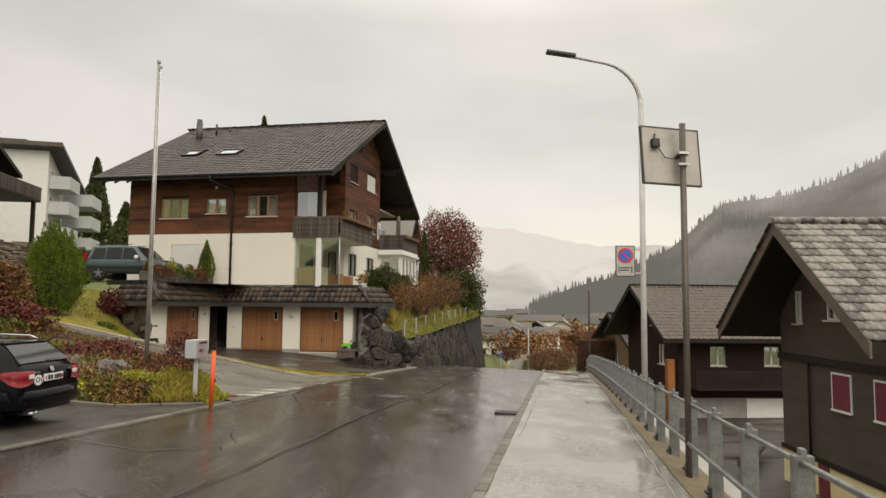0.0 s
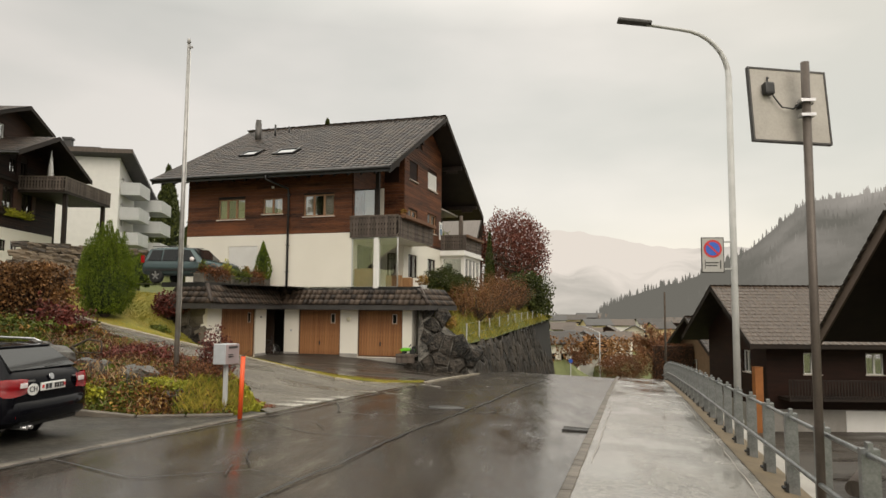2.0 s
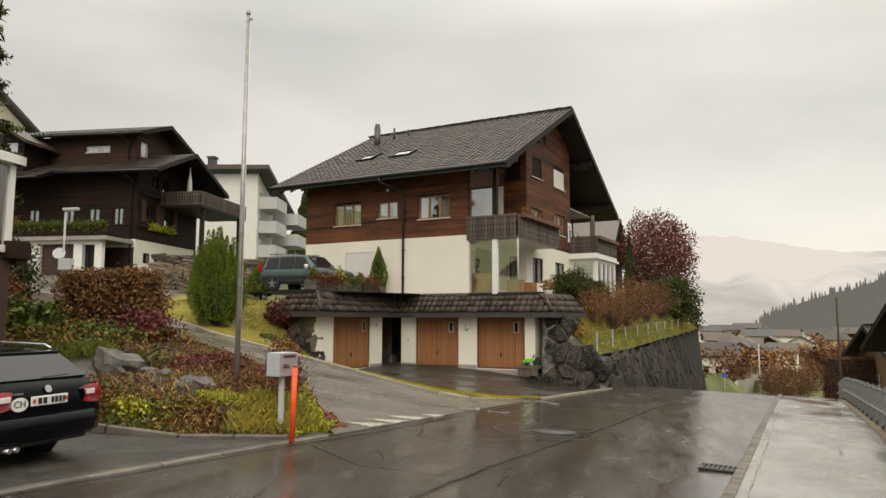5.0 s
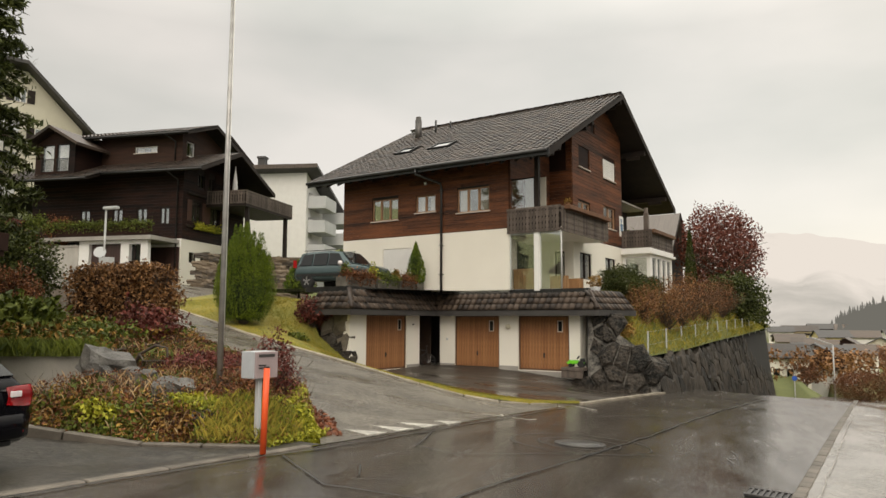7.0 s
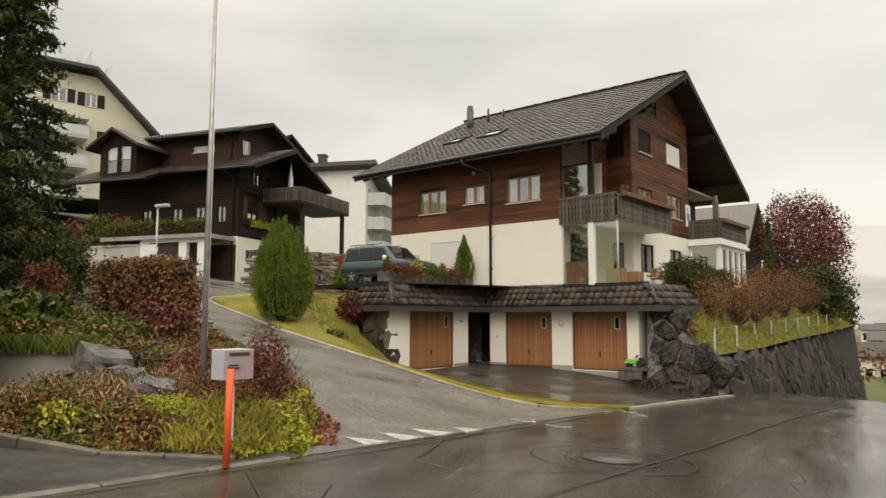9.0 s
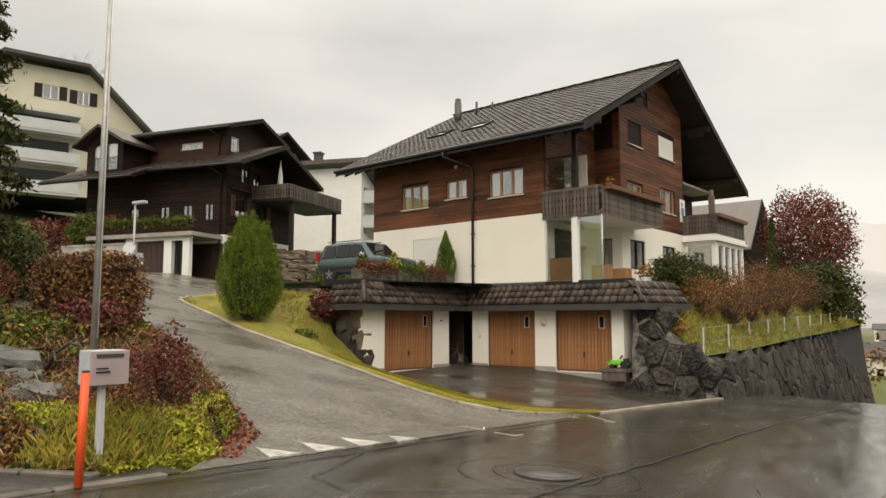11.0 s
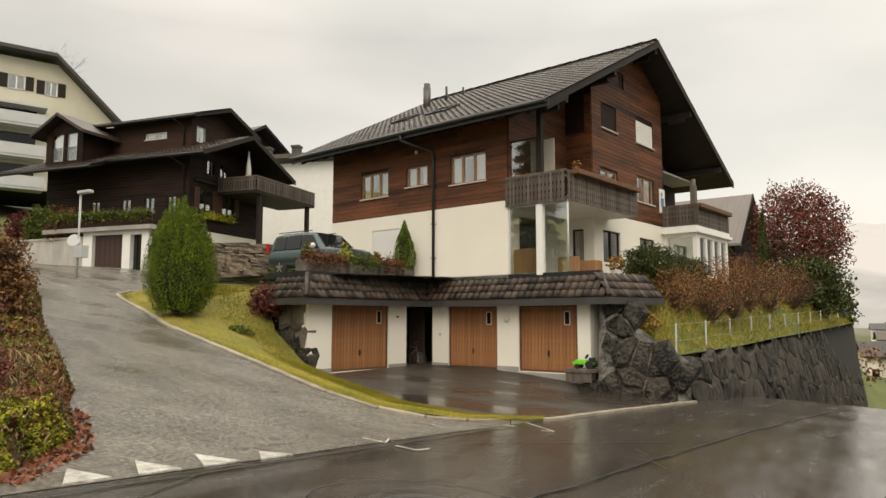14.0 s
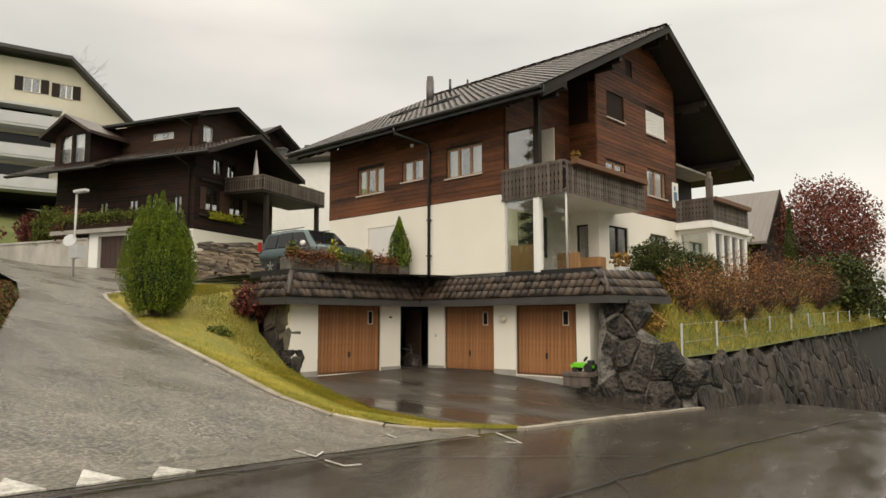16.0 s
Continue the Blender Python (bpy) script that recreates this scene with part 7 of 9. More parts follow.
for k in range(16):
    p, q = rng.uniform(2, 30), rng.uniform(-6.4, -1.5)
    pts = [place(p, q)]
    for _ in range(4):
        p, q = p + rng.uniform(-0.5, 0.6), q + rng.uniform(-0.45, 0.45)
        pts.append(place(p, q))
    crack(cr, pts, 0.02)
tagged(part("road_cracks", cr, CRACK), "dark sealed cracks in the road surface", "road crack", kind="stuff")
cp = B()
crack(cp, [place(p, q) for p, q in ((3, 1.2), (10, 1.25), (16, 1.3), (24, 1.28), (38, 1.3))], 0.014, lift=0.112)
crack(cp, [place(p, q) for p, q in ((12, -0.66), (18, -0.64), (30, -0.66))], 0.012, lift=0.112)
tagged(part("pavement_cracks", cp, mat("frayed_joint", (0.42, 0.39, 0.34), (0.11, 0.10, 0.09), scale=9, rough=0.6, contrast=0.35, fine=50)), "pale frayed joint along the pavement edge", "pavement crack", kind="stuff")
cover = thing("manhole_cover", "round cast-iron manhole cover in the road", "manhole cover", pose(-1.29, 18.4, road_z(*along(-1.29, 18.4))) @ pose(0, 0, 0, -2.8, 1.6, 0), kind="structure")
bm = B()
lathe(bm, [(0.42, 0.0), (0.42, 0.026), (0.36, 0.026), (0.36, 0.020), (0.34, 0.020), (0.34, 0.030), (0.01, 0.030)], 32)
part("cover", bm, mat("wet_iron", (0.11, 0.105, 0.10), (0.06, 0.058, 0.055), scale=14, rough=0.35, metal=0.5, bump=0.6), cover)
drain = thing("drain_grate", "iron drain grate beside the kerb", "drain", pose(*place(16.0, -1.18), road_z(16.0, -1.18) + 0.012) @ pose(0, 0, 0, -2.4, 2, -9.4), kind="structure")
bm = boxes((-0.25, 0.25, -0.22, 0.22, -0.06, -0.002))
part("pit", bm, BLACK, drain)
for k in range(7):
    part("bar", boxes((-0.22 + k * 0.066, -0.19 + k * 0.066, -0.2, 0.2, -0.002, 0.016)), FASCIA, drain)
part("rim", boxes((-0.26, 0.26, -0.24, -0.2, -0.002, 0.018), (-0.26, 0.26, 0.2, 0.24, -0.002, 0.018)), FASCIA, drain)

# thin white survey marks sprayed on the road
survey = thing("survey_marking", "thin white sprayed survey marks on the wet road", "road marking", kind="structure")
for pts in [[(-5.3, 24.51), (-4.83, 24.12)], [(-4.06, 23.47), (-3.67, 23.18)], [(-4.01, 21.29), (-3.45, 21.09), (-3.63, 21.44)], [(-3.22, 21.0), (-2.83, 20.9), (-2.75, 21.12)], [(-3.0, 24.27), (-2.79, 24.29)], [(-2.81, 24.91), (-2.02, 24.23), (-2.23, 24.13)]]:
    bm = B()
    for a, b in zip(pts, pts[1:]):
        a, b = Vector(a), Vector(b)
        w = Vector((b - a).normalized().yx) * 0.013
        w.x = -w.x
        prism(bm, [(p.x, p.y, road_z(*along(p.x, p.y)) + 0.03) for p in (a - w, b - w, b + w, a + w)], (0, 0, -0.01))
    part("mark", bm, PAINT, survey)

# ---- planting ----
def bed_z(x, y):
    """The garden bed swells above the hillside and tapers off at its edges."""
    p, q = along(x, y)
    h = max(hill(x, y), road_z(p, -7.0))
    d = min(smooth(-7.2, -8.6, q), smooth(13.2, 14.6, y))
    front = y - float(np.interp(x, [-14, -10.8, -9.4, -8.2, -7.2, -6, -4.95], [13, 12.7, 13, 13.4, 13.85, 14.35, 14.8]))
    back = float(np.interp(x, [-20.4, -17.2, -13.6, -11, -8.5, -7.6, -6.35, -5.75, -5.15], [26.2, 24.3, 22.2, 20.9, 19.6, 18.9, 18.2, 17.3, 16.5])) - y
    k = min(smooth(-0.02, 0.95, front), smooth(-0.02, 0.35, back), smooth(-0.02, 0.25, -5.05 - x))
    low = min(h, drive_z(x, y)) - 0.12
    past = y - 16.6 - (x + 10.4) * 0.451
    if x < -8.3 and past < 1.2:
        w = smooth(-8.3, -10.0, x) * smooth(1.2, -0.2, past)
        h = h * (1 - w) + min(h, -0.6) * w
    return low + (h + 0.06 + 0.28 * d + 0.07 * noise.noise(Vector((x * 0.9, y * 0.9, 0))) - low) * k


BED_OUT = [(-4.95, 14.8, 0), (-5.3, 14.65, 0), (-6.0, 14.35, 0), (-7.2, 13.85, 0), (-8.2, 13.4, 0), (-9.4, 13.0, 0), (-10.8, 12.7, 0), (-14, 13, 0), (-20, 14, 0), (-30, 16, 0)]
BED_IN = [(-5.15, 16.5, 0), (-5.75, 17.3, 0), (-6.35, 18.2, 0), (-7.6, 18.9, 0), (-8.5, 19.6, 0), (-11.0, 20.9, 0), (-13.6, 22.2, 0), (-17.2, 24.3, 0), (-20.4, 26.2, 0), (-30, 29.2, 0)]
bed = sheet("garden_bed", BED_IN, BED_OUT, SOIL, 16, zf=bed_z, jitter=0.06)
tagged(bed, "overgrown garden bed with brown soil and litter", "garden bed", kind="structure")


def in_bed(x, y, margin=0.0):
    p, q = along(x, y)
    front = float(np.interp(x, [-14, -10.8, -9.4, -8.2, -7.2, -6, -4.95], [13, 12.7, 13, 13.4, 13.85, 14.35, 14.8]))
    back = float(np.interp(x, [-20.4, -17.2, -13.6, -11, -8.5, -7.6, -6.35, -5.75, -5.15], [26.2, 24.3, 22.2, 20.9, 19.6, 18.9, 18.2, 17.3, 16.5]))
    return front + margin < y < back - margin and x < -4.95 - margin


def scatter(n, x0, x1, y0, y1, seed, test, zf, h0=0.0, h1=0.3):
    rg = np.random.default_rng(seed)
    out = []
    while len(out) < n:
        x, y = rg.uniform(x0, x1), rg.uniform(y0, y1)
        if test(x, y):
            out.append((x, y, zf(x, y) + h0 + (h1 - h0) * rg.random() ** 1.6))
    return out


def blades(name, pts, h, w, seed):
    """Thin upright bent blades."""
    rg = np.random.default_rng(seed)
    pts = np.asarray(pts, dtype=float)
    n = len(pts)
    a = rg.uniform(0, 6.28, n)
    hh = h * rg.uniform(0.5, 1.5, n)
    side = np.stack([np.cos(a), np.sin(a), np.zeros(n)], 1) * w / 2
    lean = np.stack([np.cos(a + 1.3), np.sin(a + 1.3), np.zeros(n)], 1) * (hh * rg.uniform(0.1, 0.9, n))[:, None]
    up = np.zeros((n, 3))
    up[:, 2] = hh
    v = np.stack([pts - side, pts + side, pts + lean * 0.4 + up * 0.65 + side * 0.6, pts + lean + up], 1).reshape(-1, 3)
    me = bpy.data.meshes.new(name)
    me.from_pydata(v.tolist(), [], [(4 * i, 4 * i + 1, 4 * i + 2, 4 * i + 3) for i in range(n)])
    return me


def twigs(bm, base, n, length, spread, seed, r=0.008, up=0.7):
    rs2 = random.Random(seed)
    for _ in range(n):
        d = Vector((rs2.gauss(0, spread), rs2.gauss(0, spread), up + rs2.random() * 0.5)).normalized()
        p = Vector(base) + Vector((rs2.gauss(0, 0.06), rs2.gauss(0, 0.06), 0))
        l = length * rs2.uniform(0.5, 1.1)
        mid = p + d * l * 0.5 + Vector((rs2.gauss(0, 0.06), rs2.gauss(0, 0.06), 0)) * length
        tube(bm, [p, mid, p + d * l + Vector((rs2.gauss(0, 0.1), rs2.gauss(0, 0.1), 0)) * length], r, 5, r * 0.35, cap=False)


def shrub(name, label, pos, radii, n, size, material, seed, category="shrub", stems=14, shell=0.35, rough=0.35):
    """A bush: stems from the ground and many leaves with an uneven outline."""
    sh = thing(name, label, category, pose(*pos))
    bm = B()
    twigs(bm, (0, 0, -0.1), stems, radii[2] * 1.7, 0.45, seed, r=0.012)
    part("undergrowth", bm, BARK, sh)
    part("foliage", leaves("foliage", blob_points(n, (0, 0, radii[2] * 0.95), radii, seed, shell=shell, rough=rough), size, seed), material, sh)
    return sh


bz = lambda x, y: bed_z(x, y) - 0.13 * smooth(-7.8, -9.2, x) * (y < 16.7 + (x + 10.4) * 0.45)
veg = [("leaf_litter", "fallen brown and ochre leaves over the bed", LF_BROWN, 24000, 0.0, 0.07, 0.034, 1),
       ("ground_cover", "low green ground cover in the bed", LF_GREEN, 21000, 0.0, 0.24, 0.027, 2),
       ("ground_cover", "ochre dying perennials in the bed", LF_OCHRE, 13000, 0.0, 0.28, 0.024, 3),
       ("ground_cover", "brown withered stalks and leaves in the bed", LF_BROWN, 30000, 0.02, 0.36, 0.022, 4),
       ("ground_cover", "broad green leaves among the litter of the bed", LF_GREEN, 1100, 0.05, 0.30, 0.065, 5)]
for nm, lb, mt, n, h0, h1, sz, sd in veg:
    patch = lambda x, y, s=sd: in_bed(x, y) and (s == 1 or noise.noise(Vector((x * 1.2 + s * 9, y * 1.2, s))) > 0.02)
    tagged(part(nm, leaves(nm, scatter(n, -13.5, -5, 12.8, 21, sd, patch, bz, h0, h1), sz, sd), mt), lb, "ground plants", kind="stuff")
front_line = lambda x: float(np.interp(x, [-14, -10.8, -9.4, -8.2, -7.2, -6, -4.95], [13, 12.7, 13, 13.4, 13.85, 14.35, 14.8]))
edge_test = lambda x, y: 0.0 < y - front_line(x) < 0.75
for mt, sd, nn, sz, lb in ((LF_GREEN, 33, 9500, 0.036, "green ground cover hanging to the kerb"), (LF_OCHRE, 34, 6000, 0.034, "ochre withered growth along the kerb"), (LF_BROWN, 35, 8500, 0.03, "brown withered growth along the kerb")):
    tagged(part("edge_plants", leaves("edge_plants", scatter(nn, -12.5, -5.0, 12.5, 15.5, sd, lambda x, y, s=sd: edge_test(x, y) and noise.noise(Vector((x * 1.3, y, s))) > -0.2, bz, 0.0, 0.24), sz, sd), mt), lb, "ground plants", kind="stuff")
back_line = lambda x: float(np.interp(x, [-20.4, -17.2, -13.6, -11, -8.5, -7.6, -6.35, -5.75, -5.15], [26.2, 24.3, 22.2, 20.9, 19.6, 18.9, 18.2, 17.3, 16.5]))
back_test = lambda x, y: 0.0 < back_line(x) - y < 0.8
for mt, sd, nn, lb in ((LF_GREEN, 37, 5200, "green growth along the side road's edge"), (LF_BROWN, 38, 5200, "brown withered growth along the side road's edge"), (LF_BURG, 39, 2200, "reddish low growth along the side road's edge")):
    tagged(part("edge_plants", leaves("edge_plants", scatter(nn * 2, -20.0, -5.8, 16.4, 26.5, sd, lambda x, y, s=sd: back_test(x, y) and noise.noise(Vector((x * 1.3, y, s))) > -0.25, bed_z, 0.0, 0.2), 0.045, sd), mt), lb, "ground plants", kind="stuff")
st_pts = scatter(3000, -12, -5.4, 13.2, 19.5, 36, lambda x, y: in_bed(x, y, 0.1), bz, 0.02, 0.25)
tagged(part("straw", blades("straw", st_pts, 0.12, 0.008, 36), mat("pale_straw", (0.50, 0.36, 0.20), (0.26, 0.16, 0.08), scale=4, rough=0.7, island=0.6, bump=0)), "pale dry stalks fallen over the bed", "dry stalks", kind="stuff")
lime_test = lambda x, y: in_bed(x, y) and along(x, y)[1] > -9.2 and noise.noise(Vector((x * 0.9, y * 0.9, 4))) > -0.35 and y > 14.9
tagged(part("ground_cover", leaves("ground_cover", scatter(30000, -9.5, -4.9, 14.6, 20, 6, lime_test, bz, 0.0, 0.25), 0.028, 6), LF_LIME), "bright yellow-green ground cover at the bed's edge", "ground plants", kind="stuff")
tagged(part("bed_grass", blades("bed_grass", scatter(4200, -6.0, -4.9, 14.5, 15.9, 7, lambda x, y: in_bed(x, y, 0.05), bz), 0.13, 0.007, 7), LF_GRASS), "straw-coloured ornamental grass at the bed's edge", "grass", kind="stuff")
lit = lambda x, y: 0.0 < (float(np.interp(y, [16.5, 17.3, 18.2, 18.9], [-5.15, -5.75, -6.35, -7.6])) - x) * -1 < 0.45
tagged(part("fallen_leaves", leaves("fallen_leaves", scatter(420, -7.6, -4.7, 16.5, 18.9, 9, lit, lambda x, y: drive_z(x, y) + 0.02, 0, 0.02), 0.05, 9, flat=0.1), mat("fallen_leaf", (0.24, 0.075, 0.03), (0.12, 0.04, 0.02), island=0.6, bump=0)), "reddish fallen leaves along the edge of the asphalt", "fallen leaves", kind="stuff")
bm = B()
for k in range(90):
    x, y = rng.uniform(-12, -5.6), rng.uniform(13.5, 19.5)
    if in_bed(x, y, 0.3):
        twigs(bm, (x, y, bed_z(x, y)), 4, 0.5, 0.5, k, r=0.006)
tagged(part("dry_stalks", bm, BARK), "dry bare stalks standing in the bed", "dry stalks", kind="stuff")

shrub("shrub", "dark burgundy shrub beside the beech hedge", (-11.5, 19.1, 0.5), (0.75, 0.75, 0.62), 2600, 0.05, LF_BURG, 11)
shrub("shrub", "low red barberry shrub in the bed", (-8.5, 17.7, 0.15), (1.05, 0.7, 0.32), 2600, 0.035, LF_BURG, 12)
shrub("shrub", "brown seed-head shrub behind the mailbox", (-6.15, 16.6, -0.1), (0.40, 0.40, 0.62), 3000, 0.026, LF_BURG, 13, stems=46)
shrub("shrub", "brown shrub of dry flower heads by the mailbox", (-6.3, 15.8, -0.15), (0.75, 0.5, 0.36), 3400, 0.024, LF_BROWN, 14, stems=60)
shrub("shrub", "leafy green perennial beside the parking strip", (-9.0, 13.9, -0.35), (0.7, 0.5, 0.24), 1900, 0.05, LF_GREEN, 15)
shrub("shrub", "lime yellow perennial beside the parking strip", (-7.6, 14.3, -0.2), (0.4, 0.32, 0.2), 900, 0.042, LF_LIME, 16)
shrub("shrub", "broad-leaved hydrangea above the low wall", (-13.6, 17.4, 1.0), (1.1, 0.9, 0.45), 1500, 0.09, LF_GREEN, 17)
shrub("shrub", "green perennials above the low wall", (-11.7, 17.8, 0.5), (0.9, 0.8, 0.45), 2600, 0.042, LF_GREEN, 18)
for i, (x, y, z, s) in enumerate(((-8.5, 15.95, 0.30, 0.62), (-7.15, 15.4, 0.22, 0.62), (-9.95, 16.6, 0.5, 0.85), (-9.7, 16.4, 0.2, 0.7), (-7.7, 15.0, -0.05, 0.5), (-6.2, 15.0, -0.1, 0.35))):
    rk = tagged(part("rock", ROUND[i % 6], None), "pale grey weathered garden rock in the bed", "rock", group="garden rocks")
    rk.matrix_world = pose(x, y, z, 10 * i, 8, 40 * i) @ Matrix.Diagonal((s, s * 0.75, s * 0.62, 1))
stump = thing("old_vine", "gnarled bare vine stem bending over the bed", "branch", pose(-9.55, 17.3, 0.35))
bm = B()
tube(bm, [(-0.5, 0, 0.0), (-0.35, 0.05, 0.32), (0.0, 0.1, 0.5), (0.35, 0.05, 0.46), (0.42, 0.0, 0.1)], 0.035, 7, 0.02)
tube(bm, [(-0.35, 0.05, 0.32), (-0.1, -0.1, 0.2), (0.5, -0.15, 0.22)], 0.025, 6, 0.012)
tube(bm, [(0.0, 0.1, 0.5), (0.15, 0.2, 0.62)], 0.02, 6, 0.01)
part("stem", bm, BARK, stump)
lw = B()
prism(lw, [(-10.4, 16.5, -0.6), (-15.5, 14.2, -0.6), (-15.5, 14.2, 0.72), (-10.4, 16.5, 0.72)], (-0.12, 0.27, 0))
tagged(part("garden_wall", lw, CONCRETE), "low stained concrete garden wall", "garden wall", kind="structure")
tagged(part("wall_grass", blades("wall_grass", [(-10.4 - 5.1 * t + random.gauss(0, 0.1), 16.55 - 2.3 * t + random.gauss(0, 0.14), 0.66) for t in np.random.default_rng(3).random(3800)], 0.26, 0.018, 12), LF_GREEN), "grass hanging over the low garden wall", "grass", kind="stuff")
tagged(sheet("upper_garden", [(-10.4, 16.7, 0.70), (-13, 15.6, 0.74), (-15.5, 14.4, 0.8), (-24, 12, 2)], [(-11.0, 20.3, 0.9), (-13.4, 20.4, 1.2), (-16.5, 20.6, 1.6), (-26, 20, 3)], SOIL, 8, jitter=0.1), "raised garden behind the low wall", "garden bed", kind="structure")
tagged(part("garden_plants", leaves("garden_plants", scatter(6000, -19, -10.8, 15.8, 20.3, 31, lambda x, y: y > 16.8 + (x + 10.4) * 0.45, lambda x, y: 0.75 + 0.08 * (-10.8 - x), 0, 0.4), 0.06, 31), LF_OCHRE), "autumn perennials in the raised garden", "ground plants", kind="stuff")
tagged(part("garden_plants", leaves("garden_plants", scatter(6000, -19, -10.8, 15.8, 20.3, 32, lambda x, y: y > 16.8 + (x + 10.4) * 0.45, lambda x, y: 0.75 + 0.08 * (-10.8 - x), 0, 0.45), 0.06, 32), LF_GREEN), "green perennials in the raised garden", "ground plants", kind="stuff")

# beech hedge
hedge = thing("hedge", "clipped beech hedge with coppery autumn leaves", "hedge")
rg = np.random.default_rng(17)
hp = []
while len(hp) < 21000:
    s, t, u = rg.random(), rg.random(), rg.random()
    x, y, z = -15.3 + 2.95 * s, 20.0 + 1.15 * t, 0.35 + 2.45 * u
    if min(s, 1 - s) * 2.95 < 0.22 or min(t, 1 - t) * 1.15 < 0.22 or (1 - u) * 2.45 < 0.25 or rg.random() < 0.06:
        k = 0.16 * noise.noise(Vector((x * 1.3, z * 1.3, y))) + 0.08 * noise.noise(Vector((x * 4, z * 4, y * 4)))
        drop = 0.14 * max(0.0, abs(s - 0.5) * 2 - 0.72) / 0.28
        hp.append((x + rg.normal(0, 0.05) + k, y + rg.normal(0, 0.06) + k, z - drop * u + rg.normal(0, 0.05) + 0.10 * noise.noise(Vector((x, y, 0)))))
part("foliage", leaves("foliage", hp, 0.045, 17), LF_BEECH, hedge)
# solid dark box paints in the shade between the hedge's leaves
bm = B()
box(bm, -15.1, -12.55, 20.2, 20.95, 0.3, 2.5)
part("inner_growth", bm, mat("hedge_shade", (0.04, 0.022, 0.012), (0.02, 0.012, 0.007), scale=6, rough=0.9), hedge)

# thuja on the lawn


def conifer_cone(name, label, pos, h, r, n, size, material, seed, twin=None, category="conifer", full=None):
    """A dense upright conifer of small flat sprays."""
    tr = thing(name, label, category, pose(*pos))
    part("trunk", bar((0, 0, -0.2), (0, 0, h * 0.6), 0.09 * r, 8, 0.03), BARK, tr)
    rg = np.random.default_rng(seed)
    pts = []
    tops = [(0, 0, 1.0)] + (twin or [])
    while len(pts) < n:
        tx, ty, ts = tops[rg.integers(len(tops))]
        t = rg.random()
        prof = float(np.interp(t, [0, 0.1, 0.3, 0.5, 0.75, 0.92, 1], full)) if full else float(np.interp(t, [0, 0.1, 0.3, 0.6, 1], [0.5, 0.9, 1, 0.7, 0.05]))
        a = rg.uniform(0, 2 * math.pi)
        lump = 1 + 0.30 * noise.noise(Vector((math.cos(a) * 2.6, math.sin(a) * 2.6, t * 1.8 + seed + tx * 5))) + 0.16 * noise.noise(Vector((math.cos(a) * 7, math.sin(a) * 7, t * 6 + tx * 9)))
        rr = r * prof * lump * (0.70 + 0.30 * rg.random() ** 0.4) * (ts if ts < 1 else 1)
        pts.append((tx + rr * math.cos(a), ty + rr * math.sin(a), h * ts * t + rg.normal(0, 0.03)))
    part("foliage", leaves("foliage", pts, size, seed, aspect=0.36, flat=1.0, rise=1.6), material, tr)
    # near-black core, its colour standing for shade deep in the foliage
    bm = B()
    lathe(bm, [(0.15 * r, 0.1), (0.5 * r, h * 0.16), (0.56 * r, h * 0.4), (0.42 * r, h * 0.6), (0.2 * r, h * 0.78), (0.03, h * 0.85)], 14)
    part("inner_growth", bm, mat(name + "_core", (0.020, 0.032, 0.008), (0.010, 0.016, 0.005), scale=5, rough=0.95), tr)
    return tr


thuja = thing("thuja", "dense bright green thuja on the lawn bank", "conifer", pose(-15.3, 27.48, 1.15))
part("trunk", bar((0, 0, -0.2), (0, 0, 2.0), 0.11, 8, 0.04), BARK, thuja)
rg = np.random.default_rng(41)
tp, spine = [], B()
for k in range(64):
    # upright plumes fanning out from the foot, the outer ones shorter
    rad = math.sqrt((k + 0.5) / 64)
    a = k * 2.39996
    reach = 1.02 * rad
    top = 3.75 * (1 - 0.30 * rad ** 3.0) * rg.uniform(0.82, 1.03) - (0.3 if math.cos(a - 1.2) > 0.8 else 0.0)
    low = 0.12 + 0.4 * (1 - rad) + rg.uniform(0, 0.12)
    tube(spine, [(0.12 * math.cos(a), 0.12 * math.sin(a), 0.1), (reach * 0.8 * math.cos(a), reach * 0.8 * math.sin(a), top * 0.4), (reach * 0.82 * math.cos(a), reach * 0.82 * math.sin(a), top * 0.9)], 0.02, 4, 0.006, cap=False)
    for _ in range(1250):
        t = rg.random() ** 0.85
        lean = reach * (0.58 + 0.42 * math.sin(min(1.0, t * 2.0) * math.pi / 2)) * (1 - 0.16 * t ** 3)
        fat = 0.20 * (math.sin(math.pi * min(0.97, 0.12 + t * 0.85)) ** 0.7) * rg.random() ** 0.35
        b = rg.uniform(0, 2 * math.pi)
        tp.append((lean * math.cos(a) + fat * math.cos(b), lean * math.sin(a) + fat * math.sin(b), low + (top - low) * t + rg.normal(0, 0.03)))
part("branchwork", spine, BARK, thuja)
part("foliage", leaves("foliage", tp, 0.030, 41, aspect=0.36, flat=1.0, rise=1.8), LF_THUJA, thuja)
# dark body fills the plumes and stands in for the shade between them
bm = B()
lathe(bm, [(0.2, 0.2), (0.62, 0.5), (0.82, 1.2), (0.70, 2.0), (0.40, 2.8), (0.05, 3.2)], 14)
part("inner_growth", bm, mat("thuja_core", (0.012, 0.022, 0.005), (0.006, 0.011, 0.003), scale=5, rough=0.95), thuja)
pt = conifer_cone("potted_conifer", "small pointed conifer in a planter", (-11.0, 34.15, 3.0), 1.9, 0.42, 2600, 0.05, LF_THUJA, 42)
conifer_cone("cypress", "slim dark column cypress behind the house", (-1.94, 71.6, 1.6), 7.8, 0.6, 5200, 0.14, LF_DARK, 43)
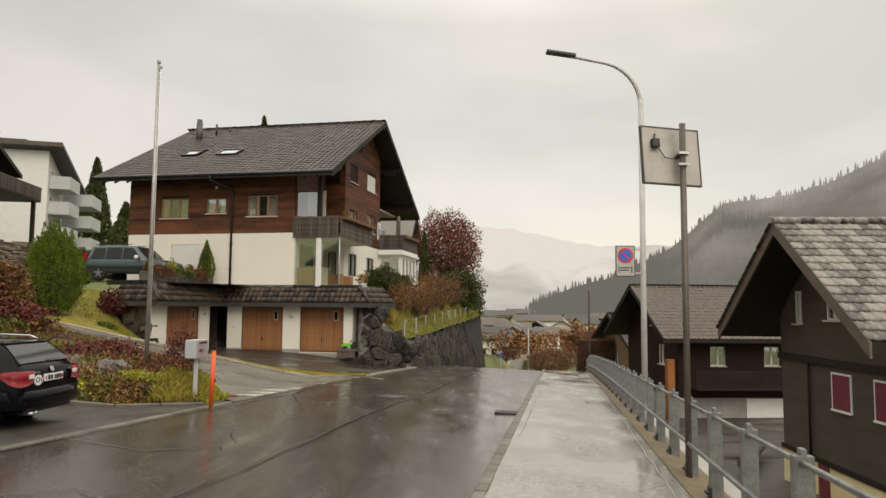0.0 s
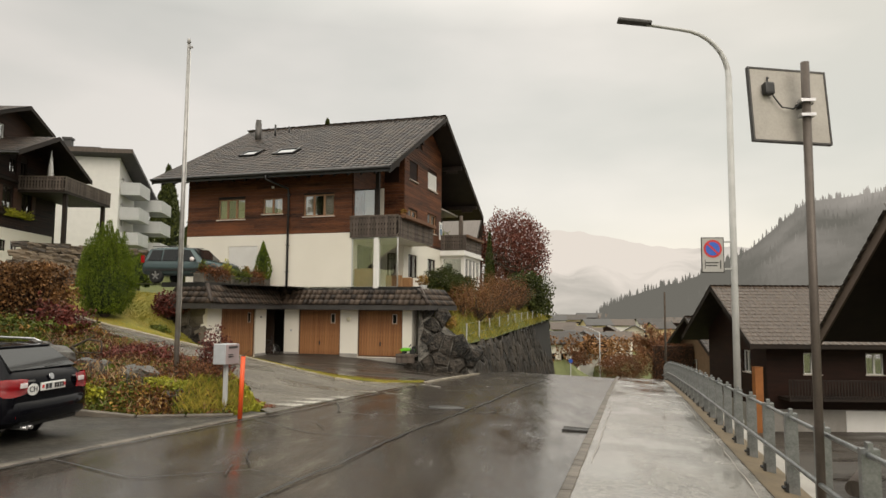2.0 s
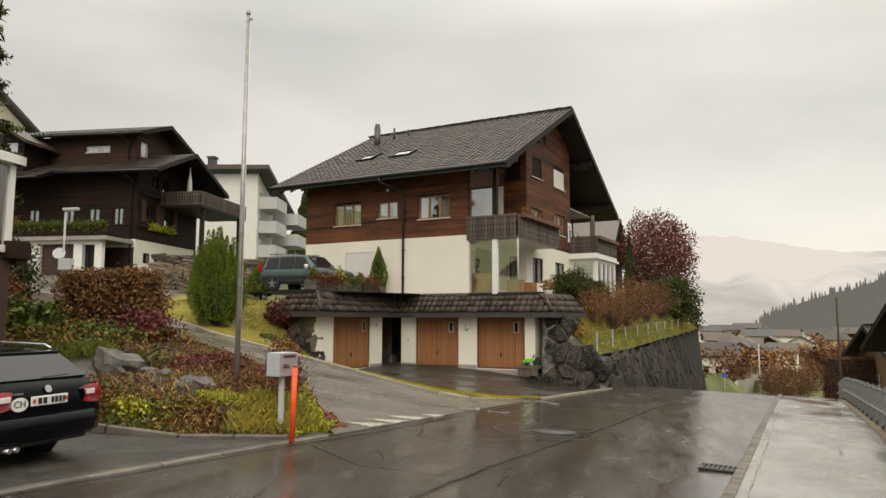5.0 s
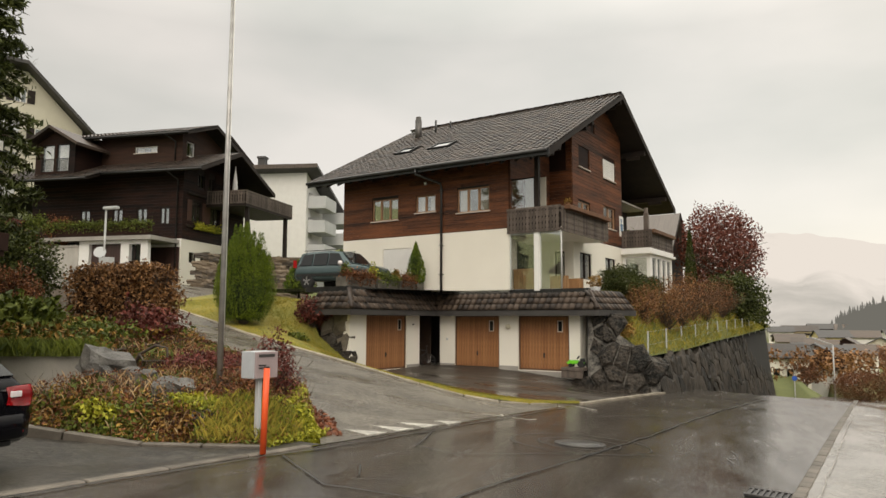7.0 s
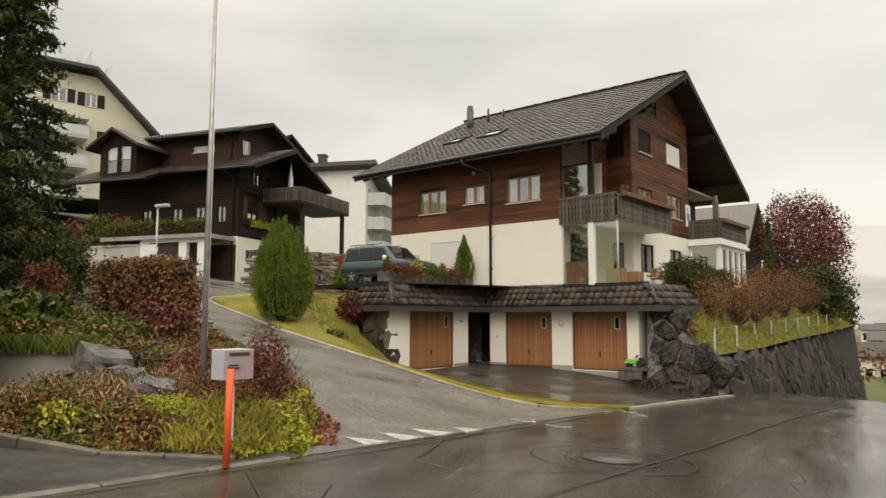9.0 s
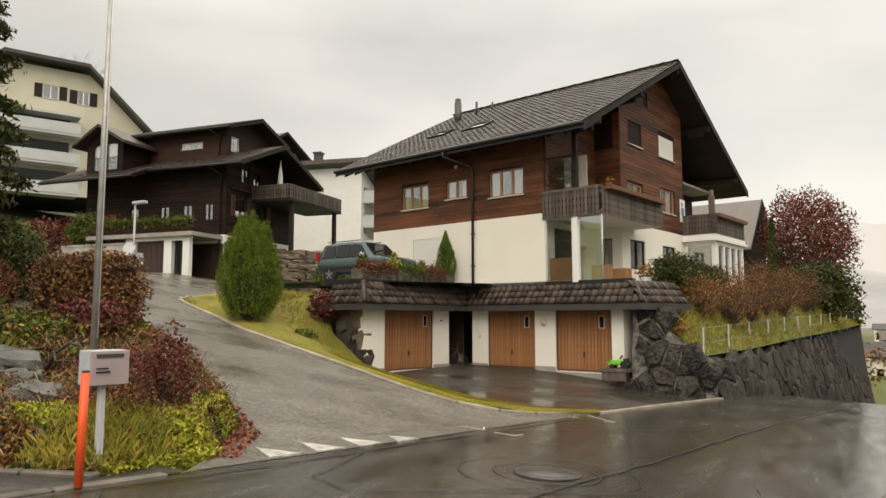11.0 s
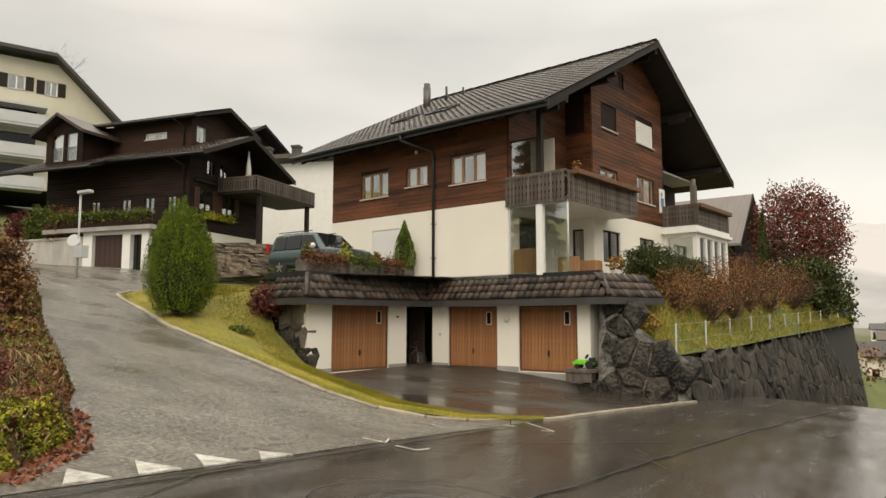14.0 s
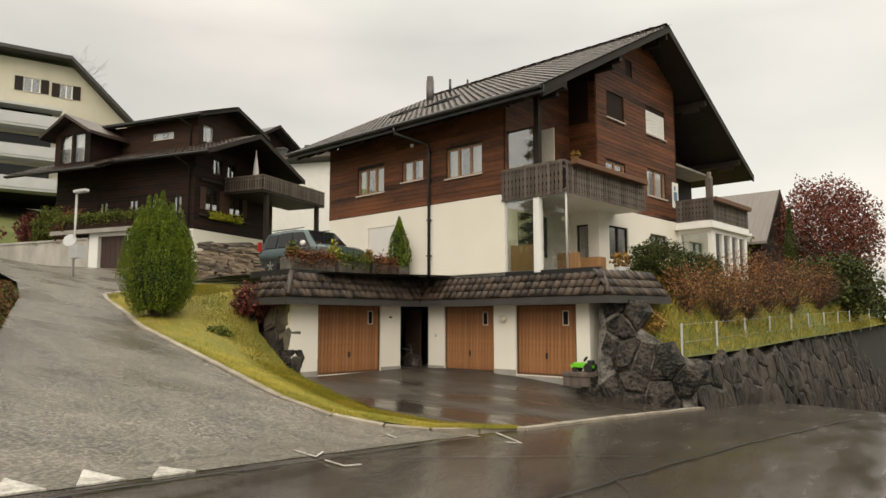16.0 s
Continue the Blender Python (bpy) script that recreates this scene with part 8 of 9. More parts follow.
conifer_cone("small_conifer", "small green conifer by the parked car", (-19.0, 36.5, 2.7), 1.7, 0.8, 1800, 0.08, LF_THUJA, 44)

# tall dark conifer beyond the hedge
spruce = thing("spruce", "tall dark spruce with drooping branches", "tree", pose(-20.2, 20.4, 1.6))
part("trunk", bar((0, 0, -0.5), (0, 0, 17.5), 0.26, 10, 0.04), BARK, spruce)
bm = B()
lp = []
rg = np.random.default_rng(50)
for k in range(150):
    z = 1.0 + 16 * (k / 150)
    l = (2.35 - 0.115 * z) * rg.uniform(0.75, 1.15) * (0.7 if z < 2.5 else 1)
    a = k * 2.399 + rg.normal(0, 0.2)
    d = Vector((math.cos(a), math.sin(a), 0))
    tip = d * l + Vector((0, 0, z - 0.28 * l))
    tube(bm, [(0, 0, z), d * l * 0.5 + Vector((0, 0, z - 0.03 * l)), tip], 0.035, 5, 0.008, cap=False)
    for _ in range(210):
        t = rg.random() ** 0.6
        p = d * l * t + Vector((0, 0, z - 0.28 * l * t * t))
        lp.append((p.x + rg.normal(0, 0.13 + 0.13 * (1 - t)), p.y + rg.normal(0, 0.13 + 0.13 * (1 - t)), p.z - abs(rg.normal(0, 0.16)) + 0.06))
part("branchwork", bm, BARK, spruce)
part("needles", leaves("needles", lp, 0.135, 50, aspect=0.28), LF_DARK, spruce)


def bare_tree(name, label, pos, h, n_leaf, leaf_mat_, size, seed, spread=0.55, crown=None, twig_levels=4, leaf_at=2, thick=0.018):
    """A tree grown from a tapered trunk that forks again and again; leaves sit along the outer twigs."""
    tr = thing(name, label, "tree", pose(*pos))
    rs2 = random.Random(seed)
    bm = B()
    ends = []

    def grow(p, d, l, r, lev):
        q = p + d * l * 0.5 + Vector((rs2.gauss(0, 0.04), rs2.gauss(0, 0.04), rs2.gauss(0, 0.03))) * l
        e = p + d * l
        tube(bm, [p, q, e], r, 7 if lev < 2 else 4, r * 0.6, cap=False)
        if lev >= leaf_at:
            ends.append((p, e))
        if lev >= twig_levels:
            return
        for _ in range(rs2.choice((3, 3, 4)) if lev else 6):
            dd = (d + Vector((rs2.gauss(0, spread), rs2.gauss(0, spread), rs2.gauss(0.08, spread * 0.5)))).normalized()
            s = rs2.uniform(0.45, 1.0)
            grow(p + d * l * s, dd, l * rs2.uniform(0.58, 0.80), r * 0.55, lev + 1)

    grow(Vector((0, 0, -0.3)), Vector((0, 0, 1)), h * 0.36, h * thick, 0)
    part("trunk", bm, BARK, tr)
    if n_leaf:
        rg = np.random.default_rng(seed)
        pts = []
        for _ in range(n_leaf):
            a, b = ends[rg.integers(len(ends))]
            p = a.lerp(b, rg.random())
            pts.append((p.x + rg.normal(0, 0.16), p.y + rg.normal(0, 0.16), p.z + rg.normal(0, 0.16)))
        part("crown", leaves("crown", pts, size, seed), leaf_mat_, tr)
    return tr


cb = bare_tree("copper_beech", "round copper beech with thin red autumn leaves", (0.45, 74.6, 0.7), 12.3, 0, None, 0, 61, spread=0.62)
part("crown", leaves("crown", blob_points(17000, (0.0, 0.0, 7.0), (3.7, 3.6, 4.3), 61, shell=0.25, rough=0.16, freq=2.0), 0.11, 61), LF_RED, cb)
bare_tree("autumn_tree", "half bare orange-brown autumn tree below the road", (15.6, 75.0, -4.8), 6.6, 5200, mat("rust_leaf", (0.33, 0.13, 0.05), (0.17, 0.07, 0.03), island=0.6, bump=0), 0.075, 62)
bare_tree("bare_tree", "bare leafless tree above the cream house", (-80.0, 59.5, 20.5), 16.5, 0, None, 0, 63, twig_levels=5, thick=0.010, spread=0.45)
bare_tree("autumn_tree", "brown half bare tree in the village", (11.5, 130.0, -10.5), 8.0, 1500, LF_BROWN, 0.14, 64)
bare_tree("autumn_tree", "orange tree in the village", (16.5, 180.0, -11.0), 9.5, 1800, LF_OCHRE, 0.18, 65)

# conifers far behind the houses
conifer_cone("spruce", "dark spruce between the houses", (-42.8, 85.3, 4.0), 15.5, 2.3, 5200, 0.30, LF_DARK, 45, category="tree")
conifer_cone("spruce", "dark spruce beside the apartment house", (-37.5, 82.0, 4.0), 9.5, 2.2, 4200, 0.30, LF_DARK, 46, category="tree")
conifer_cone("spruce", "spruce rising behind the roof", (-19.1, 73.0, 4.0), 17.6, 1.6, 3200, 0.26, LF_DARK, 47, category="tree")
# shrubs on the bank
shrub("shrub", "dark red shrub on the chalet's yard wall", (-43.6, 39.0, 6.0), (1.4, 1.0, 1.1), 3400, 0.08, LF_BURG, 104)
shrub("shrub", "rounded green shrub on the chalet's yard wall", (-41.4, 38.9, 6.0), (1.35, 1.0, 1.15), 4600, 0.07, LF_GREEN, 105)
shrub("shrub", "twiggy red-brown shrub on the chalet's yard wall", (-39.2, 39.0, 5.9), (1.25, 0.9, 1.15), 3800, 0.06, LF_BROWN, 106, stems=60)
shrub("shrub", "clipped dark green evergreen shrub at the house wall", (-3.3, 38.2, 2.35), (0.95, 1.5, 0.75), 13000, 0.036, LF_DARK, 71)
shrub("shrub", "evergreen shrub beside the winter garden", (-2.5, 41.0, 2.3), (0.8, 1.3, 0.66), 8000, 0.036, LF_DARK, 72)
for i, (x, y, z, a, h, m_) in enumerate(((-2.5, 37.6, 1.2, 0.95, 0.9, LF_RUSSET), (-1.6, 39.6, 1.0, 1.1, 1.15, LF_RUSSET), (-1.1, 42.0, 1.2, 1.1, 1.2, LF_RUSSET), (-0.8, 45.0, 1.5, 1.2, 1.25, LF_BROWN), (-0.2, 48.0, 1.5, 1.2, 1.1, LF_RUSSET), (0.6, 53, 1.7, 1.2, 1.2, LF_BROWN))):
    shrub("shrub", "twiggy russet autumn shrub on the bank", (x, y, z), (a, a * 1.15, h), 4200, 0.036, m_, 80 + i, stems=110, shell=0.15)
shrub("shrub", "small ochre shrub at the boulders", (-2.9, 34.9, 0.7), (0.6, 0.6, 0.38), 1200, 0.04, LF_OCHRE, 91, stems=30)
shrub("shrub", "dark green bush at the end of the bank", (1.6, 58.5, 1.4), (1.6, 1.8, 1.75), 5200, 0.10, LF_DARK, 92)
shrub("shrub", "dark bush behind the bank", (0.2, 55.5, 1.6), (1.4, 1.8, 1.3), 4200, 0.10, LF_DARK, 93)
shrub("shrub", "rounded green tree behind the rear balcony", (-6.2, 66.0, 3.5), (1.9, 1.7, 2.6), 5200, 0.12, LF_GREEN, 107)
shrub("shrub", "dark bush at the foot of the copper beech", (2.2, 66, 0.6), (1.6, 2.0, 1.7), 5000, 0.12, LF_DARK, 94)
shrub("shrub", "rust-red shrub over the dark boulders", (-14.0, 30.0, 1.2), (0.75, 0.6, 0.55), 1900, 0.055, LF_BURG, 95, stems=26)
shrub("shrub", "bright green low plant on the lawn's edge", (-13.6, 28.3, 0.55), (0.45, 0.4, 0.2), 600, 0.05, LF_GREEN, 96)
shrub("shrub", "brown shrub beside the chalet drive", (-26.5, 24.5, 3.0), (1.6, 1.4, 1.2), 2600, 0.08, LF_BROWN, 97)
shrub("shrub", "green shrub beside the chalet drive", (-29.5, 27.5, 3.4), (1.5, 1.3, 1.1), 2600, 0.08, LF_GREEN, 98)
shrub("shrub", "ochre shrub in the upper garden", (-25.5, 22.0, 3.0), (1.5, 1.4, 1.5), 2600, 0.08, LF_OCHRE, 99)
shrub("shrub", "dark red shrub in the upper garden", (-31.0, 29.5, 3.6), (1.3, 1.1, 1.3), 2200, 0.08, LF_BURG, 100)
shrub("shrub", "dark brown mound of bushes at the bend", (9.6, 62.0, -4.1), (2.3, 2.0, 1.12), 16000, 0.04, LF_BROWN, 103, rough=0.15)
far_hedge = thing("hedge", "clipped brown hedge at the bend of the road", "hedge", pose(11.7, 61.0, -4.6))
rg = np.random.default_rng(19)
fh_ = rg.random((15000, 3)) * np.array([3.5, 1.3, 3.6])
fh_ = fh_[(np.minimum(fh_, np.array([3.5, 99, 3.6]) - fh_).min(axis=1) < 0.3)]
part("foliage", leaves("foliage", fh_, 0.05, 19), LF_BROWN, far_hedge)
# dark filler box in place of shade inside the far hedge
part("inner_growth", boxes((0.2, 3.3, 0.2, 1.1, 0.0, 3.4)), bpy.data.materials["hedge_shade"], far_hedge)
shrub("shrub", "dark evergreen bush beside the spruce", (-18.6, 21.2, 1.5), (1.0, 1.0, 1.25), 9000, 0.05, LF_DARK, 111)
shrub("shrub", "brown autumn bush under the spruce", (-17.6, 20.3, 1.2), (0.7, 0.7, 0.85), 4200, 0.04, LF_BROWN, 112, stems=40)
# grass blades
tagged(part("lawn_grass", blades("lawn_grass", [tuple(Vector(LAWN_LOW[i]).lerp(Vector(LAWN_LOW[i + 1]), t).lerp(Vector(LAWN_UP[i]).lerp(Vector(LAWN_UP[i + 1]), t), s)) for i, t, s in zip(np.random.default_rng(1).integers(0, 9, 60000), np.random.default_rng(2).random(60000), np.random.default_rng(3).random(60000))], 0.055, 0.013, 3), LF_GRASS), "yellow-green grass of the lawn bank", "grass", kind="stuff")
tagged(part("bank_grass", blades("bank_grass", [tuple(Vector(BANK_LOW[i]).lerp(Vector(BANK_LOW[i + 1]), t).lerp(Vector(BANK_UP[i]).lerp(Vector(BANK_UP[i + 1]), t), s)) for i, t, s in zip(np.random.default_rng(4).integers(0, 6, 14000), np.random.default_rng(5).random(14000), np.random.default_rng(6).random(14000))], 0.16, 0.022, 4), LF_GRASS), "long yellow grass on the bank", "grass", kind="stuff")

# planters on the garage roof
HP = lambda u, v, z: HOUSE @ Vector((u, v, z))
for k, (v0, v1) in enumerate(((-5.5, -3.7), (-3.5, -2.2), (-2.0, -0.9), (-0.8, -0.25))):
    tr_ = thing("planter", "grey concrete flower trough with withered plants", "planter", HOUSE, group="troughs on the garage roof")
    part("trough", bevel(boxes((-4.75, -4.2, v0, v1, 2.6, 3.08)), 0.02, 1), TROUGH, tr_)
    part("soil", boxes((-4.7, -4.25, v0 + 0.05, v1 - 0.05, 3.06, 3.09)), SOIL, tr_)
    if k < 3:
        n = int(1500 * (v1 - v0))
        rg = np.random.default_rng(70 + k)
        pts = np.column_stack([rg.normal(-4.35, 0.18, n), rg.uniform(v0, v1, n), 3.1 + np.abs(rg.normal(0, 0.16, n)) - 0.42 * rg.random(n) ** 2])
        tagged(part("planting", leaves("plants", pts, 0.04, 70 + k), (LF_BROWN, LF_GREEN, LF_BROWN)[k], tr_), kind="stuff")
        bm = B()
        twigs(bm, (-4.4, (v0 + v1) / 2, 3.05), 18, 0.5, 0.7, 70 + k)
        part("stalks", bm, BARK, tr_)
pt.matrix_world = pose(*HP(-4.45, -0.55, 2.95))
for k, (u, v, s, m_) in enumerate(((-4.4, -3.6, 0.22, LF_LIME), (-4.4, -2.1, 0.18, LF_OCHRE), (-4.5, -5.2, 0.2, LF_GREEN))):
    shrub("potted_plant", "small leafy plant in the trough", HP(u, v, 3.05), (s, s, s * 1.5), 340, 0.05, m_, 110 + k, stems=5)

# ---- vehicles ----
def loft(bm, rings, close=True):
    rows = [[bm.verts.new(p) for p in r] for r in rings]
    n = len(rows[0])
    for a, b in zip(rows, rows[1:]):
        for k in range(n):
            bm.faces.new((a[k], a[(k + 1) % n], b[(k + 1) % n], b[k])).smooth = True
    bm.faces.new(rows[0][::-1])
    bm.faces.new(rows[-1])


def wheel(parent, x, y, r, side, w=0.20):
    m = pose(x, y, r, 90, 0, 0)
    bm = B()
    lathe(bm, [(r * 0.60, -w / 2), (r * 0.92, -w / 2), (r, -w / 2 + 0.04), (r, w / 2 - 0.04), (r * 0.92, w / 2), (r * 0.60, w / 2)], 24, m)
    wh = part("wheel", bm, RUBBER, parent)
    bm = B()
    lathe(bm, [(r * 0.62, w * 0.30 * side), (r * 0.60, w * 0.44 * side), (r * 0.52, w * 0.40 * side)], 20, m)
    for k in range(5):
        a = k * 72
        box(bm, -0.035, 0.035, 0.0, r * 0.57, -0.02, 0.02, m @ pose(0, 0, w * 0.42 * side, 0, 0, a))
    lathe(bm, [(0.07, w * 0.36 * side), (0.06, w * 0.48 * side)], 12, m)
    part("rim", bm, RIM, wh)
    part("brake_disc", bar(m @ Vector((0, 0, w * 0.1 * side)), m @ Vector((0, 0, w * 0.2 * side)), r * 0.5, 16), FASCIA, wh)


def car(name, label, m, paint, L, W, H, belt, stations, wheels, r):
    """A car: rear at x = 0, front at x = L; stations give the outline from rear to front."""
    c = thing(name, label, "car", m)
    rings = []
    for x, zb, zl, zt, wb, wt in stations:
        hw = W / 2 * wb
        rings.append([(x, -hw * 0.88, zb), (x, -hw * 0.98, zb + 0.14), (x, -hw, (zb + zl) / 2), (x, -hw * 0.97, zl - 0.04), (x, -hw * 0.93, zl), (x, -hw * wt, zt - 0.05), (x, -hw * wt * 0.85, zt),
                      (x, hw * wt * 0.85, zt), (x, hw * wt, zt - 0.05), (x, hw * 0.93, zl), (x, hw * 0.97, zl - 0.04), (x, hw, (zb + zl) / 2), (x, hw * 0.98, zb + 0.14), (x, hw * 0.88, zb)])
    bm = B()
    loft(bm, rings)
    body = part("body", bm, paint, c)
    for x in wheels:
        for s in (-1, 1):
            wheel(c, x, s * (W / 2 - 0.095), r, -s)
            bm = B()
            lathe(bm, [(r * 1.13, -0.02), (r * 1.13, 0.02)], 24, pose(x, s * (W / 2 - 0.105), r * 1.02, 90, 0, 0))
            part("wheel_arch", bm, BLACK, body)
    return c, body


def side_glass(body, pts, W, inset, y_low, y_top, label=""):
    """Glass along both flanks: pts are (x, z) corners of one pane; y goes from the belt to the roof."""
    zs = [p[1] for p in pts]
    lo, hi = min(zs), max(zs)
    for s in (-1, 1):
        bm = B()
        v = [bm.verts.new((x, s * (y_low + (y_top - y_low) * (z - lo) / (hi - lo) + 0.012), z)) for x, z in pts]
        f = bm.faces.new(v)
        g = bmesh.ops.extrude_face_region(bm, geom=[f])
        for e in g["geom"]:
            if isinstance(e, bmesh.types.BMVert):
                e.co.y -= s * 0.02
        part("side_window", bm, CARGLASS, body)


gz_ = -0.335
st = [(-0.01, 0.46, 0.70, 0.74, 0.86, 0.92), (0.02, 0.38, 0.80, 0.92, 0.95, 0.88), (0.07, 0.34, 0.88, 1.00, 0.99, 0.85), (0.16, 0.31, 0.92, 1.07, 1.0, 0.82), (0.34, 0.29, 0.93, 1.24, 1.0, 0.75), (0.52, 0.28, 0.94, 1.36, 1.0, 0.70), (0.74, 0.26, 0.94, 1.40, 1.0, 0.69),
      (1.6, 0.22, 0.94, 1.42, 1.0, 0.70), (2.5, 0.20, 0.92, 1.41, 1.0, 0.70), (2.95, 0.20, 0.91, 1.31, 1.0, 0.70), (3.55, 0.20, 0.90, 0.97, 0.99, 0.84), (4.1, 0.22, 0.84, 0.88, 0.96, 0.86), (4.45, 0.26, 0.66, 0.76, 0.88, 0.84), (4.57, 0.32, 0.55, 0.62, 0.78, 0.82)]
estate, eb = car("estate_car", "black estate car parked with its rear to the road", pose(-6.28, 11.40, gz_, 0, 0, 178.5), CARBLACK, 4.57, 1.72, 1.48, 0.95, st, (0.98, 3.58), 0.32)
side_glass(eb, [(0.78, 0.99), (1.55, 0.98), (1.55, 1.31), (1.0, 1.29)], 1.77, 0, 0.82, 0.66)
side_glass(eb, [(1.62, 0.98), (2.42, 0.97), (2.42, 1.32), (1.62, 1.32)], 1.77, 0, 0.82, 0.66)
side_glass(eb, [(2.48, 0.97), (3.3, 0.95), (2.85, 1.28), (2.48, 1.31)], 1.77, 0, 0.82, 0.66)
for s in (-1, 1):
    bm = B()
    tube(bm, [(0.74, s * 0.842, 0.985), (0.86, s * 0.785, 1.15), (1.0, s * 0.705, 1.305), (1.6, s * 0.685, 1.345), (2.5, s * 0.685, 1.335), (2.9, s * 0.705, 1.29)], 0.010, 6)
    part("window_trim", bm, RIM, eb, "bright metal window trim")
bm = B()
prism(bm, [(0.135, -0.66, 1.045), (0.135, 0.66, 1.045), (0.50, 0.52, 1.345), (0.50, -0.52, 1.345)], (-0.020, 0, 0.020))
part("rear_window", bm, CARGLASS, eb)
part("wiper", bar((0.13, -0.02, 1.075), (0.15, -0.42, 1.085), 0.011, 6), BLACK, eb)
bm = B()
prism(bm, [(0.66, -0.56, 1.355), (0.66, 0.56, 1.355), (0.44, 0.52, 1.335), (0.44, -0.52, 1.335)], (0, 0, 0.035))
bevel(bm, 0.012, 2)
part("spoiler", bm, CARBLACK, eb)
for s in (-1, 1):
    bm = B()
    path = [(-0.022, 0.50, 0.755, 0.945), (-0.020, 0.60, 0.740, 0.955), (-0.012, 0.70, 0.728, 0.958), (0.006, 0.78, 0.722, 0.960), (0.05, 0.845, 0.730, 0.960), (0.14, 0.872, 0.770, 0.955), (0.27, 0.880, 0.860, 0.940)]
    low_ = [bm.verts.new((x, s * y, z0)) for x, y, z0, z1 in path]
    mid_ = [bm.verts.new((x - 0.012, s * (y + 0.010), (z0 + z1) / 2)) for x, y, z0, z1 in path]
    top_ = [bm.verts.new((x + 0.012, s * y * 0.985, z1)) for x, y, z0, z1 in path]
    for i in range(len(path) - 1):
        bm.faces.new((low_[i], low_[i + 1], mid_[i + 1], mid_[i])).smooth = True
        bm.faces.new((mid_[i], mid_[i + 1], top_[i + 1], top_[i])).smooth = True
    bmesh.ops.solidify(bm, geom=list(bm.faces), thickness=0.03)
    tl = part("tail_lamp", bm, REDLENS, eb, "red and clear tail lamp")
    part("reversing_lens", bevel(boxes((-0.046, -0.030, min(s * 0.53, s * 0.66), max(s * 0.53, s * 0.66), 0.835, 0.90)), 0.005, 1), CLEARLENS, tl)
    part("reflector", boxes((-0.03, 0.0, s * 0.55 - 0.16, s * 0.55 + 0.16, 0.445, 0.475)), REDLENS, eb)
    bm = B()
    tube(bm, [(0.62, s * 0.57, 1.395), (0.74, s * 0.57, 1.44), (1.6, s * 0.57, 1.465), (2.5, s * 0.57, 1.45), (2.65, s * 0.57, 1.40)], 0.016, 8)
    part("roof_rail", bm, RIM, eb)
    bm = B()
    lathe(bm, [(0.02, 0), (0.10, 0.03), (0.09, 0.12), (0.03, 0.16)], 12, pose(2.95, s * 0.98, 1.0, 0, 90, 0))
    part("door_mirror", bm, CARBLACK, eb)
bm = B()
rim_ = [(0.45, 0.868), (0.16, 0.862), (0.02, 0.80), (-0.045, 0.66), (-0.07, 0.35), (-0.078, 0.0)]
rim_ += [(x, -y) for x, y in reversed(rim_[:-1])]
loft(bm, [[(x + dx, y, z) for dx, z in ((0.05, 0.36), (0.0, 0.40), (-0.012, 0.52), (0.01, 0.64), (0.10, 0.66), (0.20, 0.50))] for x, y in rim_])
part("bumper", bm, CARBLACK, eb)
part("bumper_skirt", bevel(boxes((0.02, 0.3, -0.62, 0.62, 0.30, 0.39)), 0.03, 2), BLACK, eb)
pl = part("number_plate", bevel(boxes((-0.040, -0.012, -0.25, 0.25, 0.765, 0.875)), 0.004, 1), mat("plate_white", (0.72, 0.72, 0.70), (0.62, 0.62, 0.60), scale=5, rough=0.35), eb, "white number plate")
for k, (a, b) in enumerate(((-0.17, -0.12), (-0.10, -0.05), (0.01, 0.05), (0.065, 0.105), (0.12, 0.16), (0.175, 0.2))):
    part("plate_bar", boxes((-0.045, -0.040, -b, -a, 0.785, 0.855)), BLACK, pl)
for s in (-1, 1):
    part("plate_badge", boxes((-0.045, -0.040, s * 0.222 - 0.018, s * 0.222 + 0.018, 0.80, 0.845)), RED, pl)
bm = B()
lathe(bm, [(0.11, 0), (0.11, 0.006)], 24, pose(-0.022, 0.40, 0.80, 0, -90, 0) @ Matrix.Diagonal((0.72, 1, 1, 1)))
part("country_sticker", bm, WHITE, eb, "white oval sticker with the letters CH")
bm = B()
lathe(bm, [(0.045, 0), (0.045, 0.012)], 20, pose(0.012, 0, 0.945, 0, -70, 0))
part("badge", bm, RIM, eb)
bm = boxes((-0.006, 0.03, 0.34, 0.50, 0.905, 0.925), (-0.006, 0.03, -0.60, -0.46, 0.905, 0.92))
part("emblem_bars", bm, RIM, eb)
for s, dy in ((-1, 0.0), (1, 0.0)):
    part("exhaust", bar((-0.04, 0.45 + 0.05 * s, 0.30), (0.2, 0.45 + 0.05 * s, 0.30), 0.028, 10), RIM, eb)
fc = bpy.data.curves.new("country_letters", "FONT")
fc.body, fc.size, fc.extrude, fc.align_x, fc.align_y = "CH", 0.11, 0.002, "CENTER", "CENTER"
fo = new("country_letters", fc)
fo.data.materials.append(BLACK)
fo.parent = eb
fo.matrix_local = pose(-0.032, 0.40, 0.80, 90, 0, -90)

st2 = [(0.0, 0.50, 0.80, 0.86, 0.90, 0.92), (0.05, 0.44, 0.95, 1.10, 0.97, 0.88), (0.14, 0.40, 1.0, 1.30, 1.0, 0.82), (0.30, 0.38, 1.0, 1.62, 1.0, 0.76), (0.8, 0.36, 1.0, 1.68, 1.0, 0.76), (1.8, 0.34, 0.99, 1.69, 1.0, 0.76),
       (2.5, 0.33, 0.98, 1.62, 1.0, 0.74), (3.15, 0.33, 0.97, 1.06, 1.0, 0.84), (3.8, 0.36, 0.92, 0.98, 0.96, 0.86), (4.15, 0.42, 0.76, 0.86, 0.88, 0.84), (4.22, 0.46, 0.66, 0.72, 0.8, 0.8)]
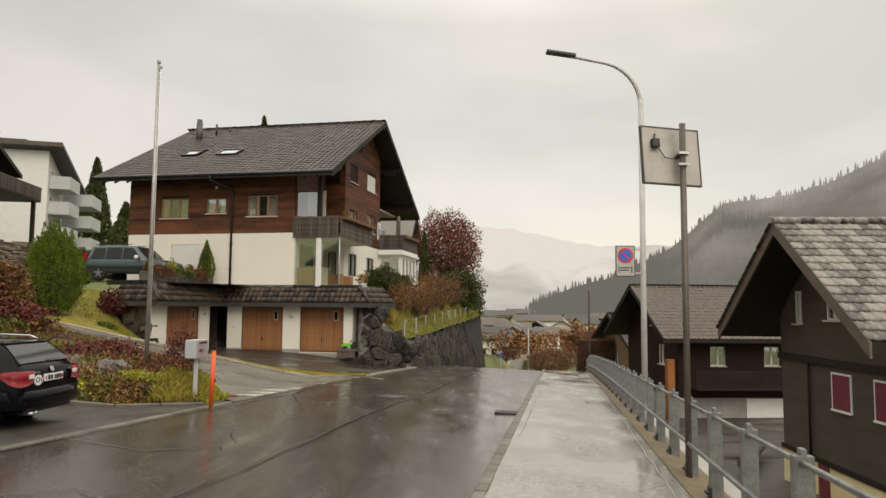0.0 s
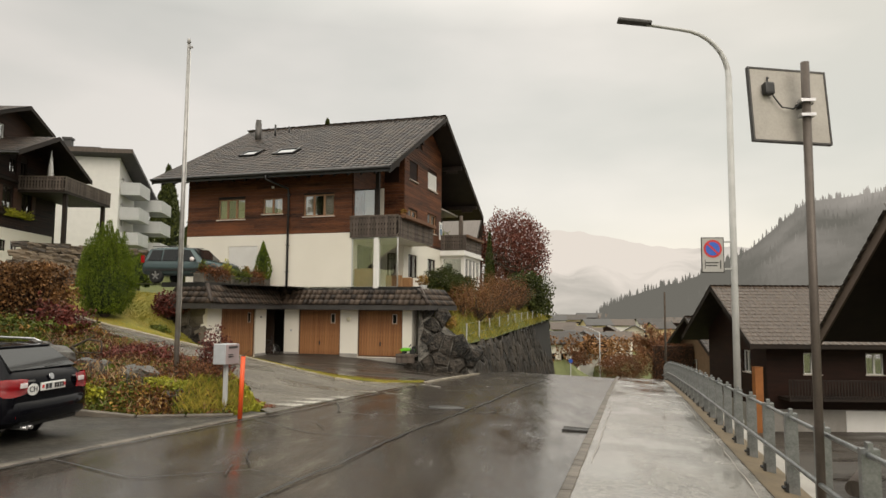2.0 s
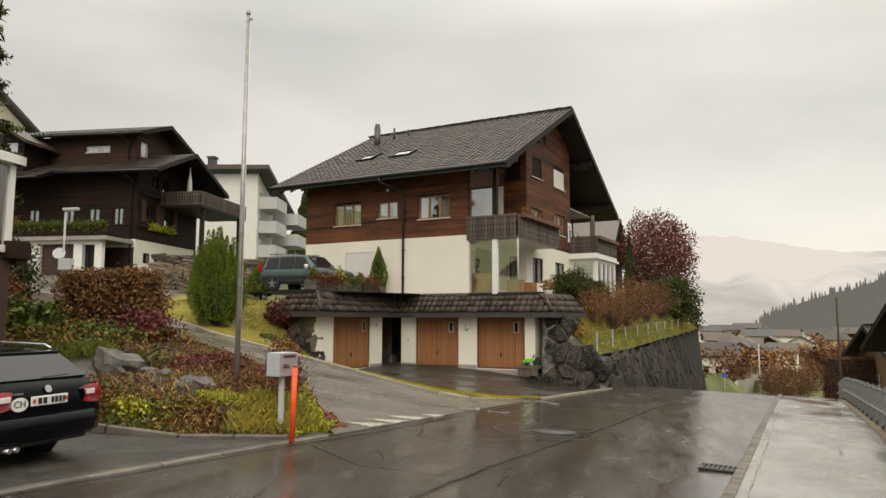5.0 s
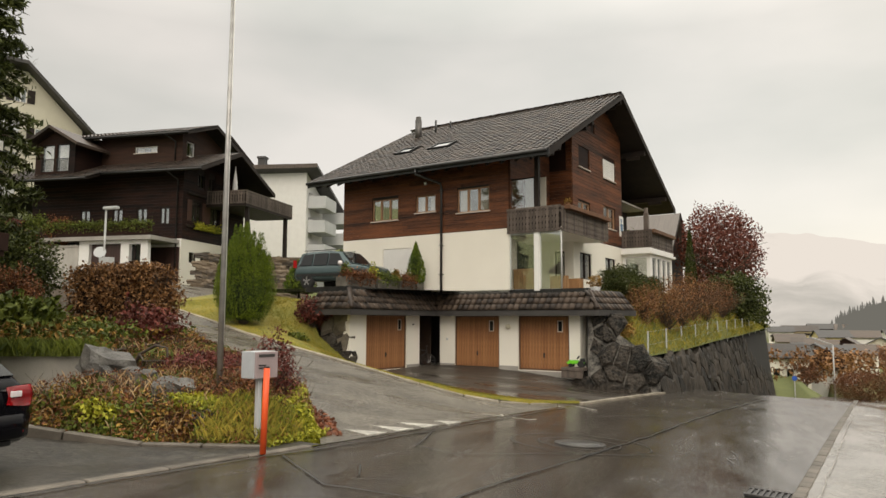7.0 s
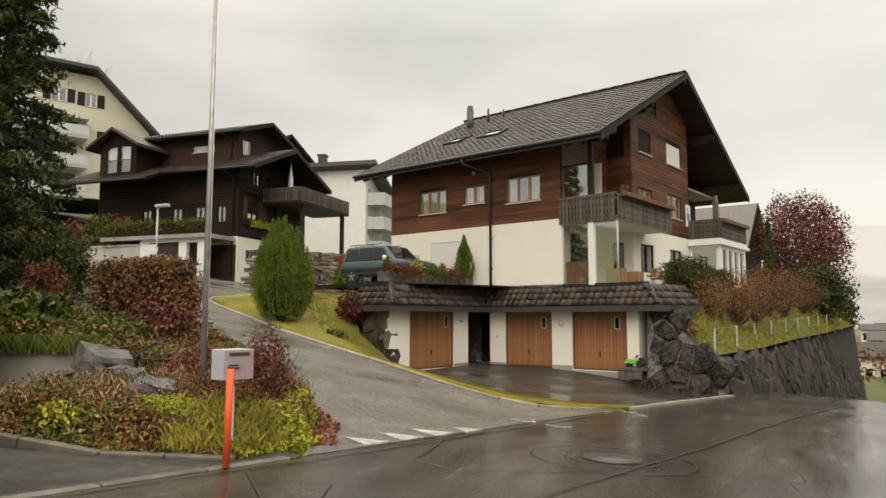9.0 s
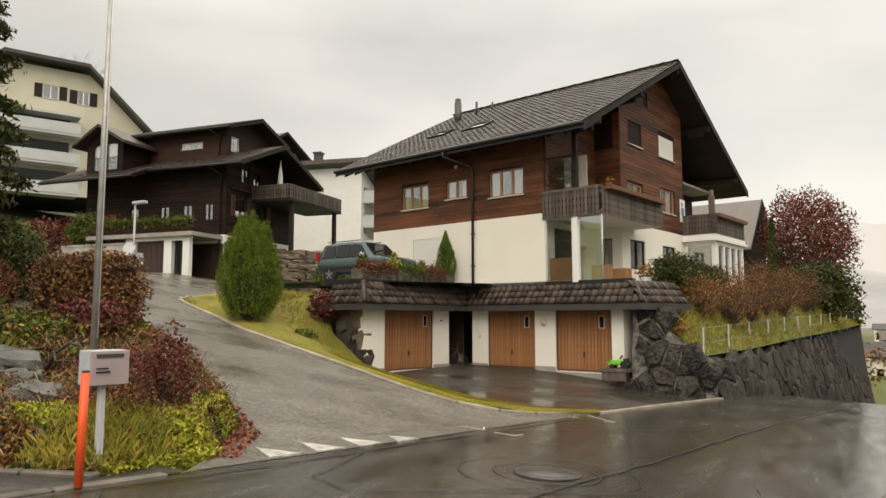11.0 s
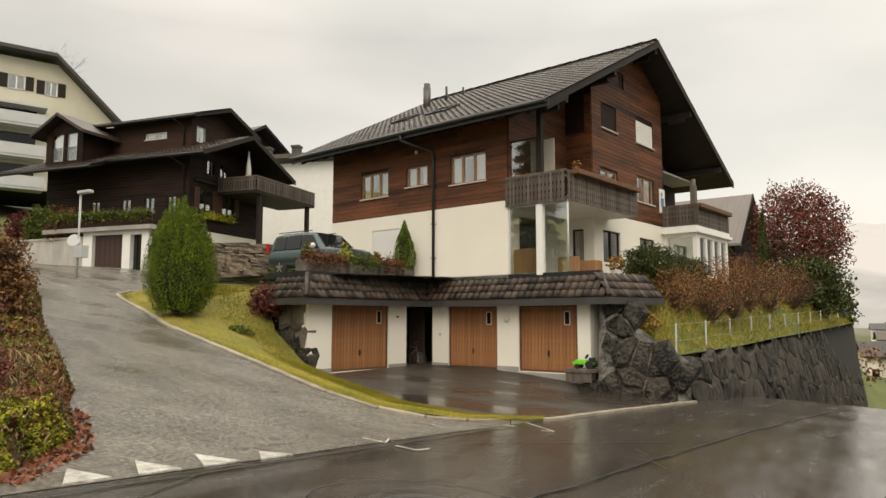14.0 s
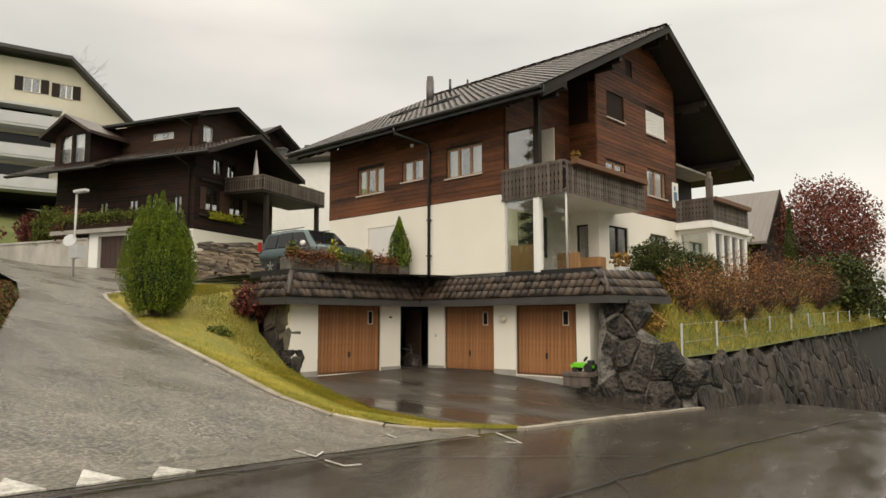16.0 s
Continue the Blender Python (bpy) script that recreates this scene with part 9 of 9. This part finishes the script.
suv, sb = car("suv_car", "teal grey off-road car parked beside the house", HOUSE @ pose(-9.15, -2.65, 2.76, 0, 0, 4), CARTEAL, 4.22, 1.79, 1.69, 1.0, st2, (0.78, 3.32), 0.35)
side_glass(sb, [(0.32, 1.05), (1.0, 1.04), (1.0, 1.56), (0.45, 1.54)], 1.79, 0, 0.845, 0.70)
side_glass(sb, [(1.08, 1.04), (1.85, 1.03), (1.85, 1.57), (1.08, 1.57)], 1.79, 0, 0.845, 0.70)
side_glass(sb, [(1.92, 1.03), (2.85, 1.02), (2.42, 1.53), (1.92, 1.57)], 1.79, 0, 0.845, 0.70)
for s in (-1, 1):
    part("roof_rail", bar((0.4, s * 0.62, 1.72), (2.3, s * 0.62, 1.72), 0.018, 8), BLACK, sb)
    part("side_strip", boxes((0.2, 3.9, s * 0.90 - 0.015, s * 0.90 + 0.015, 0.56, 0.66)), BLACK, sb)
    bm = B()
    lathe(bm, [(0.02, 0), (0.11, 0.03), (0.10, 0.13), (0.03, 0.17)], 12, pose(2.65, s * 1.0, 1.08, 0, 90, 0))
    part("door_mirror", bm, CLEARLENS, sb)
    part("tail_lamp", boxes((-0.01, 0.14, s * 0.86 - 0.05, s * 0.86 + 0.03, 0.95, 1.3)), REDLENS, sb)
bm = B()
prism(bm, [(2.56, -0.62, 1.60), (2.56, 0.62, 1.60), (3.12, 0.74, 1.09), (3.12, -0.74, 1.09)], (0.012, 0, 0.014))
part("windscreen", bm, CARGLASS, sb)

# bicycle in the garage opening
bk = thing("bicycle", "dark bicycle leaning in the open garage doorway", "bicycle", HOUSE @ pose(-4.75, -0.95, -0.60, 0, 8, 28))
for x in (0.0, 1.02):
    bm = B()
    tube(bm, [(x + 0.32 * math.cos(a), 0, 0.33 + 0.32 * math.sin(a)) for a in np.linspace(0, 2 * math.pi, 25)], 0.018, 6)
    whl = part("wheel", bm, RUBBER, bk)
    bm = B()
    for a in np.linspace(0, math.pi, 9)[:-1]:
        tube(bm, [(x - 0.31 * math.cos(a), 0, 0.33 - 0.31 * math.sin(a)), (x + 0.31 * math.cos(a), 0, 0.33 + 0.31 * math.sin(a))], 0.003, 4)
    part("spokes", bm, RIM, whl)
bm = B()
for a, b in (((0, 0, 0.33), (0.35, 0, 0.85)), ((0.35, 0, 0.85), (0.45, 0, 0.28)), ((0.45, 0, 0.28), (0, 0, 0.33)), ((0.35, 0, 0.80), (0.88, 0, 0.78)), ((0.45, 0, 0.28), (0.88, 0, 0.72)), ((0.84, 0, 0.95), (1.02, 0, 0.33))):
    tube(bm, [a, b], 0.018, 8)
part("frame", bm, BLACK, bk)
part("saddle", bevel(boxes((0.22, 0.46, -0.06, 0.06, 0.88, 0.93)), 0.02), BLACK, bk)
part("handlebar", bar((0.84, -0.28, 0.98), (0.84, 0.28, 0.98), 0.014), BLACK, bk)

# toy tractor on its wooden step
stp = thing("wooden_step", "weathered timber step beside the garage door", "step", HOUSE)
part("board", bevel(boxes((2.62, 3.5, -0.75, -0.05, -0.52, -0.40)), 0.01, 1), GREYWOOD, stp)
part("riser", bevel(boxes((2.62, 3.5, -0.72, -0.66, -0.8, -0.52)), 0.01, 1), GREYWOOD, stp)
toy = thing("toy_tractor", "bright green plastic ride-on toy tractor", "toy", HOUSE @ pose(2.80, -0.42, -0.40, 0, 0, 10))
bm = boxes((0.02, 0.40, -0.10, 0.10, 0.12, 0.27), (0.38, 0.60, -0.16, 0.16, 0.10, 0.20))
bevel(bm, 0.03)
part("bonnet", bm, GREENTOY, toy)
bm = B()
prism(bm, [(0.0, -0.13, 0.10), (-0.06, -0.13, 0.2), (0.02, -0.13, 0.22), (0.05, -0.13, 0.12)], (0, 0.26, 0))
part("shovel", bm, GREENTOY, toy)
part("seat", bevel(boxes((0.46, 0.62, -0.11, 0.11, 0.2, 0.34)), 0.03), BLACK, toy)
for x, r in ((0.12, 0.075), (0.52, 0.125)):
    for s in (-1, 1):
        part("wheel", bar((x, s * 0.17, r), (x, s * 0.24, r), r, 14), BLACK, toy)
part("steering_wheel", bar((0.40, -0.02, 0.36), (0.37, -0.02, 0.38), 0.08, 14), BLACK, toy)

# red scooter and a log bench below the railing
sc = thing("scooter", "red and black motor scooter below the railing", "scooter", pose(9.2, 12.9, -3.75, 0, 0, 120))
for x in (0, 1.25):
    part("wheel", bar((x, -0.06, 0.26), (x, 0.06, 0.26), 0.26, 18), RUBBER, sc)
part("body", bevel(boxes((-0.15, 0.55, -0.18, 0.18, 0.35, 0.78), (0.5, 1.0, -0.14, 0.14, 0.2, 0.32), (0.95, 1.15, -0.2, 0.2, 0.3, 0.98)), 0.06, 3), RED, sc)
part("seat", bevel(boxes((-0.2, 0.6, -0.16, 0.16, 0.78, 0.9)), 0.05, 3), BLACK, sc)
part("handlebar", bar((1.02, -0.32, 1.08), (1.02, 0.32, 1.08), 0.02), BLACK, sc)
part("top_box", bevel(boxes((-0.45, -0.1, -0.2, 0.2, 0.85, 1.2)), 0.06, 3), BLACK, sc)
lg = thing("log", "long weathered tree trunk lying on the lower yard", "log", pose(10.4, 24.5, -3.9))
part("trunk", bar((0, 0, 0.25), (2.2, 3.6, 0.25), 0.24, 14, 0.2), GREYWOOD, lg)

# ---- distance ----
def crest(name, label, outline, dist, depth, foot, material, seed, tree=0.0, trees=0, tmat=None):
    """A far slope: outline gives bearing (degrees from the road's north) and height angle of its skyline."""
    az = [o[0] for o in outline]
    el = [o[1] for o in outline]
    n = 160
    verts, faces = [], []
    rows = 7
    for i in range(n + 1):
        a = az[0] + (az[-1] - az[0]) * i / n
        e = float(np.interp(a, az, el)) + 0.25 * noise.noise(Vector((a * 0.8, seed, 0)))
        for k in range(rows + 1):
            t = k / rows
            d = dist - depth * (1 - t)
            z = foot + (dist * math.tan(radians(e)) - foot) * t ** 1.1
            z += 0.02 * dist * noise.noise(Vector((a * 0.35, t * 3, seed))) * math.sin(math.pi * t)
            verts.append((d * math.sin(radians(a)), d * math.cos(radians(a)), z))
    w = rows + 1
    for i in range(n):
        for k in range(rows):
            faces.append((i * w + k, i * w + k + 1, (i + 1) * w + k + 1, (i + 1) * w + k))
    me = bpy.data.meshes.new(name)
    me.from_pydata(verts, [], faces)
    for f in me.polygons:
        f.use_smooth = True
    tagged(part(name, me, material), label, "hillside", kind="structure")
    if trees:
        rg = np.random.default_rng(seed)
        tv, tf = [], []
        for _ in range(trees):
            a = rg.uniform(az[0], az[-1])
            t = 1 - rg.random() ** 1.4 * 0.85
            e = float(np.interp(a, az, el)) + 0.25 * noise.noise(Vector((a * 0.8, seed, 0)))
            d = dist - depth * (1 - t)
            z = foot + (dist * math.tan(radians(e)) - foot) * t ** 1.1 + 0.02 * dist * noise.noise(Vector((a * 0.35, t * 3, seed))) * math.sin(math.pi * t)
            x, y = d * math.sin(radians(a)), d * math.cos(radians(a))
            h = tree * rg.uniform(0.5, 1.25)
            b = len(tv)
            for tier, (r0, z0, z1) in enumerate(((0.22, -0.1, 0.5), (0.16, 0.3, 0.78), (0.10, 0.6, 1.0))):
                s = len(tv)
                for q in range(5):
                    an = q * 1.2566 + tier + rg.uniform(-0.2, 0.2)
                    tv.append((x + h * r0 * math.cos(an), y + h * r0 * math.sin(an), z + h * z0))
                tv.append((x, y, z + h * z1))
                for q in range(5):
                    tf.append((s + q, s + (q + 1) % 5, s + 5))
        me = bpy.data.meshes.new("far_forest")
        me.from_pydata(tv, [], tf)
        tagged(part("far_forest", me, tmat or material), "dark fir forest on the far slope in rain mist", "forest", kind="stuff")


# haze over the far slopes is painted in as their own glow
HAZE_FOREST = glow_mat("forest_haze_glow", (0.145, 0.15, 0.14), (0.42, 0.42, 0.41), 0.010, stretch=(1, 1, 1.3), lo=0.46, hi=0.85, cloud=(0, 130))
HAZE_FAR = glow_mat("mountain_haze_glow", (0.33, 0.35, 0.34), (0.74, 0.735, 0.715), 0.0045, stretch=(1, 1, 1.8), lo=0.36, hi=0.64, cloud=(-70, 150))
HAZE_MEADOW = glow_mat("meadow_haze_glow", (0.20, 0.215, 0.12), (0.34, 0.34, 0.27), 0.02, lo=0.4, hi=0.65)
crest("forest_hill", "forested mountain flank fading into low cloud", [(5.2, -1.6), (7.5, 0.6), (10, 1.6), (14, 2.8), (18, 4.8), (22, 8.2), (26, 8.5), (29, 9.2), (32, 10.6), (40, 13), (55, 15), (80, 14), (110, 10)], 520, 260, -30, HAZE_FOREST, 3, tree=4.6, trees=9000)
crest("far_mountain", "far mountain half hidden in cloud", [(-30, 4.0), (-10, 5.5), (0, 7.0), (4, 6.6), (8, 6.0), (12, 5.0), (20, 5), (40, 4)], 1300, 700, -40, HAZE_FAR, 5)
crest("meadow_slope", "pale green meadow across the valley", [(-20, -0.9), (0, -0.6), (5, -0.3), (9, -0.8), (14, -0.5), (30, -1)], 480, 200, -34, HAZE_MEADOW, 9)
crest("west_hill", "hillside behind the houses in mist", [(-160, 6), (-120, 8), (-90, 8), (-60, 5), (-35, 3), (-20, 1)], 700, 300, -10, HAZE_FAR, 11)

village_walls = [WHITE, CREAM, RENDERW, YELLOWW, DARKBOARD]
rv = random.Random(77)


def village_house(x, y, z, w, d, h, rot, wall, k):
    hs = thing("village_house", "small gabled house down in the village" if k % 2 else "pale village house with a dark gabled roof", "house", pose(x, y, z, 0, 0, rot), group="village houses")
    bm = boxes((-w / 2, w / 2, -d / 2, d / 2, -3, h))
    for s in (-1, 1):
        prism(bm, [(s * w / 2 - 0.1 * (s > 0), -d / 2, h), (s * w / 2 - 0.1 * (s > 0), d / 2, h), (s * w / 2 - 0.1 * (s > 0), 0, h + d * 0.28)], (0.1, 0, 0))
    part("wall", bm, wall, hs)
    bm = B()
    for s in (-1, 1):
        prism(bm, [(-w / 2 - 0.7, s * (d / 2 + 0.8), h - 0.45), (-w / 2 - 0.7, 0, h + d * 0.28), (-w / 2 - 0.7, 0, h + d * 0.28 + 0.25), (-w / 2 - 0.7, s * (d / 2 + 0.8), h - 0.2)], (w + 1.4, 0, 0))
    part("roof", bm, TILE_OB if k % 3 else FASCIA, hs)
    for fl in range(max(1, int(h / 2.8))):
        for c in range(3):
            xx = -w / 2 + w * (c + 0.5) / 3
            part("window", boxes((xx - 0.5, xx + 0.5, -d / 2 - 0.04, -d / 2 + 0.02, 0.8 + fl * 2.8, 2.1 + fl * 2.8)), CARGLASS, hs)
    if k % 2 == 0 and h > 4.5:
        part("balcony", boxes((-w / 2 + 0.5, w / 2 - 0.5, -d / 2 - 1.1, -d / 2 - 0.05, 3.2, 4.2)), DARKWOOD, hs)


# bearing and height over the crest of the road set each house in the valley
spots = []
for px, py, d, w, dd, h, rot in ((0.101, 0.050, 112, 9.5, 9.5, 4.6, 82), (0.072, 0.032, 190, 10, 9, 5.0, 5), (0.093, 0.037, 165, 9, 8, 4.6, -10), (0.118, 0.026, 230, 14, 10, 5.5, 15), (0.135, 0.036, 170, 9, 8, 5.0, 75), (0.152, 0.026, 240, 13, 10, 5.5, 0),
                                 (0.170, 0.034, 185, 8, 8, 5.5, 80), (0.190, 0.024, 260, 15, 10, 5.5, 10), (0.083, 0.019, 330, 22, 12, 5.5, 0), (0.112, 0.016, 360, 24, 12, 5.0, 5), (0.140, 0.017, 345, 20, 12, 5.5, -5), (0.165, 0.015, 370, 22, 12, 5.5, 8), (0.062, 0.020, 300, 14, 10, 6.0, 0),
                                 (0.205, 0.030, 200, 10, 9, 5.5, 20), (0.225, 0.022, 270, 14, 10, 5.5, 0), (0.125, 0.046, 122, 6.0, 6.0, 3.2, 10), (0.076, 0.053, 112, 5.5, 6.5, 3.4, 80), (0.150, 0.045, 135, 7, 7, 4.0, -15), (0.088, 0.056, 118, 6, 6, 3.5, 20), (0.076, 0.052, 126, 6, 7, 3.6, 75), (0.108, 0.040, 150, 8, 8, 4.6, -10), (0.117, 0.050, 128, 6, 6, 3.4, 5), (0.068, 0.050, 105, 8, 8, 4.2, 10), (0.082, 0.047, 118, 9, 8, 4.2, 70), (0.167, 0.001, 470, 10, 8, 4.5, 0), (0.187, 0.003, 480, 10, 8, 4.5, 12)):
    d *= 1.35
    spots.append((px * d, d, 1.65 - (py - 0.008) * d - h, w * 0.8, dd * 0.8, h, rot))
for k, s in enumerate(spots):
    village_house(*s, village_walls[k % 5], k)
front_house = bpy.data.objects["village_house"]
for z0, z1, hw in ((2.6, 4.6, 4.7), (4.6, 5.9, 2.6)):
    part("timber_front", boxes((-4.95, -4.78, -hw, hw, z0, z1)), DARKBOARD, front_house)
part("balcony", boxes((-5.9, -4.95, -3.6, 3.6, 2.4, 3.3)), DARKWOOD, front_house)
up = thing("utility_pole", "wooden utility pole below the road", "utility pole", pose(12.0, 57.5, -1.5))
part("pole", bar((0, 0, -4), (0, 0, 4.6), 0.1, 8, 0.07), BARK, up)
vl = thing("street_lamp", "village street lamp at the bend", "street lamp", pose(9.3, 76.0, -7.2))
part("pole", bar((0, 0, 0), (0, 0, 6.6), 0.06, 8), POLE, vl)
part("arm", bar((0, 0, 6.6), (-1.8, 0, 7.3), 0.05, 8), POLE, vl)
bs = thing("road_sign", "small blue round road sign by the bend", "road sign", pose(5.2, 62.5, -4.9))
part("post", bar((0, 0, 0), (0, 0, 2.6), 0.035, 8), POLE, bs)
bm = B()
lathe(bm, [(0.17, 0), (0.17, 0.03)], 20, pose(0, -0.05, 2.3, 90, 0, 0))
part("disc", bm, BLUE, bs)
rs_ = random.Random(5)
pts = []
rg = np.random.default_rng(90)
for k in range(110):
    a, d = rg.uniform(2.5, 14), rg.uniform(120, 340)
    c = (d * math.sin(radians(a)), d * math.cos(radians(a)), 1.65 - d * 0.045 - 1.0)
    pts += blob_points(150, c, (1.8, 1.8, 2.8), k)
tagged(part("village_trees", leaves("village_trees", pts, 0.3, 90), LF_RUSSET), "bare and brown trees between the village houses", "trees", kind="stuff")
